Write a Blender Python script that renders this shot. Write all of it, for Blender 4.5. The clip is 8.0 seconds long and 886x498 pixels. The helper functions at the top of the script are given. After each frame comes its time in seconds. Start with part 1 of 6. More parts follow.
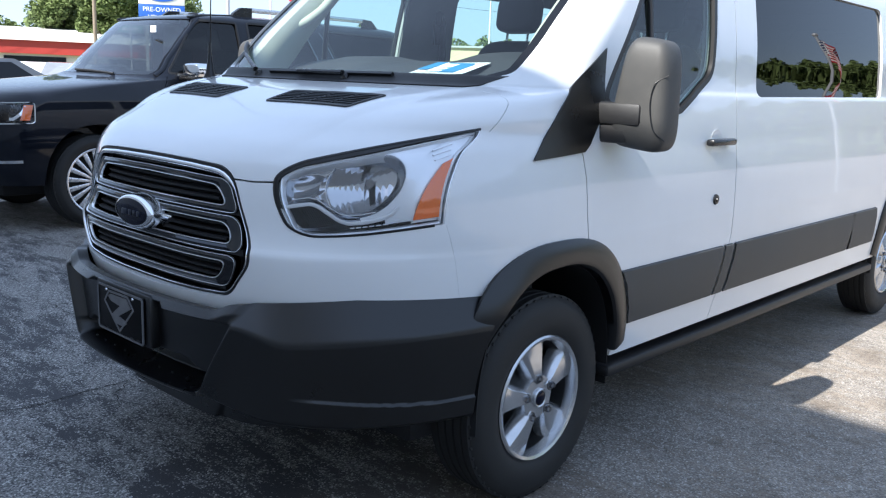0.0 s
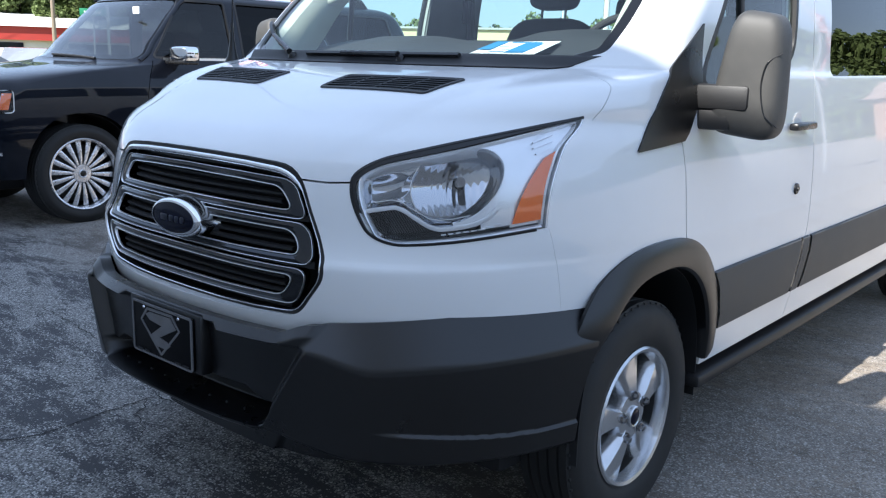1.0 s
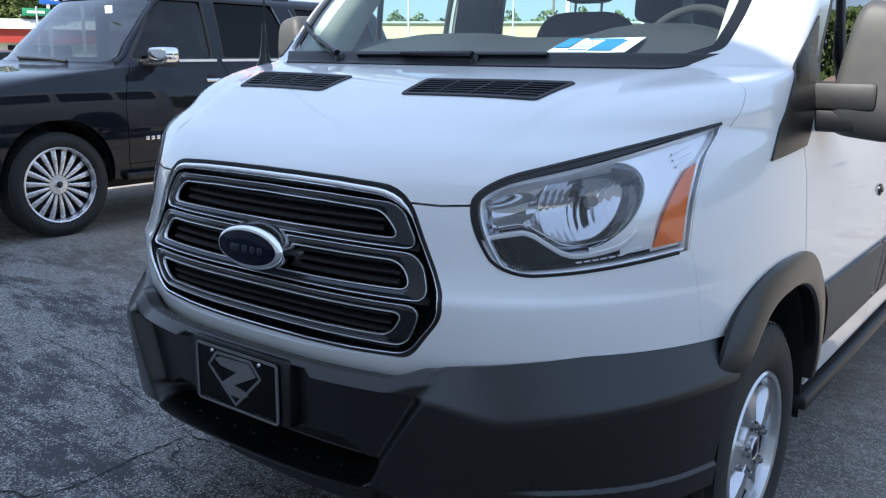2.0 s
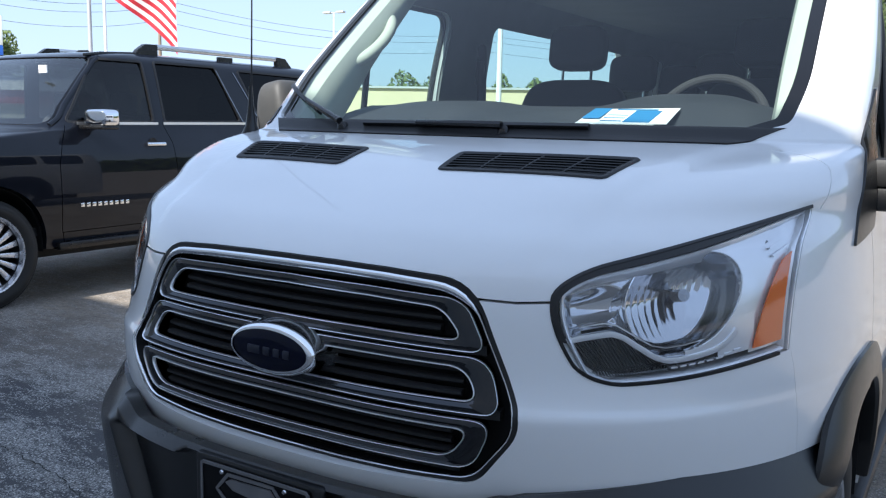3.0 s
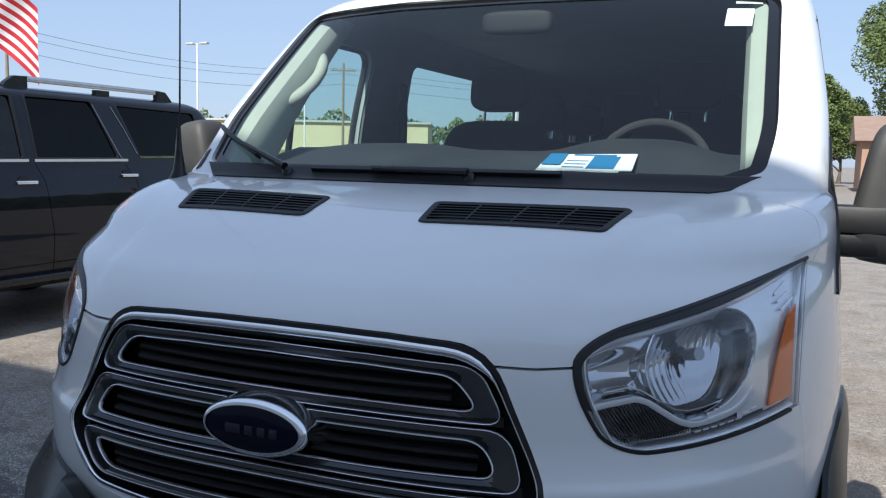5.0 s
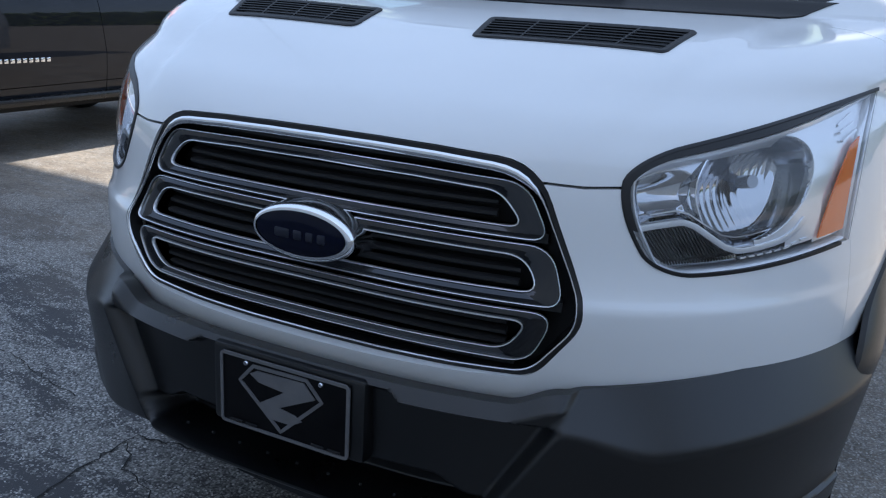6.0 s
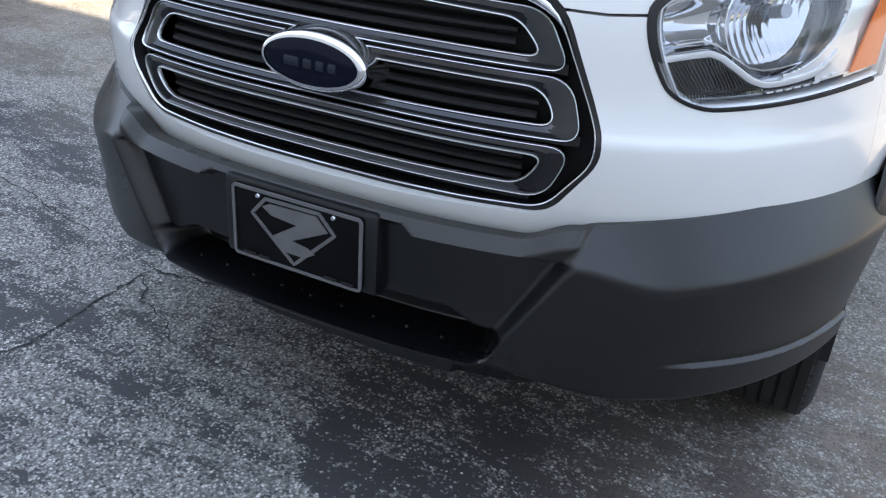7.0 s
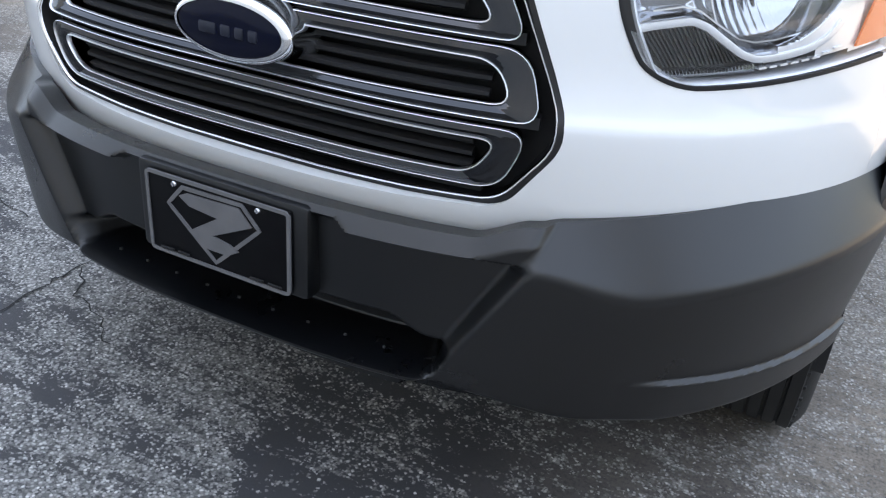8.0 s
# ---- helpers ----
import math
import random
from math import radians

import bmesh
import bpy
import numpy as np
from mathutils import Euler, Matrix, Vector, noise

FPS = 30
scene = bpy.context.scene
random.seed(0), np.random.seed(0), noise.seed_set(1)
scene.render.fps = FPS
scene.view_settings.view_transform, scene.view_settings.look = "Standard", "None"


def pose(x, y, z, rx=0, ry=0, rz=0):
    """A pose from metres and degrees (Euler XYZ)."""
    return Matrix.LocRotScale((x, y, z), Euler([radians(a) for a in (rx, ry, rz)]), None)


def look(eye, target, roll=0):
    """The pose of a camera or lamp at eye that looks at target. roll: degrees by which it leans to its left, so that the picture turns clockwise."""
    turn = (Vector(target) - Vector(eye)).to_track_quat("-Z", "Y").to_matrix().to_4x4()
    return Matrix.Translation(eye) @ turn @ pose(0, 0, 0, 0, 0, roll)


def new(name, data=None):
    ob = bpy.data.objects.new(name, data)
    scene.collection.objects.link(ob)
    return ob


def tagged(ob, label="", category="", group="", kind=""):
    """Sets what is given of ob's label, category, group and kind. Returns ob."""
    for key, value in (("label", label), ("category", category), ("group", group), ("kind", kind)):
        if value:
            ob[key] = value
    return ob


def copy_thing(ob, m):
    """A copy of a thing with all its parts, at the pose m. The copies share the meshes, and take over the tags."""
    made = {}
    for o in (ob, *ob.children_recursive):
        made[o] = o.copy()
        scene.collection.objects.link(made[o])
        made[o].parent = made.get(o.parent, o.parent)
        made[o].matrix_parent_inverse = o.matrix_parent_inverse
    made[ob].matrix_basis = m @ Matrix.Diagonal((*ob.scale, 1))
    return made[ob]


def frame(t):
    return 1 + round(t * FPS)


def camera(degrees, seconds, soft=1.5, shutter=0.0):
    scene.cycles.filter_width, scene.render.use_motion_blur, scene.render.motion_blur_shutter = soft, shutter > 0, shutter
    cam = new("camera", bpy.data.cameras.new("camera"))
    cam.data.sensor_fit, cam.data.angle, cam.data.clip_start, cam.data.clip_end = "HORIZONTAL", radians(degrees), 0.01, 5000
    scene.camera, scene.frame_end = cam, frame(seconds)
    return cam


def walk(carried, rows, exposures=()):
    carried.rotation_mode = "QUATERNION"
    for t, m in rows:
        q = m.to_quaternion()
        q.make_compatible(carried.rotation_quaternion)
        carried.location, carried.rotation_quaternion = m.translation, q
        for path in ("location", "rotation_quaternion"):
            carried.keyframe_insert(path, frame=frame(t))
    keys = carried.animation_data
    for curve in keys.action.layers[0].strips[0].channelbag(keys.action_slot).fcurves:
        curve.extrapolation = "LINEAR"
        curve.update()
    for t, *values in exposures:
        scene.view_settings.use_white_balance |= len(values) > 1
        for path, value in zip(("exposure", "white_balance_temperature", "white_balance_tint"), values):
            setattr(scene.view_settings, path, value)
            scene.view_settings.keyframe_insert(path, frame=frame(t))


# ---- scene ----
cam = camera(54.4, 8.0, soft=1.2)
PATH = [
    (0, (2.609, -1.284, 1.414), (1.276, 0.156, 1.026), 2.2),
    (0.5, (2.406, -1.285, 1.4), (1.099, 0.175, 1.0), 2.4),
    (1, (2.119, -1.266, 1.403), (0.85, 0.22, 0.977), 1.6),
    (1.5, (1.877, -1.289, 1.405), (0.645, 0.222, 0.957), 0.8),
    (1.7, (1.778, -1.299, 1.413), (0.563, 0.224, 0.961), 0.6),
    (2.8, (1.269, -1.258, 1.419), (0.2, 0.402, 1.095), 1.1),
    (3, (1.215, -1.229, 1.428), (0.167, 0.449, 1.135), 1.2),
    (3.5, (1.104, -1.181, 1.471), (0.189, 0.584, 1.257), 1.4),
    (4, (1.03, -1.181, 1.512), (0.258, 0.657, 1.353), 0.4),
    (4.2, (1.005, -1.19, 1.514), (0.266, 0.663, 1.369), 0.4),
    (5.3, (0.913, -1.239, 1.437), (0.099, 0.567, 1.162), 1.9),
    (5.5, (0.915, -1.241, 1.43), (0.079, 0.545, 1.094), 2.3),
    (5.8, (0.920, -1.235, 1.418), (0.082, 0.498, 0.935), 3.0),
    (6, (0.922, -1.232, 1.411), (0.085, 0.49, 0.832), 3.4),
    (6.3, (0.922, -1.235, 1.405), (0.101, 0.453, 0.728), 3.9),
    (6.5, (0.921, -1.236, 1.4), (0.112, 0.429, 0.642), 4.2),
    (7, (0.909, -1.217, 1.38), (0.13, 0.384, 0.47), 4.1),
    (7.5, (0.902, -1.159, 1.356), (0.158, 0.407, 0.358), 3.3),
    (8, (0.894, -0.998, 1.31), (0.139, 0.596, 0.367), 4.8),
]
EXPOSURES = [(0.0, 1.75, 6200, 10), (1.5, 1.80, 6200, 10), (3.0, 1.50, 6200, 10), (3.5, 1.22, 6200, 10), (4.0, 0.92, 6200, 10), (5.5, 1.05, 6200, 10),
             (6.0, 1.6, 6250, 10), (6.5, 2.1, 6350, 10), (7.0, 2.65, 7250, 11), (8.0, 2.95, 7600, 12)]
walk(cam, [(t, look(eye, target, roll)) for t, eye, target, roll in PATH], EXPOSURES)

# ---- sky, sun, exposure ----
SUN_FROM = Vector((-0.05, -1.0, 0.90)).normalized()
world = bpy.data.worlds.new("sky")
scene.world = world
world.use_nodes = True
wn = world.node_tree.nodes
sky = wn.new("ShaderNodeTexSky")
sky.sky_type, sky.sun_disc = "NISHITA", False
sky.sun_elevation, sky.sun_rotation = math.asin(SUN_FROM.z), radians(183)
sky.air_density, sky.dust_density, sky.ozone_density = 1.0, 0.6, 2.0
wn["Background"].inputs[1].default_value = 0.11
haze = wn.new("ShaderNodeMix")
haze.data_type = "RGBA"
haze.inputs[0].default_value, haze.inputs[7].default_value = 0.82, (2.0, 2.55, 3.55, 1)
world.node_tree.links.new(sky.outputs[0], haze.inputs[6])
world.node_tree.links.new(haze.outputs[2], wn["Background"].inputs[0])
sun_data = bpy.data.lights.new("sun", "SUN")
sun_data.energy, sun_data.angle, sun_data.color = 3.6, radians(0.53), (1.0, 0.95, 0.87)
sun = new("sun", sun_data)
sun.matrix_world = look(SUN_FROM * 30, (0, 0, 0))

# ---- materials ----
def material(name, color=(0.5, 0.5, 0.5), rough=0.5, metal=0.0, **kw):
    m = bpy.data.materials.new(name)
    m.use_nodes = True
    b = m.node_tree.nodes["Principled BSDF"]
    b.inputs["Base Color"].default_value = (*color, 1)
    b.inputs["Roughness"].default_value = rough
    b.inputs["Metallic"].default_value = metal
    for k, v in kw.items():
        b.inputs[k.replace("_", " ")].default_value = v
    return m


def node(m, kind, **kw):
    n = m.node_tree.nodes.new(kind)
    for k, v in kw.items():
        n.inputs[k].default_value = v
    return n


def wire(m, a, b):
    m.node_tree.links.new(a, b)


def coords(m, scale=(1, 1, 1)):
    tc, mp = node(m, "ShaderNodeTexCoord"), node(m, "ShaderNodeMapping")
    mp.inputs["Scale"].default_value = scale
    wire(m, tc.outputs["Object"], mp.inputs["Vector"])
    return mp.outputs[0]


def noise_tex(m, scale, detail=6.0, rough=0.6, vec=None, stretch=(1, 1, 1)):
    n = node(m, "ShaderNodeTexNoise", Scale=scale, Detail=detail, Roughness=rough)
    wire(m, vec or coords(m, stretch), n.inputs["Vector"])
    return n.outputs["Fac"]


def ramp(m, fac, stops):
    r = node(m, "ShaderNodeValToRGB")
    el = r.color_ramp.elements
    while len(el) < len(stops):
        el.new(0.5)
    for e, (p, c) in zip(el, stops):
        e.position, e.color = p, (*((c,) * 3 if isinstance(c, (int, float)) else c), 1)
    wire(m, fac, r.inputs[0])
    return r.outputs[0]


def blend(m, fac, a, b, mode="MIX"):
    x = m.node_tree.nodes.new("ShaderNodeMix")
    x.data_type, x.blend_type = "RGBA", mode
    for sock, v in ((x.inputs[0], fac), (x.inputs[6], a), (x.inputs[7], b)):
        if isinstance(v, bpy.types.NodeSocket):
            wire(m, v, sock)
        else:
            sock.default_value = v if isinstance(v, (int, float)) else (*v, 1)
    return x.outputs[2]


def bump(m, height, strength=0.3, dist=0.01):
    b = node(m, "ShaderNodeBump", Strength=strength, Distance=dist)
    wire(m, height, b.inputs["Height"])
    wire(m, b.outputs[0], m.node_tree.nodes["Principled BSDF"].inputs["Normal"])


def base(m, color=None, rough=None):
    b = m.node_tree.nodes["Principled BSDF"]
    if color is not None:
        wire(m, color, b.inputs["Base Color"])
    if rough is not None:
        wire(m, rough, b.inputs["Roughness"])
    return m


def worn(name, c1, c2, rough=(0.4, 0.6), scale=6.0, fine=180.0, relief=0.05, metal=0.0, dist=0.002, **kw):
    """A surface that varies between two colours in blotches, with a fine grain."""
    m = material(name, c1, rough[0], metal, **kw)
    big, small = noise_tex(m, scale), noise_tex(m, fine, 3)
    col = blend(m, ramp(m, big, [(0.35, 0.0), (0.7, 1.0)]), c1, c2)
    base(m, col, ramp(m, big, [(0.3, rough[0]), (0.75, rough[1])]))
    bump(m, small, relief, dist)
    return m


def glass(name, tint=(0.85, 0.93, 0.9), rough=0.0, face=0.04, gloss=1.0):
    """Thin pane: clear, tinted, with a mirror reflection that grows at grazing angles."""
    m = bpy.data.materials.new(name)
    m.use_nodes = True
    t = m.node_tree
    t.nodes.clear()
    out, mix = t.nodes.new("ShaderNodeOutputMaterial"), t.nodes.new("ShaderNodeMixShader")
    clear, gl, lw = t.nodes.new("ShaderNodeBsdfTransparent"), t.nodes.new("ShaderNodeBsdfGlossy"), t.nodes.new("ShaderNodeLayerWeight")
    clear.inputs[0].default_value, gl.inputs["Roughness"].default_value = (*tint, 1), rough
    gl.inputs["Color"].default_value = (gloss, gloss, gloss, 1)
    lw.inputs[0].default_value = 0.5
    p5, add = t.nodes.new("ShaderNodeMath"), t.nodes.new("ShaderNodeMath")
    p5.operation, add.operation = "POWER", "MULTIPLY_ADD"
    p5.inputs[1].default_value, add.inputs[1].default_value, add.inputs[2].default_value = 5.0, 1 - face, face
    t.links.new(lw.outputs["Facing"], p5.inputs[0])
    t.links.new(p5.outputs[0], add.inputs[0])
    t.links.new(add.outputs[0], mix.inputs[0])
    t.links.new(clear.outputs[0], mix.inputs[1])
    t.links.new(gl.outputs[0], mix.inputs[2])
    t.links.new(mix.outputs[0], out.inputs[0])
    return m


WHITE = worn("white_paint", (0.80, 0.81, 0.81), (0.76, 0.77, 0.77), (0.30, 0.40), 1.5, 400, 0.008, Coat_Weight=1.0, Coat_Roughness=0.03)
BLACKPAINT = worn("black_paint", (0.004, 0.0055, 0.010), (0.007, 0.009, 0.015), (0.3, 0.4), 2, 300, 0.01, Coat_Weight=0.7, Coat_Roughness=0.02, Specular_IOR_Level=0.05)
PLASTIC = worn("textured_black_plastic", (0.0018, 0.0022, 0.0030), (0.0034, 0.0039, 0.0048), (0.26, 0.34), 3.5, 900, 0.12, Specular_IOR_Level=0.62)
GREYPLASTIC = worn("weathered_grey_plastic", (0.042, 0.042, 0.041), (0.064, 0.062, 0.058), (0.5, 0.62), 5, 900, 0.25)
ARMPLASTIC = worn("dark_grey_plastic", (0.016, 0.016, 0.017), (0.028, 0.027, 0.026), (0.5, 0.6), 5, 900, 0.2)
DARK = material("dark_cavity", (0.008, 0.008, 0.009), 0.7)
GLOSSBLACK = worn("gloss_black_plastic", (0.006, 0.006, 0.007), (0.012, 0.012, 0.012), (0.2, 0.35), 8, 500, 0.05)
RUBBER = worn("tyre_rubber", (0.010, 0.010, 0.010), (0.020, 0.0195, 0.018), (0.6, 0.8), 9, 260, 0.3)
SEAL = material("rubber_seal", (0.01, 0.01, 0.011), 0.45)
CHROME = material("chrome", (0.82, 0.83, 0.85), 0.06, 1.0)
DARKCHROME = material("smoked_chrome", (0.22, 0.22, 0.23), 0.12, 1.0)
ALLOY = worn("silver_alloy", (0.62, 0.63, 0.65), (0.54, 0.55, 0.56), (0.18, 0.28), 12, 500, 0.04, metal=0.85)
POLISHED = worn("polished_alloy", (0.80, 0.80, 0.82), (0.70, 0.70, 0.72), (0.22, 0.32), 12, 500, 0.05, metal=0.7)
GLASS = glass("clear_glass", (0.74, 0.86, 0.83), face=0.05)
TINT = glass("tinted_glass", (0.10, 0.13, 0.14))
PRIVACY = glass("privacy_glass", (0.03, 0.035, 0.04), face=0.05, gloss=0.75)
LENS = glass("lamp_lens", (0.96, 0.97, 0.98), face=0.05)
SILVER = worn("lamp_silver", (0.86, 0.87, 0.89), (0.80, 0.81, 0.83), (0.18, 0.26), 10, 300, 0.02, metal=0.5)
BOWL = material("lamp_mirror", (0.50, 0.51, 0.53), 0.085, 1.0)
AMBER = material("amber_reflector", (0.85, 0.16, 0.02), 0.25, 0.0, Coat_Weight=0.5)
BLUE = material("emblem_blue", (0.0015, 0.003, 0.014), 0.15, 0.0, Specular_IOR_Level=0.25)
TRIM = worn("pale_trim", (0.40, 0.42, 0.36), (0.36, 0.38, 0.33), (0.6, 0.7), 6, 500, 0.1)
DASH = worn("grey_dashboard", (0.017, 0.020, 0.025), (0.024, 0.027, 0.032), (0.6, 0.75), 6, 700, 0.2)
CLOTH = worn("charcoal_cloth", (0.022, 0.022, 0.025), (0.032, 0.032, 0.035), (0.85, 0.95), 14, 900, 0.4)
PAPER = material("white_paper", (0.8, 0.8, 0.78), 0.7)
PAPERBLUE = material("blue_print", (0.02, 0.17, 0.36), 0.6)


def asphalt():
    """Old asphalt: dark tar, worn bands where pale stones show, a paler sand strip on one side, and sunlit tan painted
    in at the back.
    """
    m = material("worn_asphalt", (0.06, 0.06, 0.06), 0.85)
    v = coords(m)
    turned = node(m, "ShaderNodeMapping")
    turned.inputs["Rotation"].default_value, turned.inputs["Scale"].default_value = (0, 0, radians(36)), (0.55, 1.6, 1.0)
    wire(m, v, turned.inputs["Vector"])
    big, band = noise_tex(m, 0.45, 5, 0.6, v), noise_tex(m, 1.15, 7, 0.62, turned.outputs[0])
    mid, fine, grit = noise_tex(m, 3.1, 8, 0.66, v), noise_tex(m, 430, 2, 0.6, v), noise_tex(m, 120, 2, 0.6, v)
    wear = m.node_tree.nodes.new("ShaderNodeMath")
    wear.operation = "MULTIPLY_ADD"
    wire(m, ramp(m, band, [(0.45, 0.0), (0.58, 1.0)]), wear.inputs[0])
    wear.inputs[1].default_value = 0.68
    wire(m, ramp(m, mid, [(0.38, 0.0), (0.66, 0.45)]), wear.inputs[2])
    # wear thinned near the van paints in the shade round its bumper
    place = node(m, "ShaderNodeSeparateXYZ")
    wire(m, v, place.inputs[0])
    uneven_y, bumper_shade = m.node_tree.nodes.new("ShaderNodeMath"), m.node_tree.nodes.new("ShaderNodeMapRange")
    uneven_y.operation = "MULTIPLY_ADD"
    wire(m, mid, uneven_y.inputs[0])
    uneven_y.inputs[1].default_value = -1.0
    wire(m, place.outputs[1], uneven_y.inputs[2])
    bumper_shade.inputs[1].default_value, bumper_shade.inputs[2].default_value, bumper_shade.inputs[3].default_value, bumper_shade.inputs[4].default_value = -0.30, -0.85, 0.80, 1.2
    wire(m, uneven_y.outputs[0], bumper_shade.inputs[0])
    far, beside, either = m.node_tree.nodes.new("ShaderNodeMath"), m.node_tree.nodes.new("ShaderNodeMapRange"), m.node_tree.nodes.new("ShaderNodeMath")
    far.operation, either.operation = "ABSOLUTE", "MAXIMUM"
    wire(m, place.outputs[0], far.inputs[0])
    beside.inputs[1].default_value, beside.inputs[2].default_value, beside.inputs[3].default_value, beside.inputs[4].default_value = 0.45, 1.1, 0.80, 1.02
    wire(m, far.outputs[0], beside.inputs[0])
    wire(m, bumper_shade.outputs[0], either.inputs[0])
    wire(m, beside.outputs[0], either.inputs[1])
    shaded_wear = m.node_tree.nodes.new("ShaderNodeMath")
    shaded_wear.operation = "MULTIPLY"
    wire(m, wear.outputs[0], shaded_wear.inputs[0])
    wire(m, either.outputs[0], shaded_wear.inputs[1])
    wear = shaded_wear
    level = m.node_tree.nodes.new("ShaderNodeMath")
    level.operation = "MULTIPLY_ADD"
    wire(m, wear.outputs[0], level.inputs[0])
    level.inputs[1].default_value = 0.125
    clump, mixed = noise_tex(m, 26, 8, 0.74, v), m.node_tree.nodes.new("ShaderNodeMix")
    mixed.data_type = "FLOAT"
    mixed.inputs[0].default_value = 0.5
    wire(m, grit, mixed.inputs[2])
    wire(m, clump, mixed.inputs[3])
    wire(m, mixed.outputs[0], level.inputs[2])
    cells, tone, few, more = node(m, "ShaderNodeTexVoronoi", Scale=150.0), node(m, "ShaderNodeSeparateColor"), m.node_tree.nodes.new("ShaderNodeMath"), m.node_tree.nodes.new("ShaderNodeMath")
    wire(m, v, cells.inputs["Vector"])
    wire(m, cells.outputs["Color"], tone.inputs[0])
    few.operation = more.operation = "MULTIPLY_ADD"
    wire(m, noise_tex(m, 8.5, 9, 0.72, turned.outputs[0]), few.inputs[0])
    few.inputs[1].default_value, few.inputs[2].default_value = 3.4, -1.72
    wire(m, wear.outputs[0], more.inputs[0])
    more.inputs[1].default_value = 0.85
    wire(m, few.outputs[0], more.inputs[2])
    lit = m.node_tree.nodes.new("ShaderNodeMath")
    lit.operation = "GREATER_THAN"
    wire(m, ramp(m, more.outputs[0], [(0.0, 0.03), (0.62, 0.92)]), lit.inputs[0])
    wire(m, tone.outputs[0], lit.inputs[1])
    speck = blend(m, 1.0, lit.outputs[0], ramp(m, cells.outputs["Distance"], [(0.4, 1.0), (0.7, 0.45)]), "MULTIPLY")
    hue = tone.outputs[1]
    stone = ramp(m, hue, [(0.0, (0.11, 0.11, 0.107)), (0.5, (0.24, 0.235, 0.225)), (0.9, (0.46, 0.45, 0.43)), (1.0, (0.68, 0.66, 0.63))])
    tar = blend(m, ramp(m, big, [(0.35, 0.0), (0.65, 1.0)]), (0.030, 0.031, 0.036), (0.052, 0.052, 0.056))
    tar = blend(m, ramp(m, wear.outputs[0], [(0.2, 0.0), (0.9, 0.4)]), tar, (0.085, 0.083, 0.080))
    col = blend(m, speck, tar, stone)
    sep = node(m, "ShaderNodeSeparateXYZ")
    wire(m, v, sep.inputs[0])
    edge = m.node_tree.nodes.new("ShaderNodeMath")
    edge.operation = "MULTIPLY_ADD"
    wire(m, big, edge.inputs[0])
    edge.inputs[1].default_value = 1.6
    wire(m, sep.outputs[0], edge.inputs[2])
    side = m.node_tree.nodes.new("ShaderNodeMapRange")
    side.inputs[1].default_value, side.inputs[2].default_value, side.inputs[4].default_value = 1.0, 2.1, 0.70
    wire(m, edge.outputs[0], side.inputs[0])
    # gravelly tan towards the back, with the warm tone of sunlit ground painted in
    edge2, back, most = m.node_tree.nodes.new("ShaderNodeMath"), m.node_tree.nodes.new("ShaderNodeMapRange"), m.node_tree.nodes.new("ShaderNodeMath")
    edge2.operation, most.operation = "MULTIPLY_ADD", "MAXIMUM"
    wire(m, big, edge2.inputs[0])
    edge2.inputs[1].default_value = 2.0
    wire(m, sep.outputs[1], edge2.inputs[2])
    back.inputs[1].default_value, back.inputs[2].default_value, back.inputs[4].default_value = 2.3, 3.7, 0.85
    wire(m, edge2.outputs[0], back.inputs[0])
    wire(m, side.outputs[0], most.inputs[0])
    wire(m, back.outputs[0], most.inputs[1])
    sandy_sunlit = blend(m, ramp(m, mid, [(0.35, 0.0), (0.65, 1.0)]), (0.25, 0.205, 0.160), (0.43, 0.362, 0.288))
    sandy_sunlit = blend(m, blend(m, 0.55, (0, 0, 0), speck), sandy_sunlit, stone)
    sandy_sunlit = blend(m, 1.0, sandy_sunlit, ramp(m, mixed.outputs[0], [(0.40, 0.42), (0.52, 0.95), (0.62, 1.15)]), "MULTIPLY")
    col = blend(m, most.outputs[0], col, sandy_sunlit)
    base(m, col, ramp(m, wear.outputs[0], [(0.0, 0.72), (1.0, 0.9)]))
    h = m.node_tree.nodes.new("ShaderNodeMath")
    h.operation = "ADD"
    wire(m, fine, h.inputs[0])
    wire(m, level.outputs[0], h.inputs[1])
    bump(m, h.outputs[0], 0.6, 0.004)
    return m


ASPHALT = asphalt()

# ---- mesh tools ----
def link(name, bm, mat, parent=None, label="", smooth=35.0):
    me = bpy.data.meshes.new(name)
    bm.to_mesh(me)
    bm.free()
    return link_mesh(name, me, mat, parent, label, smooth)


def link_mesh(name, me, mat, parent=None, label="", smooth=35.0):
    me.materials.clear()
    me.materials.append(mat)
    if smooth:
        me.polygons.foreach_set("use_smooth", [True] * len(me.polygons))
        me.set_sharp_from_angle(angle=radians(smooth))
    ob = new(name, me)
    if parent:
        ob.parent = parent
    if label:
        ob["label"] = label
    return ob


def part(name, bm, mat, parent, label="", smooth=35.0):
    return link(name, bm, mat, parent, label, smooth)


def thing(name, label, category, group="", kind="", at=(0, 0, 0)):
    e = new(name)
    e.location = at
    e.empty_display_size = 0.1
    return tagged(e, label, category, group, kind)


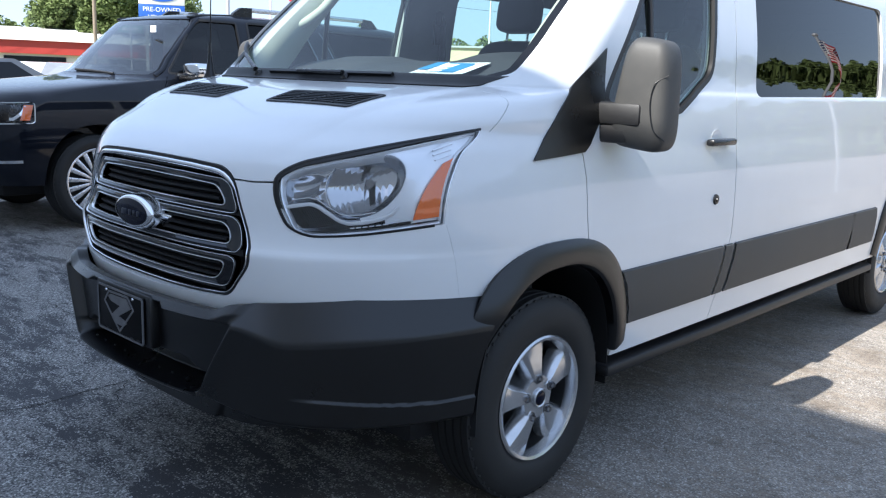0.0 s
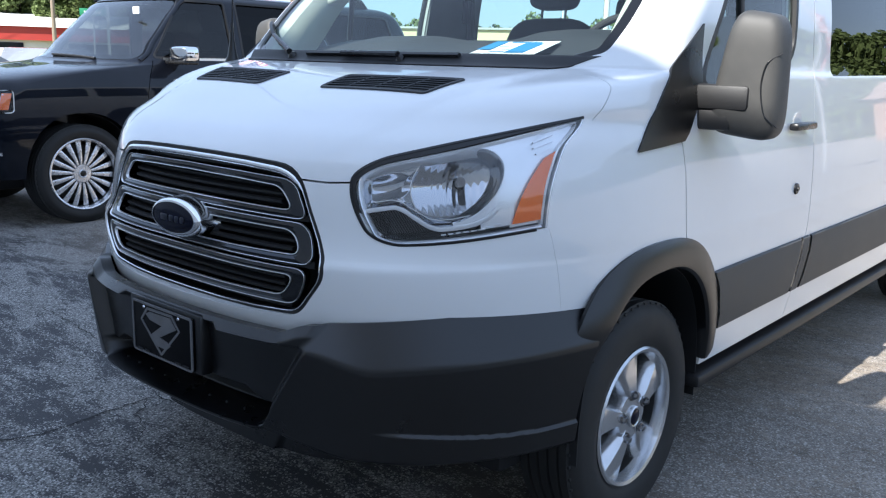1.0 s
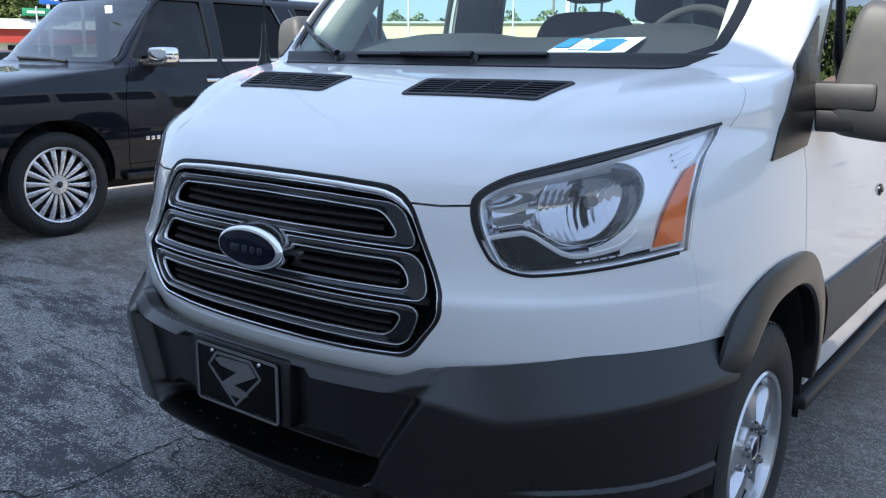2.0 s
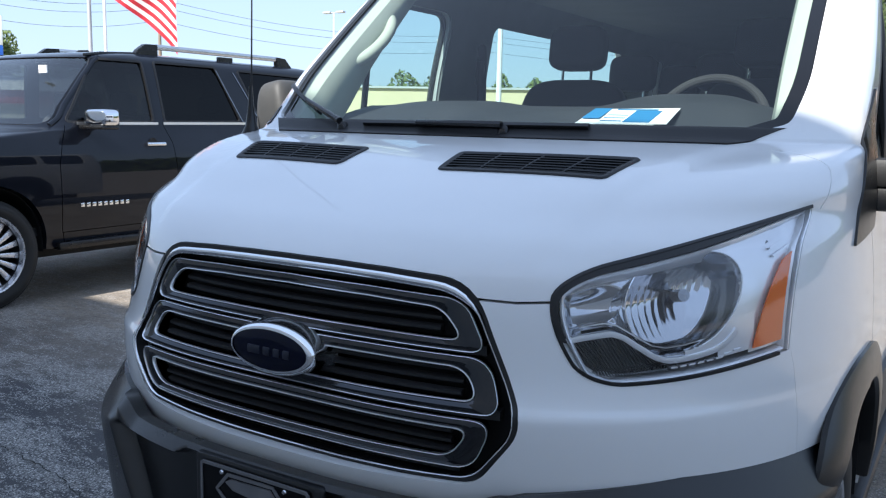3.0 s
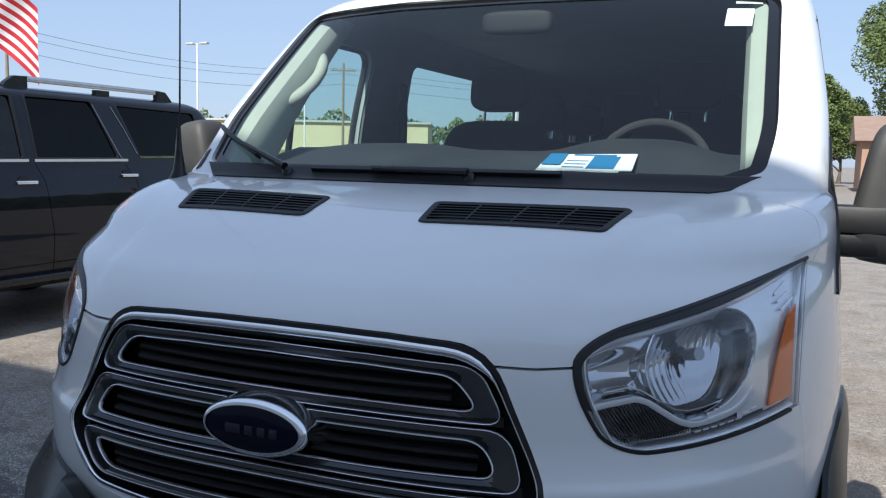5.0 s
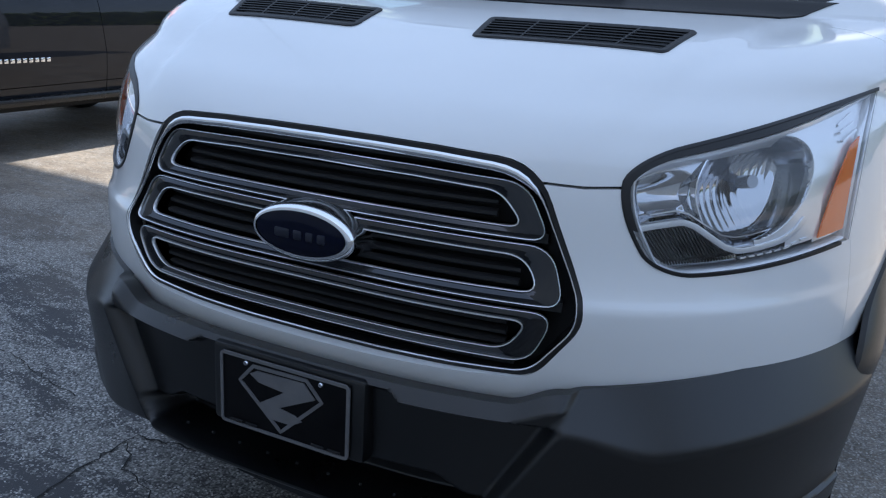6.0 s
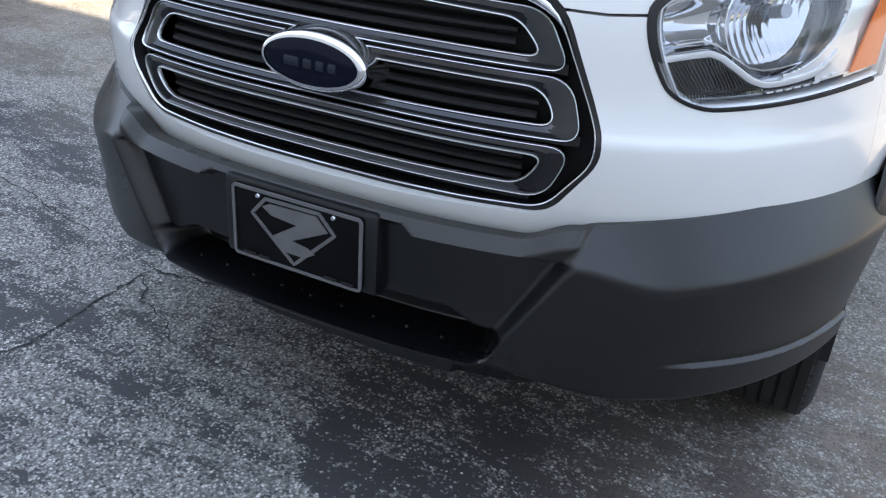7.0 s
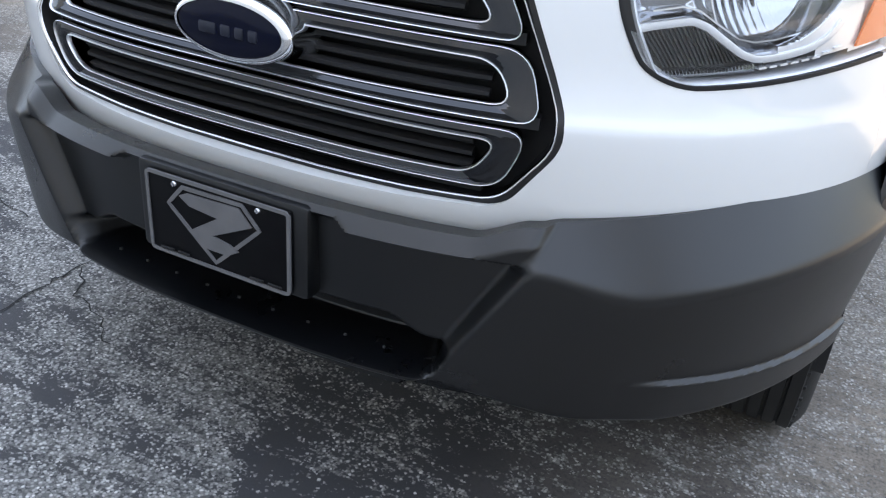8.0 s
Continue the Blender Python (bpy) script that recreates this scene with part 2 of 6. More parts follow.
def spline(knots, x):
    """Monotone-safe cubic through (x, y...) knots, evaluated at x."""
    k = np.asarray(knots, float)
    xs, ys = k[:, 0], k[:, 1:]
    if x <= xs[0]:
        return ys[0].copy()
    if x >= xs[-1]:
        return ys[-1].copy()
    i = int(np.searchsorted(xs, x)) - 1
    dx = np.diff(xs)
    sl = np.diff(ys, axis=0) / dx[:, None]

    def tangent(j):
        if j == 0:
            return sl[0]
        if j == len(xs) - 1:
            return sl[-1]
        a, b = sl[j - 1], sl[j]
        w1, w2 = 2 * dx[j] + dx[j - 1], dx[j] + 2 * dx[j - 1]
        ok = a * b > 0
        d = np.zeros_like(a)
        d[ok] = (w1 + w2) / (w1 / a[ok] + w2 / b[ok])
        return d
    t = (x - xs[i]) / dx[i]
    h00, h10, h01, h11 = 2 * t**3 - 3 * t**2 + 1, t**3 - 2 * t**2 + t, -2 * t**3 + 3 * t**2, t**3 - t**2
    return h00 * ys[i] + h10 * dx[i] * tangent(i) + h01 * ys[i + 1] + h11 * dx[i] * tangent(i + 1)


def grid(rows, closed=False, flip=False):
    """A sheet through rows of points."""
    bm = bmesh.new()
    vs = [[bm.verts.new(p) for p in r] for r in rows]
    n = len(vs[0])
    for a, b in zip(vs, vs[1:]):
        for j in range(n if closed else n - 1):
            q = [a[j], a[(j + 1) % n], b[(j + 1) % n], b[j]]
            bm.faces.new(q[::-1] if flip else q)
    return bm


def thick(bm, t):
    """Gives a sheet a thickness behind its faces."""
    bmesh.ops.recalc_face_normals(bm, faces=bm.faces)
    bmesh.ops.solidify(bm, geom=bm.faces[:], thickness=t)
    return bm


def box(bm, lo, hi, bevel=0.0, segs=2, m=None):
    r = bmesh.ops.create_cube(bm, size=1.0)
    vs = r["verts"]
    c, s = (Vector(lo) + Vector(hi)) / 2, Vector(hi) - Vector(lo)
    for v in vs:
        v.co = Vector((v.co.x * s.x, v.co.y * s.y, v.co.z * s.z)) + c
    if bevel:
        es = list({e for v in vs for e in v.link_edges})
        g = bmesh.ops.bevel(bm, geom=es, offset=bevel, segments=segs, profile=0.5, affect="EDGES", clamp_overlap=True)
        vs = list({v for f in g["faces"] for v in f.verts} | {v for v in vs if v.is_valid})
    if m is not None:
        bmesh.ops.transform(bm, matrix=m, verts=vs)
    return vs


def boxes(*args, bevel=0.0, m=None):
    bm = bmesh.new()
    for lo, hi in args:
        box(bm, lo, hi, bevel, m=m)
    return bm


def rounded(points, n=5):
    """Closed outline from (a, b, radius) corners."""
    out, k = [], len(points)
    for i, (a, b, r) in enumerate(points):
        p = Vector((a, b))
        q0, q1 = Vector(points[i - 1][:2]), Vector(points[(i + 1) % k][:2])
        d0, d1 = (q0 - p), (q1 - p)
        if r <= 0:
            out.append(p)
            continue
        ang = d0.angle(d1)
        t = min(r / math.tan(ang / 2), 0.48 * d0.length, 0.48 * d1.length)
        s, e = p + d0.normalized() * t, p + d1.normalized() * t
        for j in range(n + 1):
            u = j / n
            out.append((1 - u) ** 2 * s + 2 * u * (1 - u) * p + u * u * e)
    return out


def resample(pts, step, closed=True):
    pts = [Vector(p) for p in pts]
    out = []
    segs = list(zip(pts, pts[1:] + pts[:1])) if closed else list(zip(pts, pts[1:]))
    for a, b in segs:
        k = max(1, round((b - a).length / step))
        out += [a.lerp(b, j / k) for j in range(k)]
    return out if closed else out + [pts[-1]]


def prism(outline, place, near, far):
    """A solid between two copies of an outline; place(a, b, depth) gives the points."""
    bm = bmesh.new()
    A = [bm.verts.new(place(p[0], p[1], near)) for p in outline]
    B = [bm.verts.new(place(p[0], p[1], far)) for p in outline]
    n = len(A)
    bm.faces.new(A)
    bm.faces.new(B[::-1])
    for i in range(n):
        bm.faces.new([A[i], B[i], B[(i + 1) % n], A[(i + 1) % n]])
    bmesh.ops.recalc_face_normals(bm, faces=bm.faces)
    return bm


def sweep(path, profile, closed=True, up=None):
    """A bar with the given cross-section (side, out) along a path of (point, normal)."""
    n = len(path)
    rows = []
    for i, (p, nrm) in enumerate(path):
        a = path[(i - 1) % n][0] if closed or i else p
        b = path[(i + 1) % n][0] if closed or i < n - 1 else p
        t = (b - a).normalized()
        side = nrm.cross(t).normalized()
        out = t.cross(side).normalized()
        rows.append([p + side * s + out * o for s, o in profile])
    if closed:
        rows.append(rows[0])
    bm = grid(rows, closed=True)
    if closed:
        bmesh.ops.remove_doubles(bm, verts=bm.verts, dist=1e-6)
    else:
        bm.verts.ensure_lookup_table()
        k = len(profile)
        bm.faces.new(list(bm.verts)[:k])
        bm.faces.new(list(bm.verts)[-k:][::-1])
    bmesh.ops.recalc_face_normals(bm, faces=bm.faces)
    return bm


def tube(points, r, seg=8, closed=False, taper=None):
    """A round rod along points."""
    pts = [Vector(p) for p in points]
    n = len(pts)
    rows = []
    ref = Vector((0.31, 0.2, 0.93)).normalized()
    for i, p in enumerate(pts):
        a, b = (pts[(i - 1) % n], pts[(i + 1) % n]) if closed else (pts[max(i - 1, 0)], pts[min(i + 1, n - 1)])
        t = (b - a).normalized()
        s = t.cross(ref).normalized()
        u = s.cross(t)
        rr = r if taper is None else r + (taper - r) * i / (n - 1)
        rows.append([p + s * rr * math.cos(k * math.tau / seg) + u * rr * math.sin(k * math.tau / seg) for k in range(seg)])
    if closed:
        rows.append(rows[0])
    bm = grid(rows, closed=True)
    if closed:
        bmesh.ops.remove_doubles(bm, verts=bm.verts, dist=1e-6)
    else:
        vs = list(bm.verts)
        bm.faces.new(vs[:seg])
        bm.faces.new(vs[-seg:][::-1])
    bmesh.ops.recalc_face_normals(bm, faces=bm.faces)
    return bm


def lathe(profile, seg=48, axis="X", wobble=None):
    """Turns (radius, along) round an axis."""
    rows = []
    for k in range(seg):
        c, s = math.cos(k * math.tau / seg), math.sin(k * math.tau / seg)
        rows.append([(h, r * c, r * s) if axis == "X" else (r * c, r * s, h) for r, h in profile])
    rows.append(rows[0])
    bm = grid(rows)
    bmesh.ops.remove_doubles(bm, verts=bm.verts, dist=1e-6)
    bmesh.ops.recalc_face_normals(bm, faces=bm.faces)
    return bm


def merge(*bms):
    out = bmesh.new()
    for b in bms:
        me = bpy.data.meshes.new("tmp")
        b.to_mesh(me)
        b.free()
        out.from_mesh(me)
        bpy.data.meshes.remove(me)
    return out


def mirrored(bm):
    """The same piece on the other side of the middle plane."""
    bm = bm.copy()
    for v in bm.verts:
        v.co.x = -v.co.x
    bmesh.ops.reverse_faces(bm, faces=bm.faces)
    return bm


def carve(bm, cutters):
    """Cuts solids out of a solid."""
    me = bpy.data.meshes.new("carved")
    bm.to_mesh(me)
    bm.free()
    ob = new("carved", me)
    for c in cutters:
        cm = bpy.data.meshes.new("cutter")
        c.to_mesh(cm)
        c.free()
        co = new("cutter", cm)
        mod = ob.modifiers.new("cut", "BOOLEAN")
        mod.operation, mod.solver, mod.object = "DIFFERENCE", "MANIFOLD", co
        bpy.context.view_layer.update()
        res = bpy.data.meshes.new_from_object(ob.evaluated_get(bpy.context.evaluated_depsgraph_get()))
        ob.modifiers.clear()
        ob.data = res
        bpy.data.objects.remove(co)
        bpy.data.meshes.remove(cm)
    out = bmesh.new()
    out.from_mesh(ob.data)
    me = ob.data
    bpy.data.objects.remove(ob)
    bpy.data.meshes.remove(me)
    return out


def split(bm, name_of):
    """Sorts the faces of a mesh into pieces by the name that name_of(centre, normal) gives."""
    groups = {}
    for f in bm.faces:
        groups.setdefault(name_of(f.calc_center_median(), f.normal), set()).add(f.index)
    out = {}
    for g, keep in groups.items():
        b = bm.copy()
        b.faces.ensure_lookup_table()
        bmesh.ops.delete(b, geom=[f for f in b.faces if f.index not in keep], context="FACES")
        out[g] = b
    bm.free()
    return out

# ---- white passenger van: shape of its skin ----
# height: middle of the front, half width, depth of the corner, roundness of the plan
VAN_ROWS = ((0.43, 0.15, 0.99, 1.05, 2.75, 2.5), (0.6, 0.112, 1.008, 1.08, 2.75, 2.5), (0.75, 0.062, 1.013, 1.09, 2.75, 2.5), (0.884, 0.049, 1.013, 1.098, 2.7, 2.52),
            (0.893, 0.049, 1.013, 1.105, 2.65, 2.57), (0.91, 0.0525, 1.012, 1.12, 2.45, 2.75), (0.96, 0.058, 1.01, 1.14, 2.12, 3.15), (1.0, 0.063, 1.008, 1.16, 2.08, 3.28),
            (1.08, 0.079, 1.002, 1.15, 2.06, 3.4), (1.14, 0.108, 0.996, 1.13, 2.12, 3.45), (1.2, 0.18, 0.989, 1.03, 2.45, 3.3), (1.25, 0.29, 0.984, 0.88, 2.8, 2.95))
VAN_ROWS += ((1.295, 0.41, 0.979, 0.64, 3.5, 2.7), (1.327, 0.51, 0.975, 0.51, 4.05, 2.5), (1.358, 0.638, 0.971, 0.39, 4.6, 2.34), (1.385, 0.79, 0.967, 0.335, 5.0, 2.24),
            (1.395, 0.842, 0.964, 0.325, 5.2, 2.2), (1.402, 0.854, 0.962, 0.31, 5.4, 2.2), (1.6, 1.065, 0.945, 0.27, 5.8, 2.2), (1.8, 1.285, 0.915, 0.26, 5.6, 2.2),
            (1.93, 1.432, 0.89, 0.26, 5.2, 2.2), (1.99, 1.506, 0.868, 0.27, 4.8, 2.2), (2.03, 1.575, 0.835, 0.29, 4.4, 2.2), (2.06, 1.68, 0.775, 0.33, 3.9, 2.2),
            (2.08, 1.85, 0.66, 0.36, 3.3, 2.2), (2.09, 2.1, 0.48, 0.38, 2.8, 2.2))
TAIL = 5.96


def shape(z):
    return spline(VAN_ROWS, z)


def front_y(x, z):
    y0, w, d, a, b = shape(z)
    s = min(abs(x) / w, 0.9999) ** a
    return y0 + d * (1 - (1 - s) ** (1 / b))


def side_x(y, z):
    y0, w, d, a, b = shape(z)
    if y >= y0 + d:
        return w
    t = max(0.0, 1 - (y - y0) / d) ** b
    return w * max(0.0, 1 - t) ** (1 / a)


def on_front(x, z, out=0.0):
    """Point and normal of the skin, seen from ahead."""
    e = 0.004
    p = Vector((x, front_y(x, z), z))
    tx = Vector((x + e, front_y(x + e, z), z)) - Vector((x - e, front_y(x - e, z), z))
    tz = Vector((x, front_y(x, z + e), z + e)) - Vector((x, front_y(x, z - e), z - e))
    n = tx.cross(tz).normalized()
    if n.y > 0 or (abs(n.y) < 0.2 and n.z < 0):
        n = -n
    return p + n * out, n


def on_side(y, z, out=0.0, sgn=1):
    e = 0.01
    p = Vector((side_x(y, z), y, z))
    ty = Vector((side_x(y + e, z) - side_x(y - e, z), 2 * e, 0))
    tz = Vector((side_x(y, z + e) - side_x(y, z - e), 0, 2 * e))
    n = ty.cross(tz).normalized()
    if n.x < 0:
        n = -n
    p = p + n * out
    return (Vector((p.x * sgn, p.y, p.z)), Vector((n.x * sgn, n.y, n.z)))


def skin(levels, inset=0.0, firewall=None, fine=44):
    """The closed skin: one loop for each level."""
    rows = []
    for z in levels:
        y0, w, d, a, b = shape(z)
        w, y0 = w - inset, y0 + inset * 1.3
        if firewall:
            if y0 < firewall:
                d, y0 = min(d, 0.5), firewall
        th = np.linspace(0, math.pi / 2, 400)
        xs, ys = w * np.sin(th) ** (2 / a), y0 + d * (1 - np.cos(th) ** (2 / b))
        s = np.concatenate([[0], np.cumsum(np.hypot(np.diff(xs), np.diff(ys)))])
        q = np.linspace(0, s[-1], fine)
        half = [(float(np.interp(k, s, xs)), float(np.interp(k, s, ys))) for k in q]
        back, r = TAIL - inset, 0.10
        half += [(w, y0 + d + (back - r - y0 - d) * k / 14) for k in range(1, 15)]
        half += [(w - r + r * math.cos(k * math.pi / 10), back - r + r * math.sin(k * math.pi / 10)) for k in range(1, 6)]
        half += [(w - r) * k / 4 and ((w - r) * k / 4, back) for k in (3, 2, 1)]
        loop = half + [(0, back)] + [(-x, y) for x, y in half[:0:-1]]
        rows.append([(x, y, z) for x, y in loop])
    bm = grid(rows, closed=True)
    vs = list(bm.verts)
    n = len(rows[0])
    bm.faces.new(vs[:n])
    bm.faces.new(vs[-n:])
    bmesh.ops.recalc_face_normals(bm, faces=bm.faces)
    return bm


def levels_between(lo, hi, step):
    k = round((hi - lo) / step)
    return [lo + (hi - lo) * i / k for i in range(k + 1)]


def along_y(a, b, depth):
    return (a, depth, b)


def along_x(a, b, depth):
    return (depth, a, b)


def ring(cy, cz, ry, rz, n, a0, a1, k):
    """Points of a squarish arch, angles in degrees from straight back."""
    out = []
    for i in range(k + 1):
        t = radians(a0 + (a1 - a0) * i / k)
        c, s = math.cos(t), math.sin(t)
        out.append((cy + ry * math.copysign(abs(c) ** (2 / n), c), cz + rz * math.copysign(abs(s) ** (2 / n), s)))
    return out


FRONT_AXLE, REAR_AXLE, HUB_Z = 1.0, 4.75, 0.358
GRILLE = [(-0.425, 1.133, 0.125), (-0.24, 1.1445, 0), (-0.12, 1.148, 0), (0.0, 1.149, 0), (0.12, 1.148, 0), (0.24, 1.1445, 0), (0.425, 1.133, 0.125), (0.546, 0.872, 0.075), (0.460, 0.753, 0.075),
          (0.30, 0.744, 0), (0.15, 0.7395, 0), (0.0, 0.738, 0), (-0.15, 0.7395, 0), (-0.30, 0.744, 0), (-0.460, 0.753, 0.075), (-0.546, 0.872, 0.075)]


def ease(a, b, x):
    t = min(1, max(0, (x - a) / (b - a)))
    return t * t * (3 - 2 * t)


def lamp_xz(u, v):
    """Headlight outline as a bent sheet: u from the grille outwards, v upwards."""
    inner = lambda t: Vector((0.631 - 0.128 * t + 0.062 * t ** 3, 0.952 + 0.196 * t))
    outer = lambda t: Vector((0.920 - 0.002 * t, 0.996 + 0.274 * t))
    low = lambda t: inner(0).lerp(outer(0), t) + Vector((0, -0.010 * math.sin(math.pi * t)))
    top = lambda t: inner(1).lerp(outer(1), t) + Vector((0, -0.004 * math.sin(math.pi * t)))
    a = inner(v) * (1 - u) + outer(v) * u + low(u) * (1 - v) + top(u) * v
    b = inner(0) * (1 - u) * (1 - v) + outer(0) * u * (1 - v) + inner(1) * (1 - u) * v + outer(1) * u * v
    return a - b


def lamp_at(u, v, out=0.0):
    p = lamp_xz(u, v)
    return on_front(p.x, p.y, out)


def lamp_outline(k=14, m=0.0, left=0.0, top=0.0):
    """Outline in u and v, set in all round by m and further beside the grille and along the top."""
    o = [(m + (1 - 2 * m) * i / k, m) for i in range(k)] + [(1 - m, m + (1 - 2 * m) * i / k) for i in range(k)]
    o += [(1 - m - (1 - 2 * m) * i / k, 1 - m) for i in range(k)] + [(m, 1 - m - (1 - 2 * m) * i / k) for i in range(k)]
    # soften the two corners next to the grille
    out = []
    for u, v in o:
        for cv in (0.0, 1.0):
            r = 0.21
            du, dv = r - u, r - abs(v - cv)
            if du > 0 and dv > 0 and math.hypot(du, dv * 1.0) > r:
                s = r / math.hypot(du, dv)
                u, v = r - du * s, cv + (1 if cv == 0 else -1) * (r - dv * s)
        out.append((u + left * (1 - u), v * (1 - top * (1 - 0.8 * ease(0.5, 1.0, u)))))
    return out


DOOR_WINDOW = [(1.27, 1.36, 0.03), (1.42, 1.315, 0.05), (1.80, 1.325, 0.08), (2.08, 1.47, 0.10), (2.13, 1.90, 0.08), (1.66, 1.90, 0.05)]
SIDE_WINDOWS = [(2.50, 4.24), (4.34, 5.08), (5.16, 5.72)]
WINDSHIELD = [(-0.812, 1.440, 0.03), (-0.68, 1.397, 0.08), (-0.3, 1.393, 0), (0, 1.392, 0), (0.3, 1.393, 0), (0.68, 1.397, 0.08), (0.812, 1.440, 0.03), (0.831, 1.545, 0.6), (0.800, 1.962, 0.06),
              (0.4, 1.984, 0.5), (0, 1.988, 0.5), (-0.4, 1.984, 0.5), (-0.800, 1.962, 0.06), (-0.831, 1.545, 0.6)]


def vent_outline(sgn):
    if sgn > 0:
        return [(0.135, 0.477), (0.118, 0.608), (0.564, 0.630), (0.534, 0.495)]
    return [(-0.168, 0.479), (-0.178, 0.610), (-0.606, 0.648), (-0.542, 0.506)]


def hood_z(x, y):
    lo, hi = 1.05, 1.425
    for _ in range(26):
        mid = (lo + hi) / 2
        if front_y(x, mid) < y:
            lo = mid
        else:
            hi = mid
    return lo


def slot(points, place, near, far, w=0.004):
    """A thin curved blade along a line, for the gaps between panels."""
    pts = [Vector(p) for p in points]
    L, R = [], []
    for i, p in enumerate(pts):
        t = (pts[min(i + 1, len(pts) - 1)] - pts[max(i - 1, 0)]).normalized()
        nrm = Vector((-t.y, t.x)) * w / 2
        L.append(p + nrm)
        R.append(p - nrm)
    return prism(L + R[::-1], place, near, far)


def van_body():
    levels = levels_between(0.43, 0.84, 0.035) + levels_between(0.857, 0.913, 0.007) + levels_between(0.93, 1.06, 0.03) + levels_between(1.08, 1.38, 0.0105) + levels_between(1.386, 1.41, 0.004) + [1.42] + levels_between(1.44, 1.96, 0.026) + levels_between(1.975, 2.09, 0.0095)
    outer = skin(levels, fine=84)
    # shallow crease that runs from the windshield corner to the headlight
    for v in outer.verts:
        x, y, z = abs(v.co.x), v.co.y, v.co.z
        if 1.15 < z < 1.39 and y < 0.95:
            off = x - spline(((0.15, 0.49), (0.21, 0.518), (0.264, 0.535), (0.37, 0.562), (0.48, 0.595), (0.71, 0.678), (0.95, 0.76)), y)[0]
            if off > -0.004:
                v.co.z -= 0.007 * max(0.0, min((off + 0.004) / 0.018, 1 - (off - 0.02) / 0.12)) * min(1, (z - 1.15) / 0.03, (1.39 - z) / 0.02)
    cuts = [skin(levels_between(0.52, 1.40, 0.08) + levels_between(1.43, 2.05, 0.03), 0.04, 0.98, 30)]
    for y in (FRONT_AXLE, REAR_AXLE):
        arch = ring(y + 0.02, 0.37, 0.375, 0.458, 2.4, 0, 180, 28) + [(y - 0.355, 0.2), (y + 0.395, 0.2)]
        for s in (1, -1):
            cuts.append(prism(arch, along_x, s * 0.55, s * 1.3))
    cuts.append(prism(rounded(WINDSHIELD, 6), lambda a, b, d: (a, d, b), 0.7, 2.05))
    cuts.append(prism(rounded(DOOR_WINDOW, 6), along_x, -1.3, 1.3))
    for y0, y1 in SIDE_WINDOWS:
        cuts.append(prism(rounded([(y0, 1.385, 0.05), (y1, 1.40, 0.05), (y1, 1.90, 0.06), (y0, 1.90, 0.06)]), along_x, -1.3, 1.3))
    cuts.append(prism(rounded([(-0.72, 1.4, 0.06), (0.72, 1.4, 0.06), (0.66, 1.9, 0.06), (-0.66, 1.9, 0.06)]), along_y, 5.5, 6.3))
    cuts.append(prism(rounded(GRILLE, 6), along_y, -0.3, 0.27))
    for s in (1, -1):
        o = [lamp_xz(u, v) for u, v in lamp_outline()]
        cuts.append(prism([(p.x * s, p.y) for p in o], lambda a, b, d: (a, d if d < 0 else d + (abs(a) - 0.55) * 1.35, b), -0.2, 0.36))
        v = vent_outline(s)
        cuts.append(prism(rounded([(a, b, 0.012) for a, b in v], 3), lambda a, b, d: (a, b, hood_z(a, b) + d), 0.05, -0.03))
        cuts.append(slot([(s * 0.42, 1.100), (s * 0.50, 1.097), (s * 0.60, 1.104)], along_y, -0.2, 0.5, 0.005))
        cuts.append(slot([(0.715, 1.262), (0.755, 1.303), (0.80, 1.345), (0.845, 1.398)], along_x, s * 0.80, s * 1.1, 0.0025))
        cuts.append(slot([(1.06, 1.30), (1.13, 1.18), (1.148, 1.10), (1.155, 0.98), (1.18, 0.80)], along_x, s * 0.93, s * 1.1, 0.005))
        cuts.append(slot([(2.20, 1.97), (2.29, 1.80), (2.295, 1.37), (2.28, 0.80), (2.17, 0.42)], along_x, s * 0.80, s * 1.1, 0.005))
        cuts.append(slot([(0.548, 0.995), (0.575, 0.90), (0.61, 0.70)], along_x, s * 0.86, s * 1.1, 0.0007))
    return carve(outer, cuts)


def van_piece(c, n):
    ax = abs(c.x)
    if c.y < 1.02 and c.z > 1.09:
        line = 0.715 + (c.z - 1.262) * 0.96
        lx = lamp_xz(0.5, 1.0).y + (ax - lamp_xz(0.5, 1.0).x) * 0.40
        if c.y < max(line, 0.0) + (0.5 if ax < 0.85 else 0.0) and (c.z > lx - 0.01 or ax < 0.56) and c.z < 1.43 and c.y < 1.0:
            return "hood"
    if c.y < 0.548 + (0.995 - c.z) * 0.22 and c.z < 1.20:
        return "front_panel"
    if ax > 0.80 and 1.06 < c.y < 2.30 and c.z < 1.97 and c.y > spline(((0.4, 1.30), (0.80, 1.18), (0.98, 1.155), (1.10, 1.148), (1.18, 1.13), (1.30, 1.06), (2.0, 1.06)), c.z)[0]:
        if c.y > 1.06 + (c.z - 1.35) * 1.28:
            return "door_left" if c.x > 0 else "door_right"
    if ax > 0.75 and c.y < 1.16 and c.z < 1.43:
        return "fender_left" if c.x > 0 else "fender_right"
    return "body"


van = thing("passenger_van", "white full-size passenger van with black bumper parked on worn asphalt", "van")


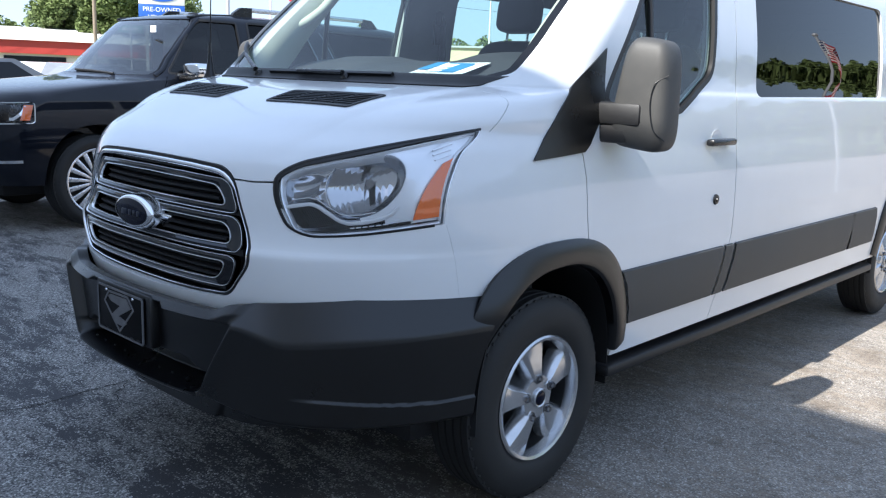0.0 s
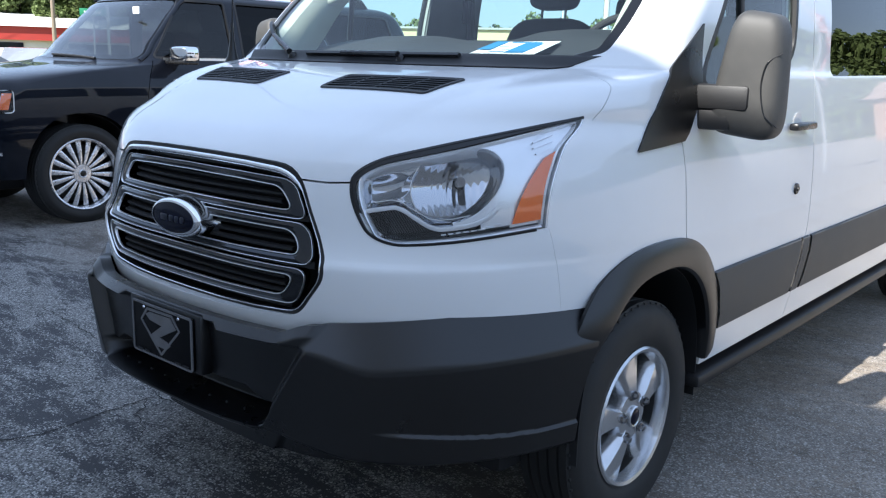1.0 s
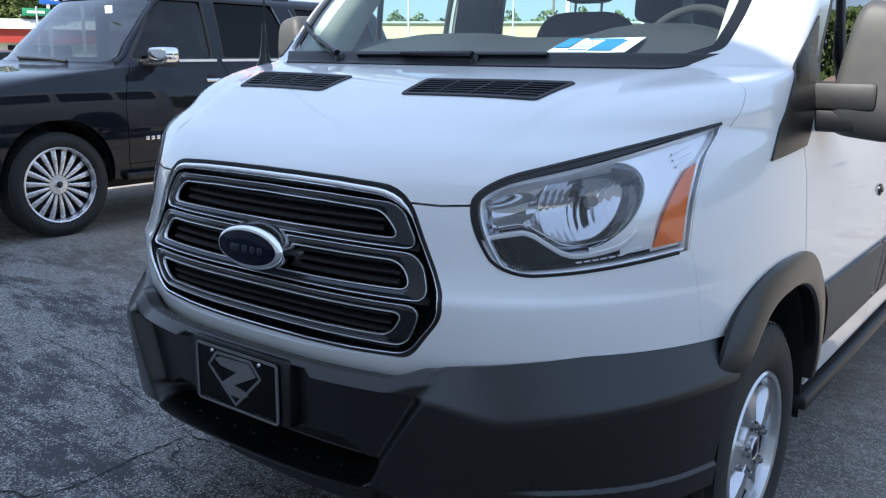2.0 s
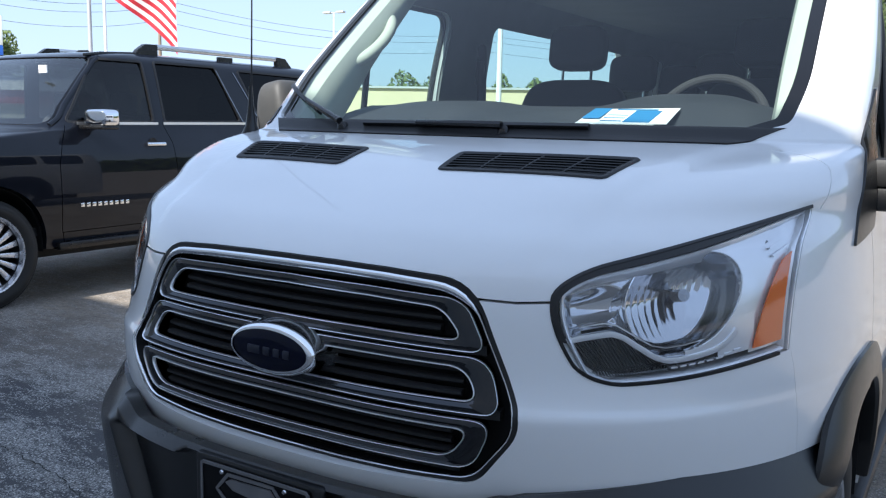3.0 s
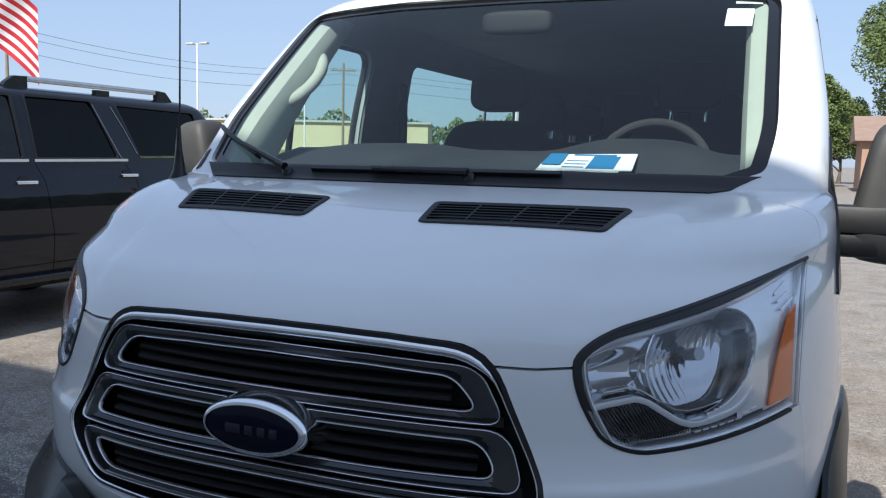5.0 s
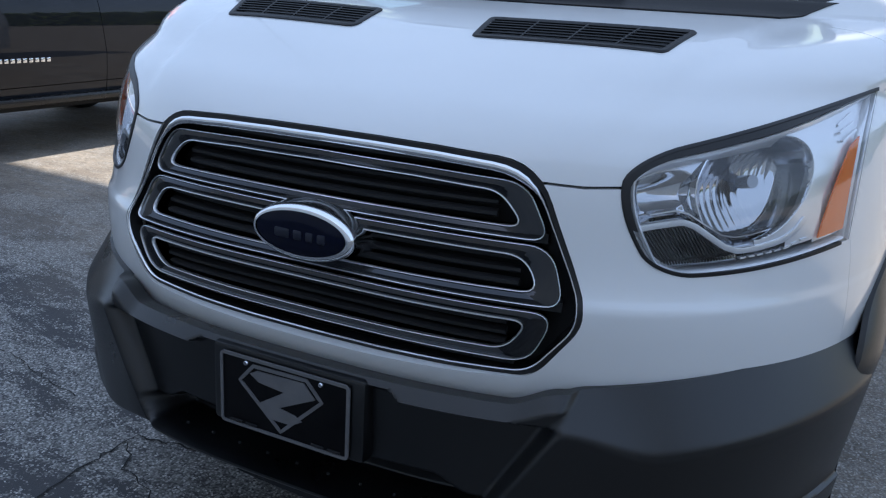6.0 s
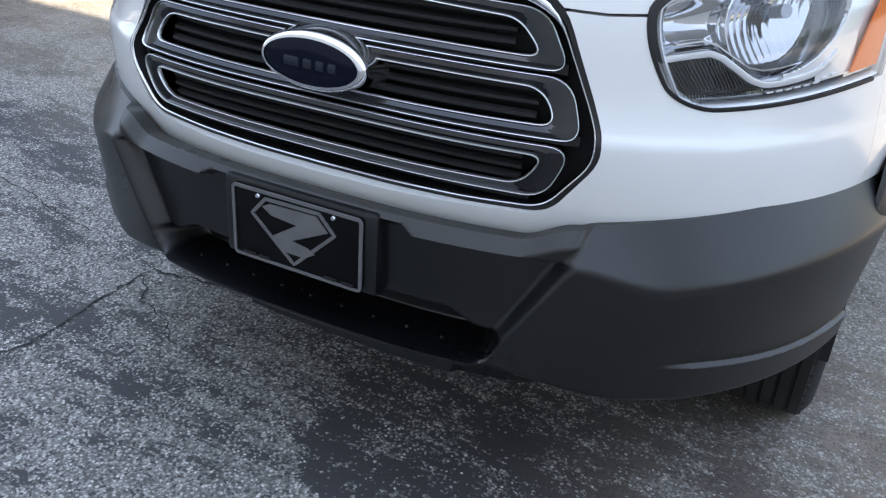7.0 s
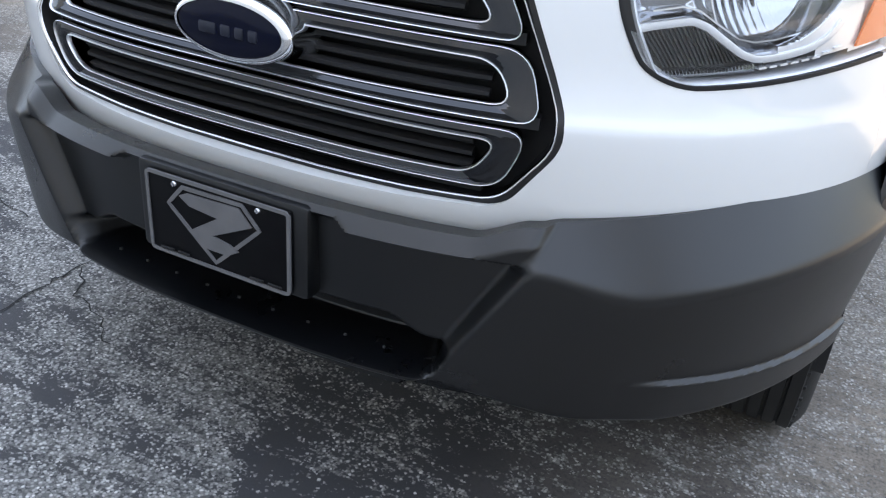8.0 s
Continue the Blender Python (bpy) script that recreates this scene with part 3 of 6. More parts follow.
def islands(bm):
    """The separate pieces of a mesh."""
    left, groups = set(bm.faces), []
    while left:
        todo, seen = [left.pop()], []
        while todo:
            f = todo.pop()
            seen.append(f.index)
            for e in f.edges:
                for o in e.link_faces:
                    if o in left:
                        left.remove(o)
                        todo.append(o)
        groups.append(set(seen))
    out = []
    for keep in sorted(groups, key=len, reverse=True):
        b = bm.copy()
        b.faces.ensure_lookup_table()
        bmesh.ops.delete(b, geom=[f for f in b.faces if f.index not in keep], context="FACES")
        out.append(b)
    bm.free()
    return out


for key, piece in split(van_body(), van_piece).items():
    if key == "front_panel":
        piece.faces.index_update()
        piece, *rest = islands(piece)
        for b in rest:
            part("panel_return", b, WHITE, van, smooth=28.0)
    part(key.split("_")[0] if key.startswith(("door", "fender")) else key, piece, WHITE, van, smooth=28.0)


# black lower bumper
def bumper_top(x):
    ax = abs(x)
    t = min(1, max(0, (ax - 0.43) / 0.09))
    return 0.716 + 0.028 * t * t * (3 - 2 * t) + max(0, ax - 0.52) * 0.11


def bumper_out(x, z):
    """How far the bumper stands proud of its plan, by place."""
    ax, top = abs(x), bumper_top(x)
    deep = 0.064 + 0.058 * ease(0.52, 0.68, ax)
    band = min(1.0, max(0.0, (top - z) / deep))
    corner = -0.020 + 0.070 * (band - 0.10 * ease(0.8, 1.0, band) * (band - 0.8) / 0.2) - 0.036 * max(0.0, (top - deep - z) / 0.30) ** 1.1
    crease = 0.484 - 0.022 * ease(0.70, 0.95, ax)
    corner += 0.010 * ease(0.655, 0.74, ax) * ease(crease + 0.002, crease - 0.006, z)
    under = 0.458 - 0.052 * ease(0.37, 0.64, ax)
    corner -= 0.16 * ease(under, under - 0.085, z)
    ledge = 0.003 + 0.024 * min(1.0, max(0.0, (top - z) / 0.026))
    jog = -0.014 * ease(0.250, 0.215, ax)
    wall = -0.012 + 0.006 * ease(0.55, 0.69, z)
    slot_in = -0.085 * ease(0.545, 0.515, z + 0.03 * ease(0.30, 0.38, ax))
    lip = 0.028 * ease(0.468, 0.452, z)
    mid = ledge * ease(0.679 - jog, 0.692 - jog, z) + (wall + slot_in) * (1 - ease(0.679 - jog, 0.692 - jog, z)) * ease(0.452, 0.468, z) + lip
    mid -= 0.17 * ease(0.452, 0.362, z)
    edge = 0.365 + (z - 0.44) * 0.56
    return mid + (corner - mid) * ease(edge - 0.006, edge + 0.024, ax)


def bumper_rows(zs_count=120, n=280):
    rows = []
    y0, w, d, a, b = 0.022, 1.010, 1.10, 2.75, 2.5
    for i in range(zs_count + 1):
        v = i / zs_count
        row = []
        zmid = 0.31 + 0.43 * v
        q = max(0.0, 1 - (abs(zmid - 0.37) / 0.458) ** 2.4)
        y_end = FRONT_AXLE + 0.02 - 0.375 * q ** (1 / 2.4)
        th_end = math.acos(max(0.0, 1 - (y_end - y0) / d) ** (b / 2))
        th = np.linspace(0, th_end, 500)
        xs, ys = w * np.sin(th) ** (2 / a), y0 + d * (1 - np.cos(th) ** (2 / b))
        s = np.concatenate([[0], np.cumsum(np.hypot(np.diff(xs), np.diff(ys)))])
        for k in range(n + 1):
            q = s[-1] * k / n
            x, y = float(np.interp(q, s, xs)), float(np.interp(q, s, ys))
            x2, y2 = float(np.interp(q + 0.004, s, xs)), float(np.interp(q + 0.004, s, ys))
            x1, y1 = float(np.interp(q - 0.004, s, xs)), float(np.interp(q - 0.004, s, ys))
            t = Vector((x2 - x1, y2 - y1)).normalized()
            bot = 0.300 + 0.03 * ease(0.4, 0.9, x)
            z = bot + (bumper_top(x) - bot) * v
            o = bumper_out(x, z)
            row.append((x + t.y * o, y - t.x * o, z))
        rows.append([(-x, y, z) for x, y, z in row[:0:-1]] + row)
    top = [(x * 0.985, y + 0.035, z - 0.004) for x, y, z in rows[-1]]
    rows.append(top)
    low = [(x * 0.9, y + 0.25, z + 0.01) for x, y, z in rows[0]]
    return [low] + rows


part("front_bumper", grid(bumper_rows(), flip=False), PLASTIC, van, "textured black plastic lower bumper", 50)

# small screws along the lip of the bumper
for k in range(9):
    x = -0.30 + 0.075 * k
    part("lip_screw", lathe([(0.0, 0.0012), (0.002, 0.001), (0.003, 0.0), (0.003, -0.004)], 10, "Z"), DARK, van).matrix_basis = pose(x, 0.045 + 0.12 * x * x, 0.4705, -14)

# arch cladding and side cladding
for axle in (FRONT_AXLE, REAR_AXLE):
    for s in (1, -1):
        rows = []
        a0, a1 = (8, 178) if axle == FRONT_AXLE else (5, 175)
        inner = ring(axle + 0.02, 0.37, 0.375, 0.458, 2.4, a0, a1, 44)
        outer = ring(axle + 0.02, 0.37, 0.450, 0.540, 2.6, a0, a1, 44)
        for (yi, zi), (yo, zo) in zip(inner, outer):
            row = []
            for k, o in ((-0.10, -0.05), (-0.08, 0.010), (0.0, 0.019), (0.12, 0.022), (0.5, 0.020), (0.85, 0.014), (1.0, 0.008), (1.0, -0.004)):
                y, z = yi + (yo - yi) * k, zi + (zo - zi) * k
                lift = 0.030 * ease(0.86, 0.70, z) if axle == FRONT_AXLE and y < axle else 0.0
                row.append(on_side(y, z, o + lift, s)[0])
            rows.append(row)
        part("arch_trim", grid(rows), PLASTIC, van, "black plastic wheel arch trim")


def arch_edge(z):
    """Where the front arch trim ends, behind the wheel."""
    return FRONT_AXLE + 0.022 + 0.450 * (1 - (abs(z - 0.37) / 0.540) ** 2.6) ** (1 / 2.6)


for s in (1, -1):
    for y0, y1 in ((1.49, 2.165), (2.185, 2.262), (2.285, 3.82), (3.83, 4.24)):
        pts = []
        for z, o in ((0.545, -0.002), (0.548, 0.012), (0.60, 0.016), (0.70, 0.017), (0.752, 0.012), (0.757, -0.002)):
            start = arch_edge(z) if y0 < 1.6 else y0
            pts.append([on_side(start + (y1 - start) * k / 6 + (z - 0.65) * (0.35 if 2.1 < y0 < 2.3 or y1 < 2.2 and k == 6 or y0 == 2.285 and k == 0 else 0.0), z, o, s)[0] for k in range(7)])
        part("side_moulding", grid(pts), GREYPLASTIC, van, "faded grey plastic side moulding")
    bm = bmesh.new()
    box(bm, (0.86, 1.36, 0.355), (1.012, 4.33, 0.398), 0.012)
    if s < 0:
        bm = mirrored(bm)
    part("side_step", bm, SEAL, van, "black side step below the doors")

# underbody that closes the space between the wheels
part("underbody", boxes(((-0.80, 0.55, 0.26), (0.80, 5.7, 0.42)), bevel=0.03), DARK, van)


# grille
def on_grille(x, z, out=0.0):
    """The grille is flatter than the skin round it, and upright at its top."""
    zz = min(z, 1.075)
    p, n = on_front(x, zz, 0.0)
    p = Vector((x, p.y + 0.030 * (1 - min(1.0, abs(x) / 0.55) ** 2), z))
    n = Vector((n.x, n.y, n.z * 0.3)).normalized()
    return p + n * out, n


def front_path(outline, step=0.012, out=0.0, closed=True):
    return [on_front(p[0], p[1], out) for p in resample(outline, step, closed)]


def grille_path(outline, step=0.012, out=0.0):
    return [on_grille(p[0], p[1], out) for p in resample(outline, step)]


part("grille_backing", prism(resample(rounded([(a * 0.995, 0.955 + (b - 0.955) * 0.99, r) for a, b, r in GRILLE], 6), 0.02), lambda a, b, d: (a, on_grille(a, b)[0].y + d, b), 0.050, 0.068), DARK, van)
SATIN = material("satin_chrome", (0.92, 0.93, 0.95), 0.32, 1.0)
SMOKED = material("dark_smoked_chrome", (0.062, 0.064, 0.069), 0.09, 1.0)
SLATBLACK = worn("satin_black", (0.006, 0.006, 0.007), (0.010, 0.010, 0.011), (0.5, 0.6), 8, 400, 0.1)
SEALING = [(-0.006, -0.03), (-0.006, 0.001), (0.006, 0.001), (0.006, -0.03)]


def shrink(corners, m, c=(0.0, 0.955)):
    return [(a - math.copysign(m * 0.55, a) if abs(a) > 0.35 else a, b - (m if b - c[1] > 0.15 else -0.55 * m if b - c[1] < -0.15 else 0), r) for a, b, r in corners]


part("grille_gasket", sweep(grille_path(rounded(shrink(GRILLE, 0.007), 10), 0.008, out=0.0), SEALING), SEAL, van)
rows = []
frame_path = grille_path(rounded(shrink(GRILLE, 0.018), 6), out=0.003)
for i, (p, n) in enumerate(frame_path):
    t = (frame_path[(i + 1) % len(frame_path)][0] - frame_path[i - 1][0]).normalized()
    side, w = n.cross(t).normalized(), 0.0024 + 0.0052 * ease(1.06, 1.115, p.z)
    rows.append([p + side * w * a + n * o for a, o in ((-1, -0.004), (-1, -0.001), (-0.7, 0.0016), (-0.25, 0.003), (0.25, 0.003), (0.7, 0.0016), (1, -0.001), (1, -0.004))])
bm = grid(rows + rows[:1], closed=True)
bmesh.ops.remove_doubles(bm, verts=bm.verts, dist=1e-6)
bmesh.ops.recalc_face_normals(bm, faces=bm.faces)
part("grille_frame", bm, CHROME, van, "thin chrome grille surround, broader along the top")
LOOPS = [[(-0.395, 1.086, 0.07), (-0.2, 1.094, 0), (0.0, 1.097, 0), (0.2, 1.094, 0), (0.395, 1.086, 0.07), (0.450, 1.008, 0.022), (0.2, 1.0115, 0), (0, 1.0125, 0), (-0.2, 1.0115, 0), (-0.450, 1.008, 0.022)],
         [(-0.452, 0.979, 0.06), (-0.22, 0.982, 0), (0, 0.983, 0), (0.22, 0.982, 0), (0.452, 0.979, 0.06), (0.490, 0.900, 0.022), (0.22, 0.898, 0), (0, 0.8975, 0), (-0.22, 0.898, 0), (-0.490, 0.900, 0.022)],
         [(-0.482, 0.868, 0.03), (-0.22, 0.866, 0), (0, 0.8655, 0), (0.22, 0.866, 0), (0.482, 0.868, 0.03), (0.440, 0.790, 0.06), (0.2, 0.785, 0), (0, 0.783, 0), (-0.2, 0.785, 0), (-0.440, 0.790, 0.06)]]
for lp in LOOPS:
    cz = (lp[2][1] + lp[7][1]) / 2
    outer = rounded([(a + (math.copysign(0.0095, a) if abs(a) > 0.3 else 0), b + math.copysign(0.0095, b - cz), r) for a, b, r in lp], 6)
    inner = rounded([(a - (math.copysign(0.034, a) if abs(a) > 0.3 else 0), b - math.copysign(0.0095, b - cz), r) for a, b, r in lp], 6)
    rows = [[], [], [], [], []]
    for p, q in zip(outer, inner):
        for r, (f, o) in zip(rows, ((0.0, -0.034), (0.0, -0.003), (0.5, 0.0015), (1.0, -0.003), (1.0, -0.034))):
            m = p.lerp(q, f)
            r.append((m, o))
    dense = []
    for r in rows:
        line = []
        n = len(r)
        for i in range(n):
            (m0, o), (m1, _) = r[i], r[(i + 1) % n]
            k = max(1, round((outer[(i + 1) % n] - outer[i]).length / 0.02))
            line += [on_grille(*m0.lerp(m1, t / k), o)[0] for t in range(k)]
        dense.append(line)
    bm = grid(dense, closed=True)
    bmesh.ops.recalc_face_normals(bm, faces=bm.faces)
    loop = part("grille_loop", bm, SMOKED, van, "smoked chrome grille loop")
    for edge, w in ((outer, 0.0011), (inner, 0.0016)):
        part("bright_edge", sweep(grille_path(edge, out=-0.002), [(-w, -0.006), (-w, 0.001), (-0.6 * w, 0.0024), (0.0, 0.0029), (0.6 * w, 0.0024), (w, 0.001), (w, -0.006)]), SATIN, loop)
    zt, zb = lp[2][1], lp[7][1]
    for k in range(3):
        z = zb + (zt - zb) * (0.25 + 0.25 * k)
        wdt = min(abs(lp[4][0]), abs(lp[5][0])) - 0.035
        part("grille_slat", sweep([on_grille(x, z, -0.026) for x in np.linspace(-wdt, wdt, 40)], [(-0.007, -0.008), (-0.007, 0.0), (-0.003, 0.008), (0.003, 0.008), (0.007, 0.0), (0.007, -0.008)], False), DARK, van)
for z in (1.000, 0.888, 1.122, 0.772):
    wdt = spline(((0.77, 0.42), (0.888, 0.50), (1.0, 0.455), (1.122, 0.36)), z)[0]
    part("grille_slat", sweep([on_grille(x, z, -0.016) for x in np.linspace(-wdt, wdt, 40)], [(-0.009, -0.03), (-0.009, 0.0), (0.009, 0.0), (0.009, -0.03)], False), SLATBLACK, van)


def oval(rx, rz, depth0, depth1, k=56, crown=0.0):
    rows = []
    for r, dd in ((1.0, depth0), (1.0, depth1 + 0.006), (0.97, depth1), (0.80, depth1 - crown * 0.6), (0.5, depth1 - crown * 0.9), (0.2, depth1 - crown), (0.001, depth1 - crown)):
        rows.append([(rx * r * math.cos(i * math.tau / k), dd, 0.955 + rz * r * math.sin(i * math.tau / k)) for i in range(k)])
    bm = grid(rows, closed=True)
    bmesh.ops.recalc_face_normals(bm, faces=bm.faces)
    return bm


EMBLEMCHROME = material("bright_emblem_chrome", (0.90, 0.91, 0.93), 0.16, 1.0)
MARK = material("emblem_relief", (0.012, 0.015, 0.028), 0.3)
rows = []
for a in np.linspace(0, math.pi / 2, 9):
    g = 0.013 * (1 - math.cos(a))
    rows.append([((0.116 - g) * math.cos(i * math.tau / 72), 0.064 - 0.019 * math.sin(a), 0.955 + (0.0555 - g) * math.sin(i * math.tau / 72)) for i in range(72)])
emblem = part("emblem", grid(rows, closed=True), EMBLEMCHROME, van, "rounded chrome oval emblem surround", 60)
rows = []
for t in np.linspace(0, 1, 10):
    row = []
    for i in range(72):
        c, sn = math.cos(i * math.tau / 72), math.sin(i * math.tau / 72)
        wing = 0.024 * max(0.0, abs(c) - 0.55) * t ** 1.6
        row.append((math.copysign(0.116 * abs(c) + wing, c), 0.064 + 0.052 * t ** 0.8, 0.955 - 0.010 * t ** 2 * abs(c) ** 4 + 0.0555 * (1 + 0.08 * math.sin(t * math.pi / 2)) * sn))
    rows.append(row)
part("emblem_flank", grid(rows, closed=True), EMBLEMCHROME, emblem, smooth=60)
part("emblem_field", oval(0.1035, 0.0445, 0.056, 0.0465, crown=0.005), BLUE, emblem, "dark blue oval field")
for x0, x1 in ((-0.055, -0.02), (-0.012, 0.008), (0.016, 0.034), (0.042, 0.060)):
    part("emblem_mark", boxes(((x0, 0.0387, 0.943), (x1, 0.052, 0.962)), bevel=0.004), MARK, emblem)

# headlights
def sheet_uv(fn, u0, u1, v0, v1, out, nu=20, nv=12, slant=0.0):
    rows = []
    for j in range(nv + 1):
        t = j / nv
        rows.append([fn(u0 + (u1 - u0) * i / nu + slant * t, v0 + (v1 - v0) * t, out)[0] for i in range(nu + 1)])
    return grid(rows)


DIVIDER = [(0.03, 0.40), (0.12, 0.415), (0.23, 0.42), (0.285, 0.385), (0.35, 0.28), (0.42, 0.175), (0.48, 0.14), (0.56, 0.135), (0.66, 0.145),
           (0.735, 0.185), (0.785, 0.26)]


def in_bowl(u, v):
    """Above 0 inside the round outer end of the mirror cavity."""
    return 1.0 if u < 0.55 else 1 - math.hypot((u - 0.55) / 0.255, (v - 0.56) / 0.375)


def lamp_sheet(keep):
    """The part of the mirror sheet for which keep(u, v) holds."""
    bm, vs = bmesh.new(), []
    us, ts = np.linspace(0.035, 0.865, 210), np.linspace(0.08, 0.97, 100)
    for v in ts:
        vs.append([bm.verts.new(lamp_at(u, v, lamp_depth(u, v))[0]) for u in us])
    for j in range(99):
        for i in range(209):
            if keep((us[i] + us[i + 1]) / 2, (ts[j] + ts[j + 1]) / 2):
                bm.faces.new([vs[j][i], vs[j][i + 1], vs[j + 1][i + 1], vs[j + 1][i]])
    bmesh.ops.delete(bm, geom=[v for v in bm.verts if not v.link_faces], context="VERTS")
    return bm


def lamp_depth(u, v):
    """The mirror cavity: one large bowl that runs into a small one beside the grille."""
    low = spline(DIVIDER[:10], min(u, 0.735))[0]
    rim = min((v - low) / 0.10, (0.965 - v) / 0.06, (u - 0.035) / 0.06, in_bowl(u, v) / 0.10)
    e = ease(0.0, 1.0, rim)
    p, q = (u - 0.62) * 0.31, (v - 0.60) * 0.25
    r = math.hypot(p, q)
    deep = 0.034 + 0.054 * max(0.0, 1 - (r / 0.105) ** 2)
    p2, q2 = (u - 0.19) * 0.31, (v - 0.68) * 0.25
    deep += 0.022 * max(0.0, 1 - (p2 * p2 + q2 * q2) / 0.048 ** 2)
    flute = 0.0008 * (1 - abs(math.sin(p * math.pi / 0.012))) * ease(0.105, 0.080, r)
    return -0.014 - e * (deep - flute)


def headlight(s):
    bm = sheet_uv(lamp_at, 0.02, 0.985, 0.03, 0.97, -0.125)
    head = part("headlight", bm if s > 0 else mirrored(bm), DARK, van, "clear headlight with amber side reflector")

    def add(name, bm, mat, label="", smooth=35.0):
        part(name, bm if s > 0 else mirrored(bm), mat, head, label, smooth)
    rim = lamp_outline(22)
    add("seal", sweep([lamp_at(u, v, 0.001) for u, v in rim[44:] + rim[:22]], [(-0.0035, -0.02), (-0.0035, 0.0005), (-0.002, 0.0015), (0.0035, 0.0015), (0.0035, -0.02)], False), SEAL, "black rubber seal")
    add("outer_edge", sweep([lamp_at(u, v, -0.001) for u, v in rim[22:45]], [(-0.004, -0.02), (-0.004, 0.0), (0.004, 0.0), (0.004, -0.02)], False), SILVER)
    lip = list(zip(rim, lamp_outline(22, 0.0, 0.030, 0.072)))[44:80]
    add("brow", thick(grid([[lamp_at(u0 + (u1 - u0) * t, v0 + (v1 - v0) * t, 0.0012)[0] for t in (0, 0.35, 0.7, 1)] for (u0, v0), (u1, v1) in lip]), 0.006), SEAL, "black strip along the top of the lamp")
    add("bezel", sweep([lamp_at(u, v) for u, v in lamp_outline(22, 0.020, 0.028, 0.066)], [(-0.0045, -0.055), (-0.0045, -0.007), (-0.001, -0.0045), (0.002, -0.007), (0.0045, -0.016), (0.0045, -0.055)]), SILVER)
    # cavity with its mirror
    above = lambda u, v: v > (spline(DIVIDER[:10], u)[0] - 0.02 if u < 0.70 else 0.08)
    add("bowl_rim", tube([lamp_at(0.55 + 0.257 * math.cos(a), 0.56 + 0.378 * math.sin(a), -0.0135)[0] for a in np.linspace(-1.25, 1.62, 44)], 0.0014, 8), SILVER)
    add("bowl", lamp_sheet(lambda u, v: above(u, v) and in_bowl(u, v) > 0), BOWL, "fluted mirror bowl", 50)
    add("bowl_surround", lamp_sheet(lambda u, v: above(u, v) and in_bowl(u, v) <= 0), SILVER, "bright silver surround of the bowl")
    c, n = lamp_at(0.62, 0.60, -0.062)
    add("bulb_cap", tube([c - n * 0.03, c, c + n * 0.004], 0.0125, 16), DARKCHROME)
    # fine line between the two bowls
    add("bowl_edge", sweep([lamp_at(0.37 - 0.03 * math.sin(math.pi * t), 0.30 + 0.62 * t, -0.040) for t in np.linspace(0, 1, 12)], [(-0.001, -0.02), (-0.001, 0.001), (0.001, 0.001), (0.001, -0.02)], False), CHROME)
    # silver band round the cavity, with a thin inner step
    band = [lamp_at(*spline([(k, *p) for k, p in enumerate(DIVIDER)], t), -0.011) for t in np.linspace(0, len(DIVIDER) - 1, 70)]
    add("divider", sweep(band, [(-0.007, -0.03), (-0.0065, 0.0), (-0.003, 0.0015), (0.004, 0.0005), (0.006, -0.03)], False), SILVER, "bright band along the bowl")
    step = [lamp_at(u + (0.0 if k < 10 else -0.035), v + (0.085 if k < 10 else 0.03), -0.026) for k, (u, v) in enumerate(DIVIDER[1:-1])]
    add("inner_step", sweep(step, [(-0.0015, -0.01), (-0.0012, 0.001), (0.0012, 0.001), (0.0015, -0.01)], False), CHROME)
    # outer silver plate, and the amber reflector on it
    add("silver_plate", sheet_uv(lamp_at, 0.845, 0.985, 0.05, 0.96, -0.018), SILVER)
    for k in range(3):
        add("plate_step", sweep([lamp_at(0.868 + 0.022 * k + 0.05 * t, 0.86 - 0.07 * k + 0.05 * t, -0.012) for t in (0, 0.5, 1)], [(-0.002, -0.01), (-0.002, 0.001), (0.002, 0.001), (0.002, -0.01)], False), SILVER)
    rows = []
    for j in range(9):
        t = j / 8
        u0, v = 0.852 + 0.095 * t, 0.085 + 0.58 * t
        rows.append([lamp_at(u0 + (0.978 - u0) * i / 8, v + 0.05 * i / 8 * t, -0.008)[0] for i in range(9)])
    add("reflector_plate", thick(grid(rows), 0.004), AMBER, "amber side reflector")
    # ribbed dark corner with a row of small prisms under it
    add("dark_corner", grid([[lamp_at(u, 0.05 + (spline(DIVIDER[:8], u)[0] - 0.05) * t, -0.030)[0] for u in np.linspace(0.04, 0.52, 30)] for t in np.linspace(0, 1, 8)]), DARK)
    for k in range(22):
        u = 0.065 + 0.0165 * k
        top = spline(DIVIDER[:8], u)[0] - 0.035
        if top - 0.13 > 0.03:
            pts = [lamp_at(u + 0.035 * (1 - t), 0.13 + (top - 0.13) * t, -0.022) for t in (0, 0.33, 0.66, 1)]
            add("rib", sweep(pts, [(-0.0011, -0.006), (-0.0011, 0.001), (0.0011, 0.001), (0.0011, -0.006)], False), GLOSSBLACK)
    for k in range(26):
        u = 0.085 + 0.0145 * k
        add("prism", sweep([lamp_at(u, 0.070 + 0.045 * t, -0.012) for t in (0, 1)], [(-0.0019, -0.006), (0.0, 0.0025), (0.0019, -0.006)], False), CHROME)
    for k in range(8):
        u = 0.47 + 0.043 * k
        add("rib", sweep([lamp_at(u + t * 0.030, 0.082 + 0.012 * max(0, k - 5), -0.012) for t in (0, 0.5, 1)], [(-0.0016, -0.01), (-0.0016, 0.001), (0.0016, 0.001), (0.0016, -0.01)], False), SILVER)
    bm = sheet_uv(lamp_at, 0.0, 1.0, 0.0, 1.0, -0.0015, 40, 20)
    o = part("lens", bm if s > 0 else mirrored(bm), LENS, head, "clear plastic lens")
    o.visible_shadow = False


headlight(1)
headlight(-1)


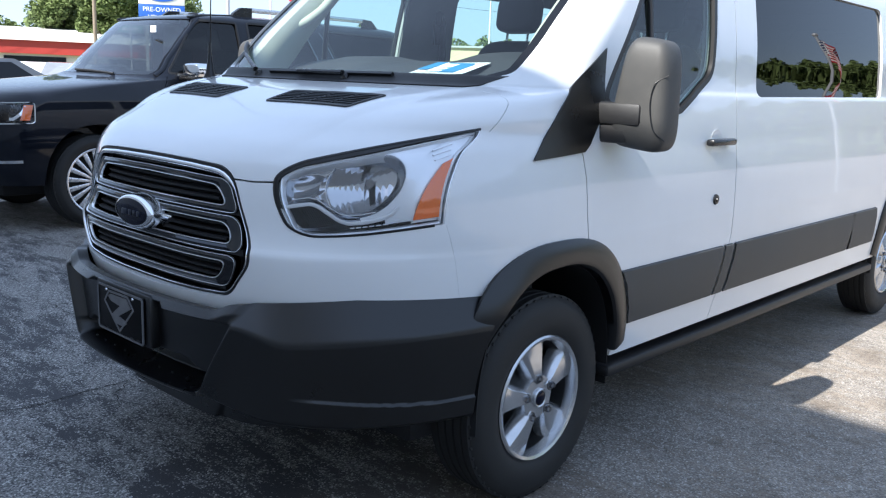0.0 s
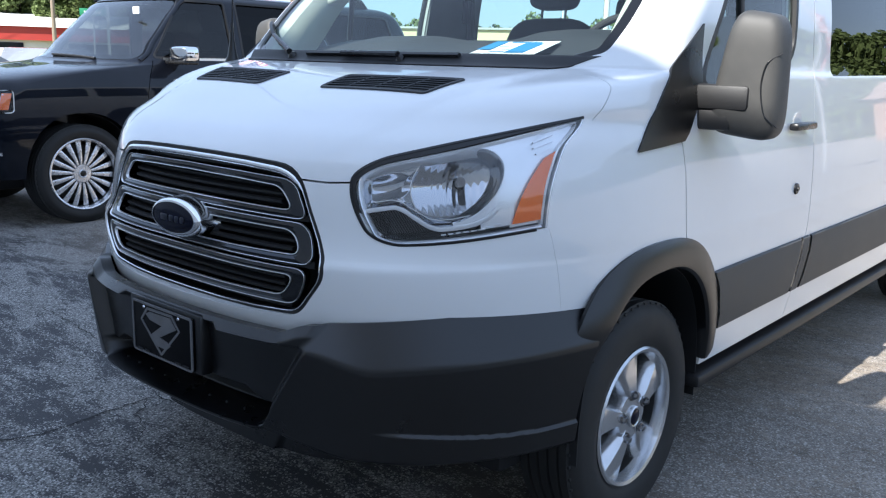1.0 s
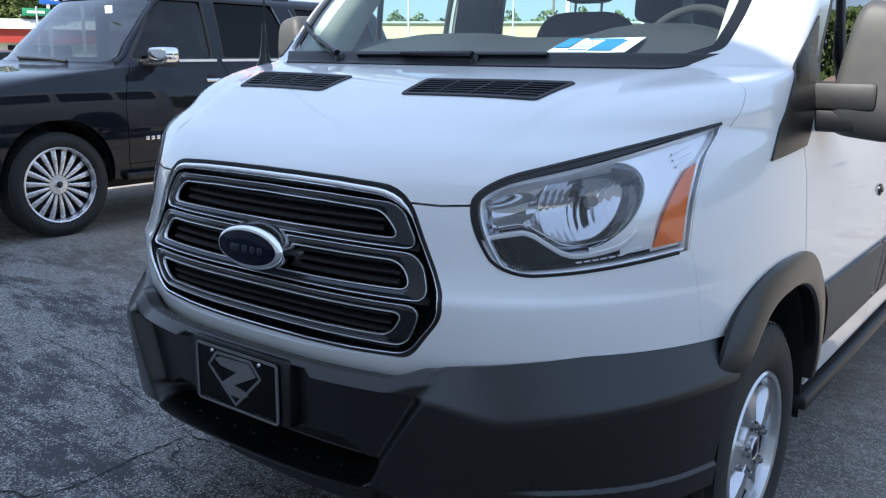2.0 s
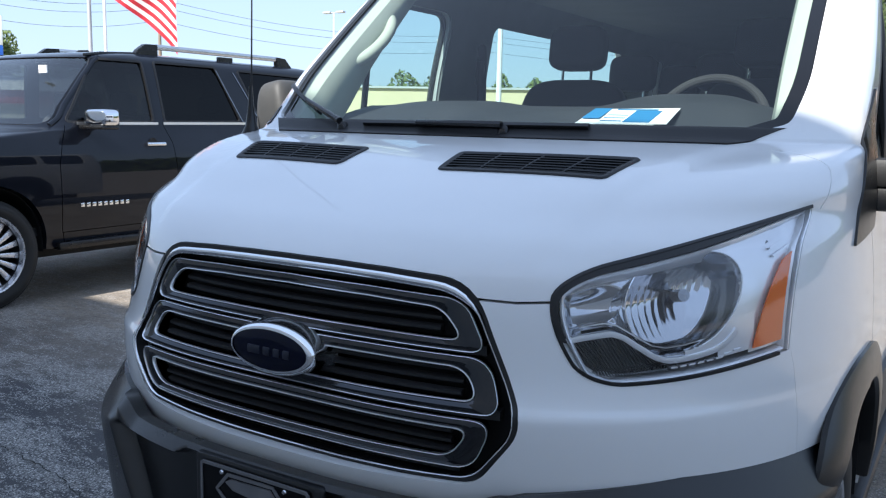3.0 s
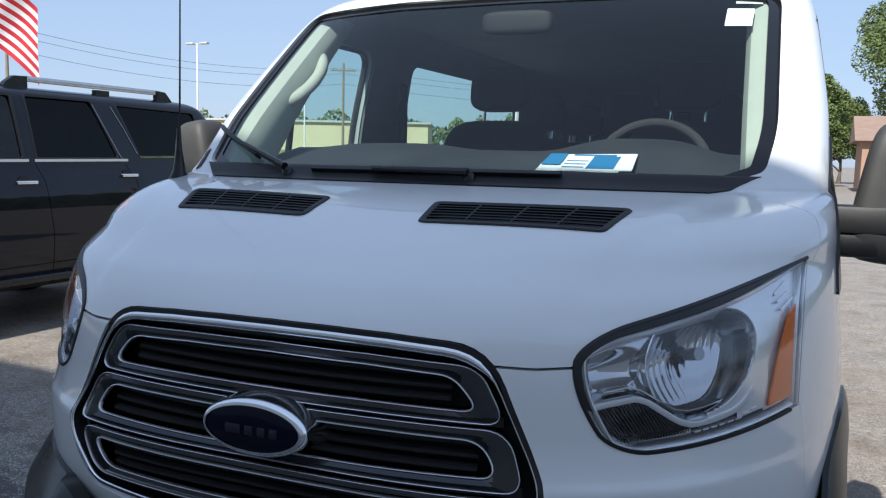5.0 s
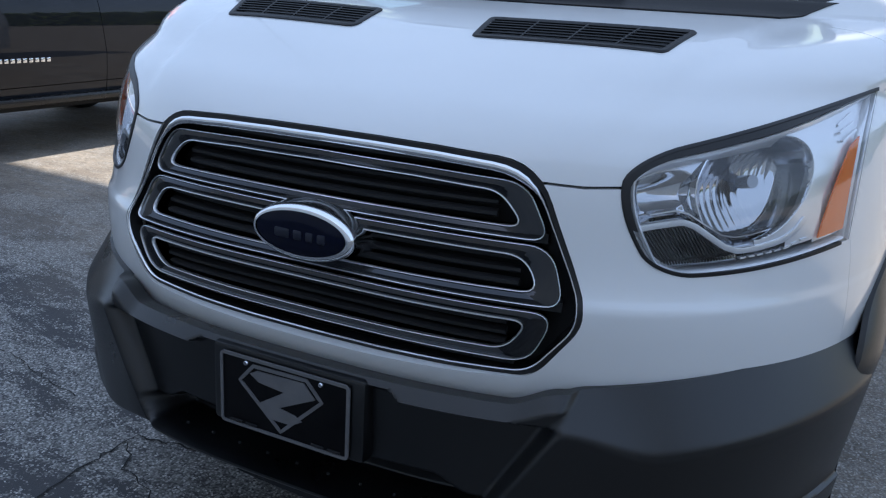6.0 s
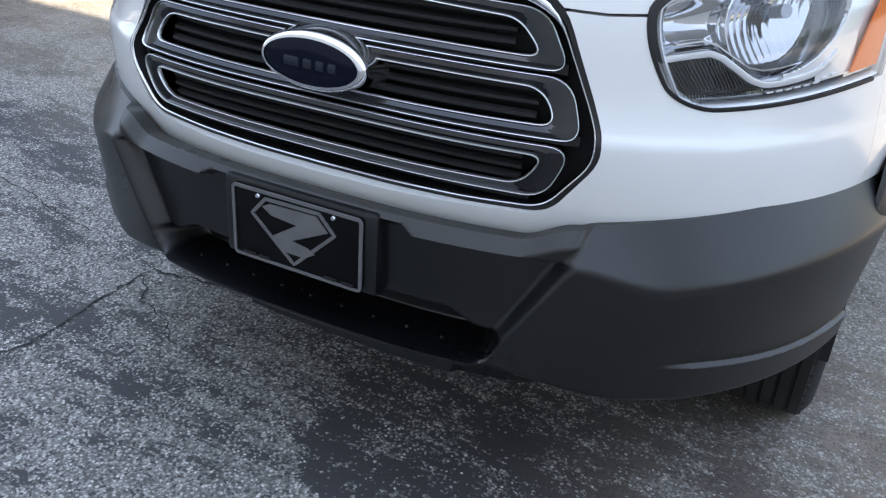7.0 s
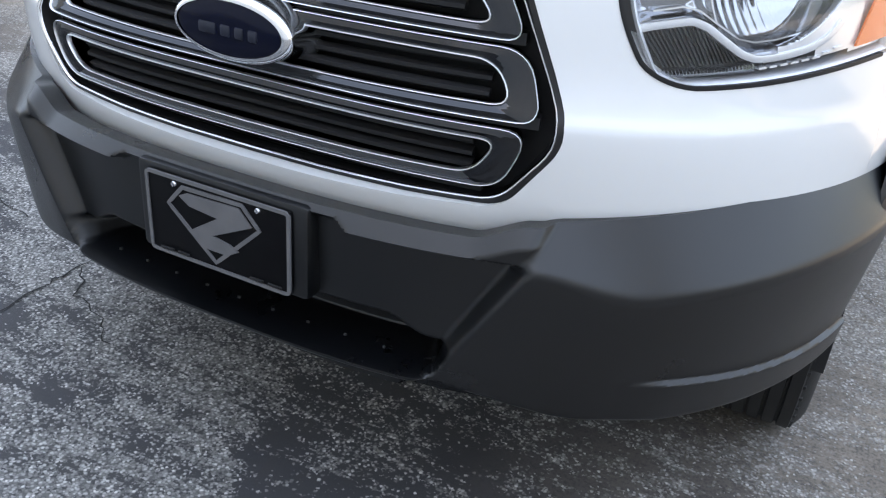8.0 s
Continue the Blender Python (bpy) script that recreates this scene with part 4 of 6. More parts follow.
# hood vents
for s in (1, -1):
    o = vent_outline(s)
    fr = resample(rounded([(a, b, 0.012) for a, b in o], 3), 0.015)
    path = [(Vector((p.x, p.y, hood_z(p.x, p.y))), Vector((0, -0.28, 0.96))) for p in fr]
    vent = part("hood_vent", sweep(path, [(-0.009, -0.02), (-0.009, 0.002), (-0.006, 0.004), (0.004, 0.004), (0.007, 0.001), (0.007, -0.02)]), SLATBLACK, van, "black slatted air vent in the hood")
    part("vent_floor", prism(rounded([(a, b, 0.012) for a, b in o], 3), lambda a, b, d: (a, b, hood_z(a, b) + d), -0.016, -0.024), DARK, vent)
    for k in range(7):
        t = (k + 0.5) / 7
        a, b = Vector(o[0]).lerp(Vector(o[1]), t), Vector(o[3]).lerp(Vector(o[2]), t)
        pts = [a.lerp(b, j / 8) for j in range(9)]
        part("slat", tube([Vector((p.x, p.y, hood_z(p.x, p.y) + 0.001)) for p in pts], 0.0024, 6), PLASTIC, vent)
    for t in (0.25, 0.5, 0.75):
        a, b = Vector(o[0]).lerp(Vector(o[3]), t), Vector(o[1]).lerp(Vector(o[2]), t)
        part("slat", tube([Vector((p.x, p.y, hood_z(p.x, p.y) + 0.001)) for p in (a, a.lerp(b, 0.5), b)], 0.0030, 6), SLATBLACK, vent)

# number plate with its mount
part("plate_mount", boxes(((-0.180, 0.004, 0.540), (0.180, 0.06, 0.712)), bevel=0.010), PLASTIC, van)
PLATEBLACK = worn("plate_black", (0.003, 0.003, 0.004), (0.005, 0.005, 0.006), (0.4, 0.5), 20, 600, 0.05, Specular_IOR_Level=0.12)
plate = part("number_plate", boxes(((-0.151, -0.004, 0.547), (0.151, 0.003, 0.700)), bevel=0.002), PLATEBLACK, van, "black plate with a grey shield emblem in a thin frame")
PLATEGREY = worn("plate_grey", (0.15, 0.15, 0.155), (0.12, 0.12, 0.125), (0.35, 0.5), 20, 600, 0.05)


def plate_shape(outline, d0=-0.0065, d1=-0.003):
    return prism(outline, along_y, d0, d1)


def plate_path(outline, w):
    return sweep([(Vector((p[0], -0.004, p[1])), Vector((0, -1, 0))) for p in resample(outline, 0.01)], [(-w, -0.002), (-w, 0.0022), (w, 0.0022), (w, -0.002)])


part("plate_frame", plate_path(rounded([(-0.149, 0.549, 0.008), (0.149, 0.549, 0.008), (0.149, 0.698, 0.008), (-0.149, 0.698, 0.008)], 4), 0.0032), PLATEGREY, plate)
part("shield_outline", plate_path([(-0.070, 0.685), (0.056, 0.687), (0.091, 0.650), (-0.004, 0.561), (-0.103, 0.648)], 0.0036), PLATEGREY, plate)
part("shield_bar", plate_shape([(-0.078, 0.668), (-0.060, 0.677), (0.050, 0.680), (0.076, 0.652), (-0.008, 0.612), (0.028, 0.606), (0.046, 0.597), (0.022, 0.583), (-0.034, 0.583), (-0.060, 0.606), (-0.052, 0.612), (0.004, 0.648), (-0.056, 0.654)]), PLATEGREY, plate)
for x0, x1 in ((-0.128, -0.098), (-0.090, -0.062), (0.068, 0.096), (0.106, 0.134)):
    part("plate_slot", boxes(((x0, -0.0075, 0.5545), (x1, -0.0030, 0.5585)), bevel=0.001), DARK, plate)
for x in (-0.088, 0.088):
    part("screw", lathe([(0.0, -0.003), (0.004, -0.003), (0.006, 0.0), (0.006, 0.004)], 14), CHROME, plate).matrix_basis = pose(x, -0.005, 0.687, 0, 0, 90)

# ---- van: glass, trim, wheels, mirrors ----
def windshield_edge(z):
    t = (z - 1.42) / (1.962 - 1.42)
    return 0.862 + (0.815 - 0.862) * t


def windshield_sheet(out, m=0.0, n=40, rows=26):
    r = []
    for j in range(rows + 1):
        z = 1.392 + m + (1.994 - 1.392 - 2 * m) * j / rows
        w = windshield_edge(z) - m
        r.append([on_front(w * (2 * i / n - 1), z, out)[0] for i in range(n + 1)])
    return grid(r, flip=True)


o = part("windshield", windshield_sheet(-0.012), GLASS, van, "clear windshield with a black border")
o.visible_shadow = False
FRIT = material("black_border", (0.006, 0.006, 0.007), 0.12)
part("windshield_border", sweep(front_path(rounded(WINDSHIELD, 6), 0.02, -0.010), [(-0.006, -0.004), (-0.006, 0.0), (0.034, 0.0), (0.034, -0.004)]), FRIT, van)
rows = []
for y in np.linspace(0.802, 0.945, 16):
    xe = 0.700 + 0.115 * min(1.0, (y - 0.802) / 0.12)
    rows.append([(xe * t, y + 0.035 * abs(t) ** 4, hood_z(xe * t, y + 0.035 * abs(t) ** 4) + 0.004) for t in np.linspace(-1, 1, 61)])
part("cowl", thick(grid(rows), 0.006), SLATBLACK, van, "black cowl panel under the windshield")


for s in (-1,):
    part("cowl_end", sweep([on_front(s * (0.842 + 0.014 * t), 1.408 + 0.055 * t, 0.001) for t in np.linspace(0, 1, 8)], [(-0.011, -0.01), (-0.010, 0.002), (0.010, 0.002), (0.011, -0.01)], False), SLATBLACK, van, "black end piece of the cowl")


def wiper(base, tip, over, parent):
    """Arm and blade that lie on the windshield, from (x, height) to (x, height)."""
    a, b = Vector(base), Vector(tip)
    arm = part("wiper", tube([on_front(*a.lerp(b, t), 0.024 - 0.004 * t)[0] for t in np.linspace(0, 0.70, 12)], 0.011, 8, taper=0.0075), GLOSSBLACK, parent, "black windshield wiper")
    bm = lathe([(0.0, 0.020), (0.010, 0.018), (0.016, 0.010), (0.017, -0.01)], 16, "Z")
    bmesh.ops.transform(bm, matrix=Matrix.Translation(on_front(a.x, a.y, 0.0)[0]), verts=bm.verts)
    part("wiper_pivot", bm, GLOSSBLACK, arm)
    c, d = Vector(over[0]), Vector(over[1])
    part("wiper_blade", sweep([on_front(*c.lerp(d, t), 0.0) for t in np.linspace(0, 1, 30)], [(-0.003, -0.008), (-0.008, 0.007), (-0.006, 0.014), (0.006, 0.014), (0.008, 0.007), (0.003, -0.008)], False), SEAL, arm)


wiper((-0.46, 1.404), (-0.76, 1.500), ((-0.60, 1.447), (-0.842, 1.535)), van)
wiper((0.10, 1.402), (-0.30, 1.408), ((0.34, 1.416), (-0.38, 1.412)), van)


def side_sheet(outline_fn, out, s, n=16, rows=10):
    r = []
    for j in range(rows + 1):
        row = []
        for i in range(n + 1):
            y, z = outline_fn(i / n, j / rows)
            row.append(on_side(y, z, out, s)[0])
        r.append(row)
    return grid(r, flip=s < 0)


def door_glass(u, v):
    z = 1.30 + 0.62 * v
    y0 = 1.22 + max(0, z - 1.36) * 0.72
    return (y0 + (2.14 - y0) * u, z)


for s in (1, -1):
    o = part("door_window", side_sheet(door_glass, -0.014, s), GLASS, van, "front door window glass")
    path = [on_side(p[0], p[1], -0.002, s) for p in resample(rounded(DOOR_WINDOW, 6), 0.03)]
    part("window_seal", sweep(path, [(-0.012, -0.02), (-0.012, 0.003), (0.010, 0.003), (0.010, -0.02)]), SEAL, van)
    part("window_divider", tube([on_side(1.60, z, -0.01, s)[0] for z in (1.31, 1.50, 1.70, 1.89)], 0.013, 8), SEAL, van)
    for y0, y1 in SIDE_WINDOWS:
        part("side_window", side_sheet(lambda u, v: (y0 - 0.02 + (y1 - y0 + 0.04) * u, 1.365 + 0.555 * v), -0.012, s), PRIVACY if s > 0 or y0 > 3 else GLASS, van, "dark side window glass")
    # black corner panel at the mirror
    rows = []
    for k in range(13):
        t = k / 12
        lo = Vector((0.872, 1.172)).lerp(Vector((1.150, 1.192)), min(1, t / 0.7)) if t < 0.7 else Vector((1.150, 1.192)).lerp(Vector((1.262, 1.335)), (t - 0.7) / 0.3)
        hi = Vector((0.872, 1.176)).lerp(Vector((1.175, 1.462)), min(1, t / 0.7)) if t < 0.7 else Vector((1.175, 1.462)).lerp(Vector((1.285, 1.535)), (t - 0.7) / 0.3)
        hi = hi + Vector((0, 0.030 * math.sin(math.pi * min(1, t / 0.7))))
        pts = [lo.lerp(hi, j / 8) for j in range(9)]
        rows.append([on_side(lo.x, lo.y, -0.01, s)[0]] + [on_side(q.x, q.y, 0.006, s)[0] for q in pts] + [on_side(hi.x, hi.y, -0.01, s)[0]])
    bm = grid(rows)
    bmesh.ops.recalc_face_normals(bm, faces=bm.faces)
    part("mirror_base_panel", bm, PLASTIC, van, "black corner panel below the mirror", 30)
    # mirror
    bm = bmesh.new()
    bmesh.ops.create_uvsphere(bm, u_segments=40, v_segments=24, radius=1)
    for v in bm.verts:
        c = v.co
        q = [math.copysign(abs(t) ** 0.42, t) for t in c]
        taper = 1 - 0.05 * q[2] - 0.10 * max(0, q[1])
        v.co = Vector((1.110 + 0.098 * q[0] * taper + 0.5 * (1 - q[0]) * 0.030 * (q[2] + 0.5), 1.315 + 0.085 * q[1] * (1.0 - 0.12 * q[0]), 1.386 + 0.182 * q[2] - 0.012 * q[0]))
    mir = part("side_mirror", bm if s > 0 else mirrored(bm), GREYPLASTIC, van, "tall dark grey side mirror", 60)
    bm = boxes(((0.95, 1.222, 1.283), (1.135, 1.295, 1.358)), ((0.95, 1.230, 1.222), (1.085, 1.292, 1.286)), bevel=0.014)
    part("mirror_arm", bm if s > 0 else mirrored(bm), ARMPLASTIC, mir, "dark grey mirror arm")
    bm = boxes(((1.06, 1.385, 1.24), (1.175, 1.402, 1.50)), bevel=0.006)
    part("mirror_glass", bm if s > 0 else mirrored(bm), CHROME, mir)
    seam = [Vector((1.120 + 0.092, 1.262, 1.24)), Vector((1.180, 1.233, 1.28)), Vector((1.165, 1.2315, 1.36)), Vector((1.175, 1.234, 1.42)), Vector((1.208, 1.262, 1.45))]
    bm = tube([Vector(spline([(k, *q) for k, q in enumerate(seam)], t)) for t in np.linspace(0, 4, 24)], 0.0016, 6)
    part("mirror_seam", bm if s > 0 else mirrored(bm), SEAL, mir)
    # handle, lock
    p, n = on_side(2.10, 1.203, 0.0, s)
    bm = bmesh.new()
    box(bm, (0.992, 2.00, 1.186), (1.030, 2.215, 1.214), 0.010)
    h = part("door_handle", bm if s > 0 else mirrored(bm), GLOSSBLACK, van, "black door handle")
    bm = lathe([(0.0, 0.0), (0.03, 0.001), (0.048, 0.004)], 24)
    bmesh.ops.transform(bm, matrix=pose(0.985, 2.10, 1.203), verts=bm.verts)
    part("handle_cup", bm if s > 0 else mirrored(bm), WHITE, h)
    bm = lathe([(0.0, 0.013), (0.009, 0.013), (0.010, 0.009), (0.019, 0.008), (0.022, 0.004), (0.022, -0.01)], 22)
    bmesh.ops.transform(bm, matrix=pose(side_x(2.1, 0.963), 2.10, 0.963), verts=bm.verts)
    part("door_lock", bm if s > 0 else mirrored(bm), GLOSSBLACK, van, "round black door lock")
    # wheel well lining
    for axle in (FRONT_AXLE, REAR_AXLE):
        r = [[(s * x, y, z) for y, z in ring(axle + 0.02, 0.37, 0.369, 0.452, 2.4, -4, 184, 40)] for x in (0.545, 0.75, 0.985)]
        bm = grid(r)
        part("wheel_well", thick(bm, 0.004), DARK, van)
        bm = boxes(((0.553, axle - 0.35, 0.30), (0.562, axle + 0.39, 0.826)))
        part("wheel_well", bm if s > 0 else mirrored(bm), DARK, van)
    bm = tube([(0.72, 1.20, 0.30), (0.74, 1.16, 0.55), (0.76, 1.12, 0.80)], 0.045, 14)
    part("strut", bm if s > 0 else mirrored(bm), GREYPLASTIC, van)


# wheels
# near-black barrel and disc, so the gaps between the spokes stand out dark
BARREL = worn("near_black_metal", (0.012, 0.012, 0.012), (0.022, 0.021, 0.020), (0.5, 0.65), 10, 300, 0.1, metal=0.2)


def wheel_parts(name, label, parent, R, half, rim_r, spokes, face, spoke_fn, nuts, rubber=RUBBER, metal=ALLOY, nut_r=0.06):
    """A wheel round the x axis, its face towards +x, built at the origin."""
    root = new(name)
    root.parent = parent
    root["label"] = label
    rr = rim_r
    side = [(rr - 0.012, half - 0.03), (rr + 0.004, half - 0.016), (rr + 0.02, half - 0.004), (rr + 0.05, half + 0.004), (rr + 0.07, half + 0.0035), (R - 0.045, half + 0.002), (R - 0.03, half - 0.004), (R - 0.012, half - 0.016)]
    tread = []
    k = 5
    for i in range(k):
        a, b = half - 0.02 - (2 * half - 0.04) * i / k, half - 0.02 - (2 * half - 0.04) * (i + 1) / k
        tread += [(R - 0.008, a - 0.002), (R, a - 0.005), (R, b + 0.005), (R - 0.008, b + 0.002)]
    prof = side + tread + [(r, -h) for r, h in side[::-1]]
    tyre = part("tyre", lathe(prof, 80), rubber, root)
    for i in range(56):
        a = i * math.tau / 56
        bm = boxes(((half - 0.040, -0.0055, R - 0.014), (half - 0.017, 0.0055, R - 0.004)), bevel=0.002, m=pose(0, 0, 0, math.degrees(a)))
        if i == 0:
            first = part("tread_block", bm, rubber, tyre)
        else:
            bm.free()
            c = new("tread_block", first.data)
            c.parent = tyre
            c.matrix_basis = pose(0, 0, 0, math.degrees(a))
    prof = [(rr - 0.02, -half + 0.03), (rr + 0.006, -half + 0.02), (rr + 0.004, half - 0.020), (rr + 0.008, half - 0.008), (rr + 0.002, half - 0.002), (rr - 0.008, half - 0.006), (rr - 0.016, half - 0.03), (rr - 0.017, half - 0.045)]
    part("rim", lathe(prof, 72), metal, root)
    part("rim_barrel", lathe([(rr - 0.017, half - 0.044), (rr - 0.03, 0.0), (rr - 0.034, -half + 0.04)], 60), BARREL, root)
    part("brake_disc", lathe([(0.02, 0.01), (rr - 0.05, 0.01), (rr - 0.05, -0.02), (0.02, -0.02)], 40), BARREL, root)
    part("wheel_back", lathe([(0.0, -0.04), (rr - 0.005, -0.04)], 40), DARK, root)
    first = None
    for i in range(spokes):
        m = pose(0, 0, 0, 360 * i / spokes)
        if first is None:
            first = part("spoke", spoke_fn(), metal, root)
        else:
            c = new("spoke", first.data)
            c.parent = root
            c.matrix_basis = m
    part("hub", lathe([(0.0, face), (0.03, face), (0.075, face - 0.004), (0.085, face - 0.03), (0.08, 0.0)], 40), metal, root)
    part("hub_cap", lathe([(0.0, face + 0.012), (0.018, face + 0.011), (0.026, face + 0.007), (0.028, face - 0.01)], 28), BLUE if nuts else GLOSSBLACK, root)
    part("hub_ring", lathe([(0.026, face + 0.008), (0.030, face + 0.010), (0.034, face + 0.006), (0.034, face - 0.01)], 28), metal, root)
    for i in range(nuts):
        a = math.tau * i / nuts
        bm = lathe([(0.0, 0.022), (0.008, 0.021), (0.0125, 0.014), (0.0135, -0.01)], 6)
        o = part("lug_nut", bm, DARKCHROME, root)
        o.matrix_basis = pose(face - 0.004, nut_r * math.cos(a) * 0 + nut_r * math.sin(-a), nut_r * math.cos(a))
        bm = lathe([(0.0125, 0.003), (0.019, 0.004), (0.020, -0.006)], 18)
        o = part("nut_seat", bm, DARK, root)
        o.matrix_basis = pose(face - 0.003, nut_r * math.sin(-a), nut_r * math.cos(a))
    return root


def van_spoke():
    """A broad spoke that flares towards the rim, with a flat raised face and sloping flanks."""
    rows = []
    for r, w, face, x in ((0.045, 0.026, 0.016, 0.086), (0.080, 0.034, 0.021, 0.090), (0.105, 0.042, 0.025, 0.088), (0.140, 0.056, 0.035, 0.083), (0.175, 0.068, 0.046, 0.079), (0.198, 0.078, 0.056, 0.076), (0.210, 0.082, 0.060, 0.062)):
        rows.append([(x - 0.055, -w, r), (x - 0.030, -w * 0.97, r), (x - 0.003, -face, r), (x, -face * 0.9, r), (x + 0.001, 0, r), (x, face * 0.9, r), (x - 0.003, face, r), (x - 0.030, w * 0.97, r), (x - 0.055, w, r)])
    bm = grid(rows)
    bmesh.ops.recalc_face_normals(bm, faces=bm.faces)
    return bm


w0 = wheel_parts("wheel", "silver five-spoke alloy wheel with black tyre", van, 0.358, 0.104, 0.212, 5, 0.088, van_spoke, 5, nut_r=0.072)
w0.matrix_basis = pose(0.878, FRONT_AXLE, HUB_Z, 8)
for x, y, rz, rx in ((-0.878, FRONT_AXLE, 180, 20), (0.878, REAR_AXLE, 0, 47), (-0.878, REAR_AXLE, 180, 5)):
    copy_thing(w0, pose(x, y, HUB_Z, rx, 0, rz))

# antenna on the fender
ant = part("antenna", tube([(-0.868, 0.885, 1.425), (-0.868, 0.89, 1.60), (-0.872, 0.90, 1.90), (-0.878, 0.92, 2.35)], 0.0035, 8, taper=0.002), SEAL, van, "thin black whip antenna")
part("antenna_foot", lathe([(0.0, 1.53), (0.006, 1.53), (0.010, 1.46), (0.020, 1.40), (0.034, 1.372), (0.036, 1.345)], 20, "Z"), PLASTIC, ant).matrix_basis = pose(-0.868, 0.885, 0)

# ---- van: cabin ----
LINER = worn("grey_cabin_lining", (0.20, 0.205, 0.21), (0.24, 0.24, 0.245), (0.75, 0.9), 5, 500, 0.2)


def cabin_lining():
    lv = levels_between(0.86, 1.40, 0.06) + levels_between(1.43, 2.04, 0.03)
    cuts = [skin(levels_between(0.82, 1.40, 0.06) + levels_between(1.43, 2.025, 0.03), 0.056, 1.03, 30)]
    cuts.append(prism(rounded([(a * 0.985, b, r) for a, b, r in WINDSHIELD], 6), along_y, 0.7, 2.05))
    cuts.append(prism(rounded(DOOR_WINDOW, 6), along_x, -1.3, 1.3))
    for y0, y1 in SIDE_WINDOWS:
        cuts.append(prism(rounded([(y0, 1.385, 0.05), (y1, 1.40, 0.05), (y1, 1.88, 0.06), (y0, 1.88, 0.06)]), along_x, -1.3, 1.3))
    cuts.append(prism(rounded([(-0.70, 1.4, 0.06), (0.70, 1.4, 0.06), (0.64, 1.88, 0.06), (-0.64, 1.88, 0.06)]), along_y, 5.5, 6.3))
    return carve(skin(lv, 0.046, 1.0, 30), cuts)


part("cabin_lining", cabin_lining(), LINER, van, "grey cabin lining")
part("rear_window", boxes(((-0.74, 5.93, 1.38), (0.74, 5.936, 1.92))), PRIVACY, van)
# pale pillar trim beside the windshield
for s in (1, -1):
    rows = []
    for z in np.linspace(1.41, 1.95, 15):
        xe = windshield_edge(z)
        row = []
        for k, dd in ((0.10, 0.30 - 0.20 * (z - 1.41)), (-0.06, 0.21 - 0.12 * (z - 1.41)), (-0.02, 0.120), (0.12, 0.075), (0.4, 0.050), (1.06, 0.030)):
            row.append((s * (xe - 0.105 + 0.10 * k), front_y(xe - 0.105 + 0.10 * k, z) + dd, z))
        rows.append(row)
    part("pillar_trim", thick(grid(rows), 0.006), TRIM, van, "pale grey pillar trim")
# grab handle on the passenger pillar
hp = []
for t in np.linspace(0, 1, 16):
    z = 1.625 + 0.185 * t
    x = -(windshield_edge(z) - 0.080)
    lift = 0.060 * math.sin(math.pi * t) ** 0.5
    hp.append((x + lift, front_y(x, z) + 0.14 + 0.3 * lift, z))
part("grab_handle", tube(hp, 0.021, 12), TRIM, van, "pale grab handle on the pillar")


def dashboard():
    rows = []
    for i in range(61):
        x = -0.84 + 1.68 * i / 60
        hump = 0.045 * math.exp(-((x - 0.41) / 0.20) ** 4) + 0.02 * math.exp(-((x + 0.42) / 0.24) ** 4)
        yb = 0.90 + 0.13 * abs(x / 0.86) ** 2.4 + 0.02
        rows.append([(x, yb, 1.375), (x, yb + 0.10, 1.398), (x, yb + 0.25, 1.436), (x, yb + 0.36, 1.462 + hump * 0.4), (x, yb + 0.47, 1.484 + hump * 0.8), (x, yb + 0.56, 1.484 + hump), (x, yb + 0.62, 1.36), (x, yb + 0.64, 1.2), (x, yb + 0.60, 0.9), (x, yb + 0.3, 0.7)])
    bm = grid(rows)
    bmesh.ops.recalc_face_normals(bm, faces=bm.faces)
    return bm


part("dashboard", dashboard(), DASH, van, "dark grey dashboard")
wheel_c, tilt = Vector((0.41, 1.72, 1.425)), pose(0, 0, 0, 62)
sw = part("steering_wheel", tube([wheel_c + tilt.to_3x3() @ Vector((0.19 * math.cos(a), 0.19 * math.sin(a), 0)) for a in np.linspace(0, math.tau, 49)[:-1]], 0.015, 10, closed=True), CLOTH, van, "dark grey steering wheel")
part("wheel_hub", merge(boxes(((-0.075, -0.065, -0.03), (0.075, 0.055, 0.015)), bevel=0.02, m=Matrix.Translation(wheel_c) @ tilt),
                        tube([wheel_c + tilt.to_3x3() @ Vector((-0.185, 0, -0.005)), wheel_c + tilt.to_3x3() @ Vector((0.185, 0, -0.005))], 0.014, 8),
                        tube([wheel_c + tilt.to_3x3() @ Vector((0, 0, -0.01)), wheel_c + tilt.to_3x3() @ Vector((0, -0.185, -0.005))], 0.014, 8),
                        tube([wheel_c, wheel_c + tilt.to_3x3() @ Vector((0, 0, -0.25))], 0.035, 12)), GLOSSBLACK, sw)


def soft_box(sx, sy, sz, p=0.45, m=None, seg=(26, 16)):
    bm = bmesh.new()
    bmesh.ops.create_uvsphere(bm, u_segments=seg[0], v_segments=seg[1], radius=1)
    for v in bm.verts:
        q = [math.copysign(abs(t) ** p, t) for t in v.co]
        v.co = Vector((sx / 2 * q[0], sy / 2 * q[1], sz / 2 * q[2]))
    if m is not None:
        bmesh.ops.transform(bm, matrix=m, verts=bm.verts)
    return bm


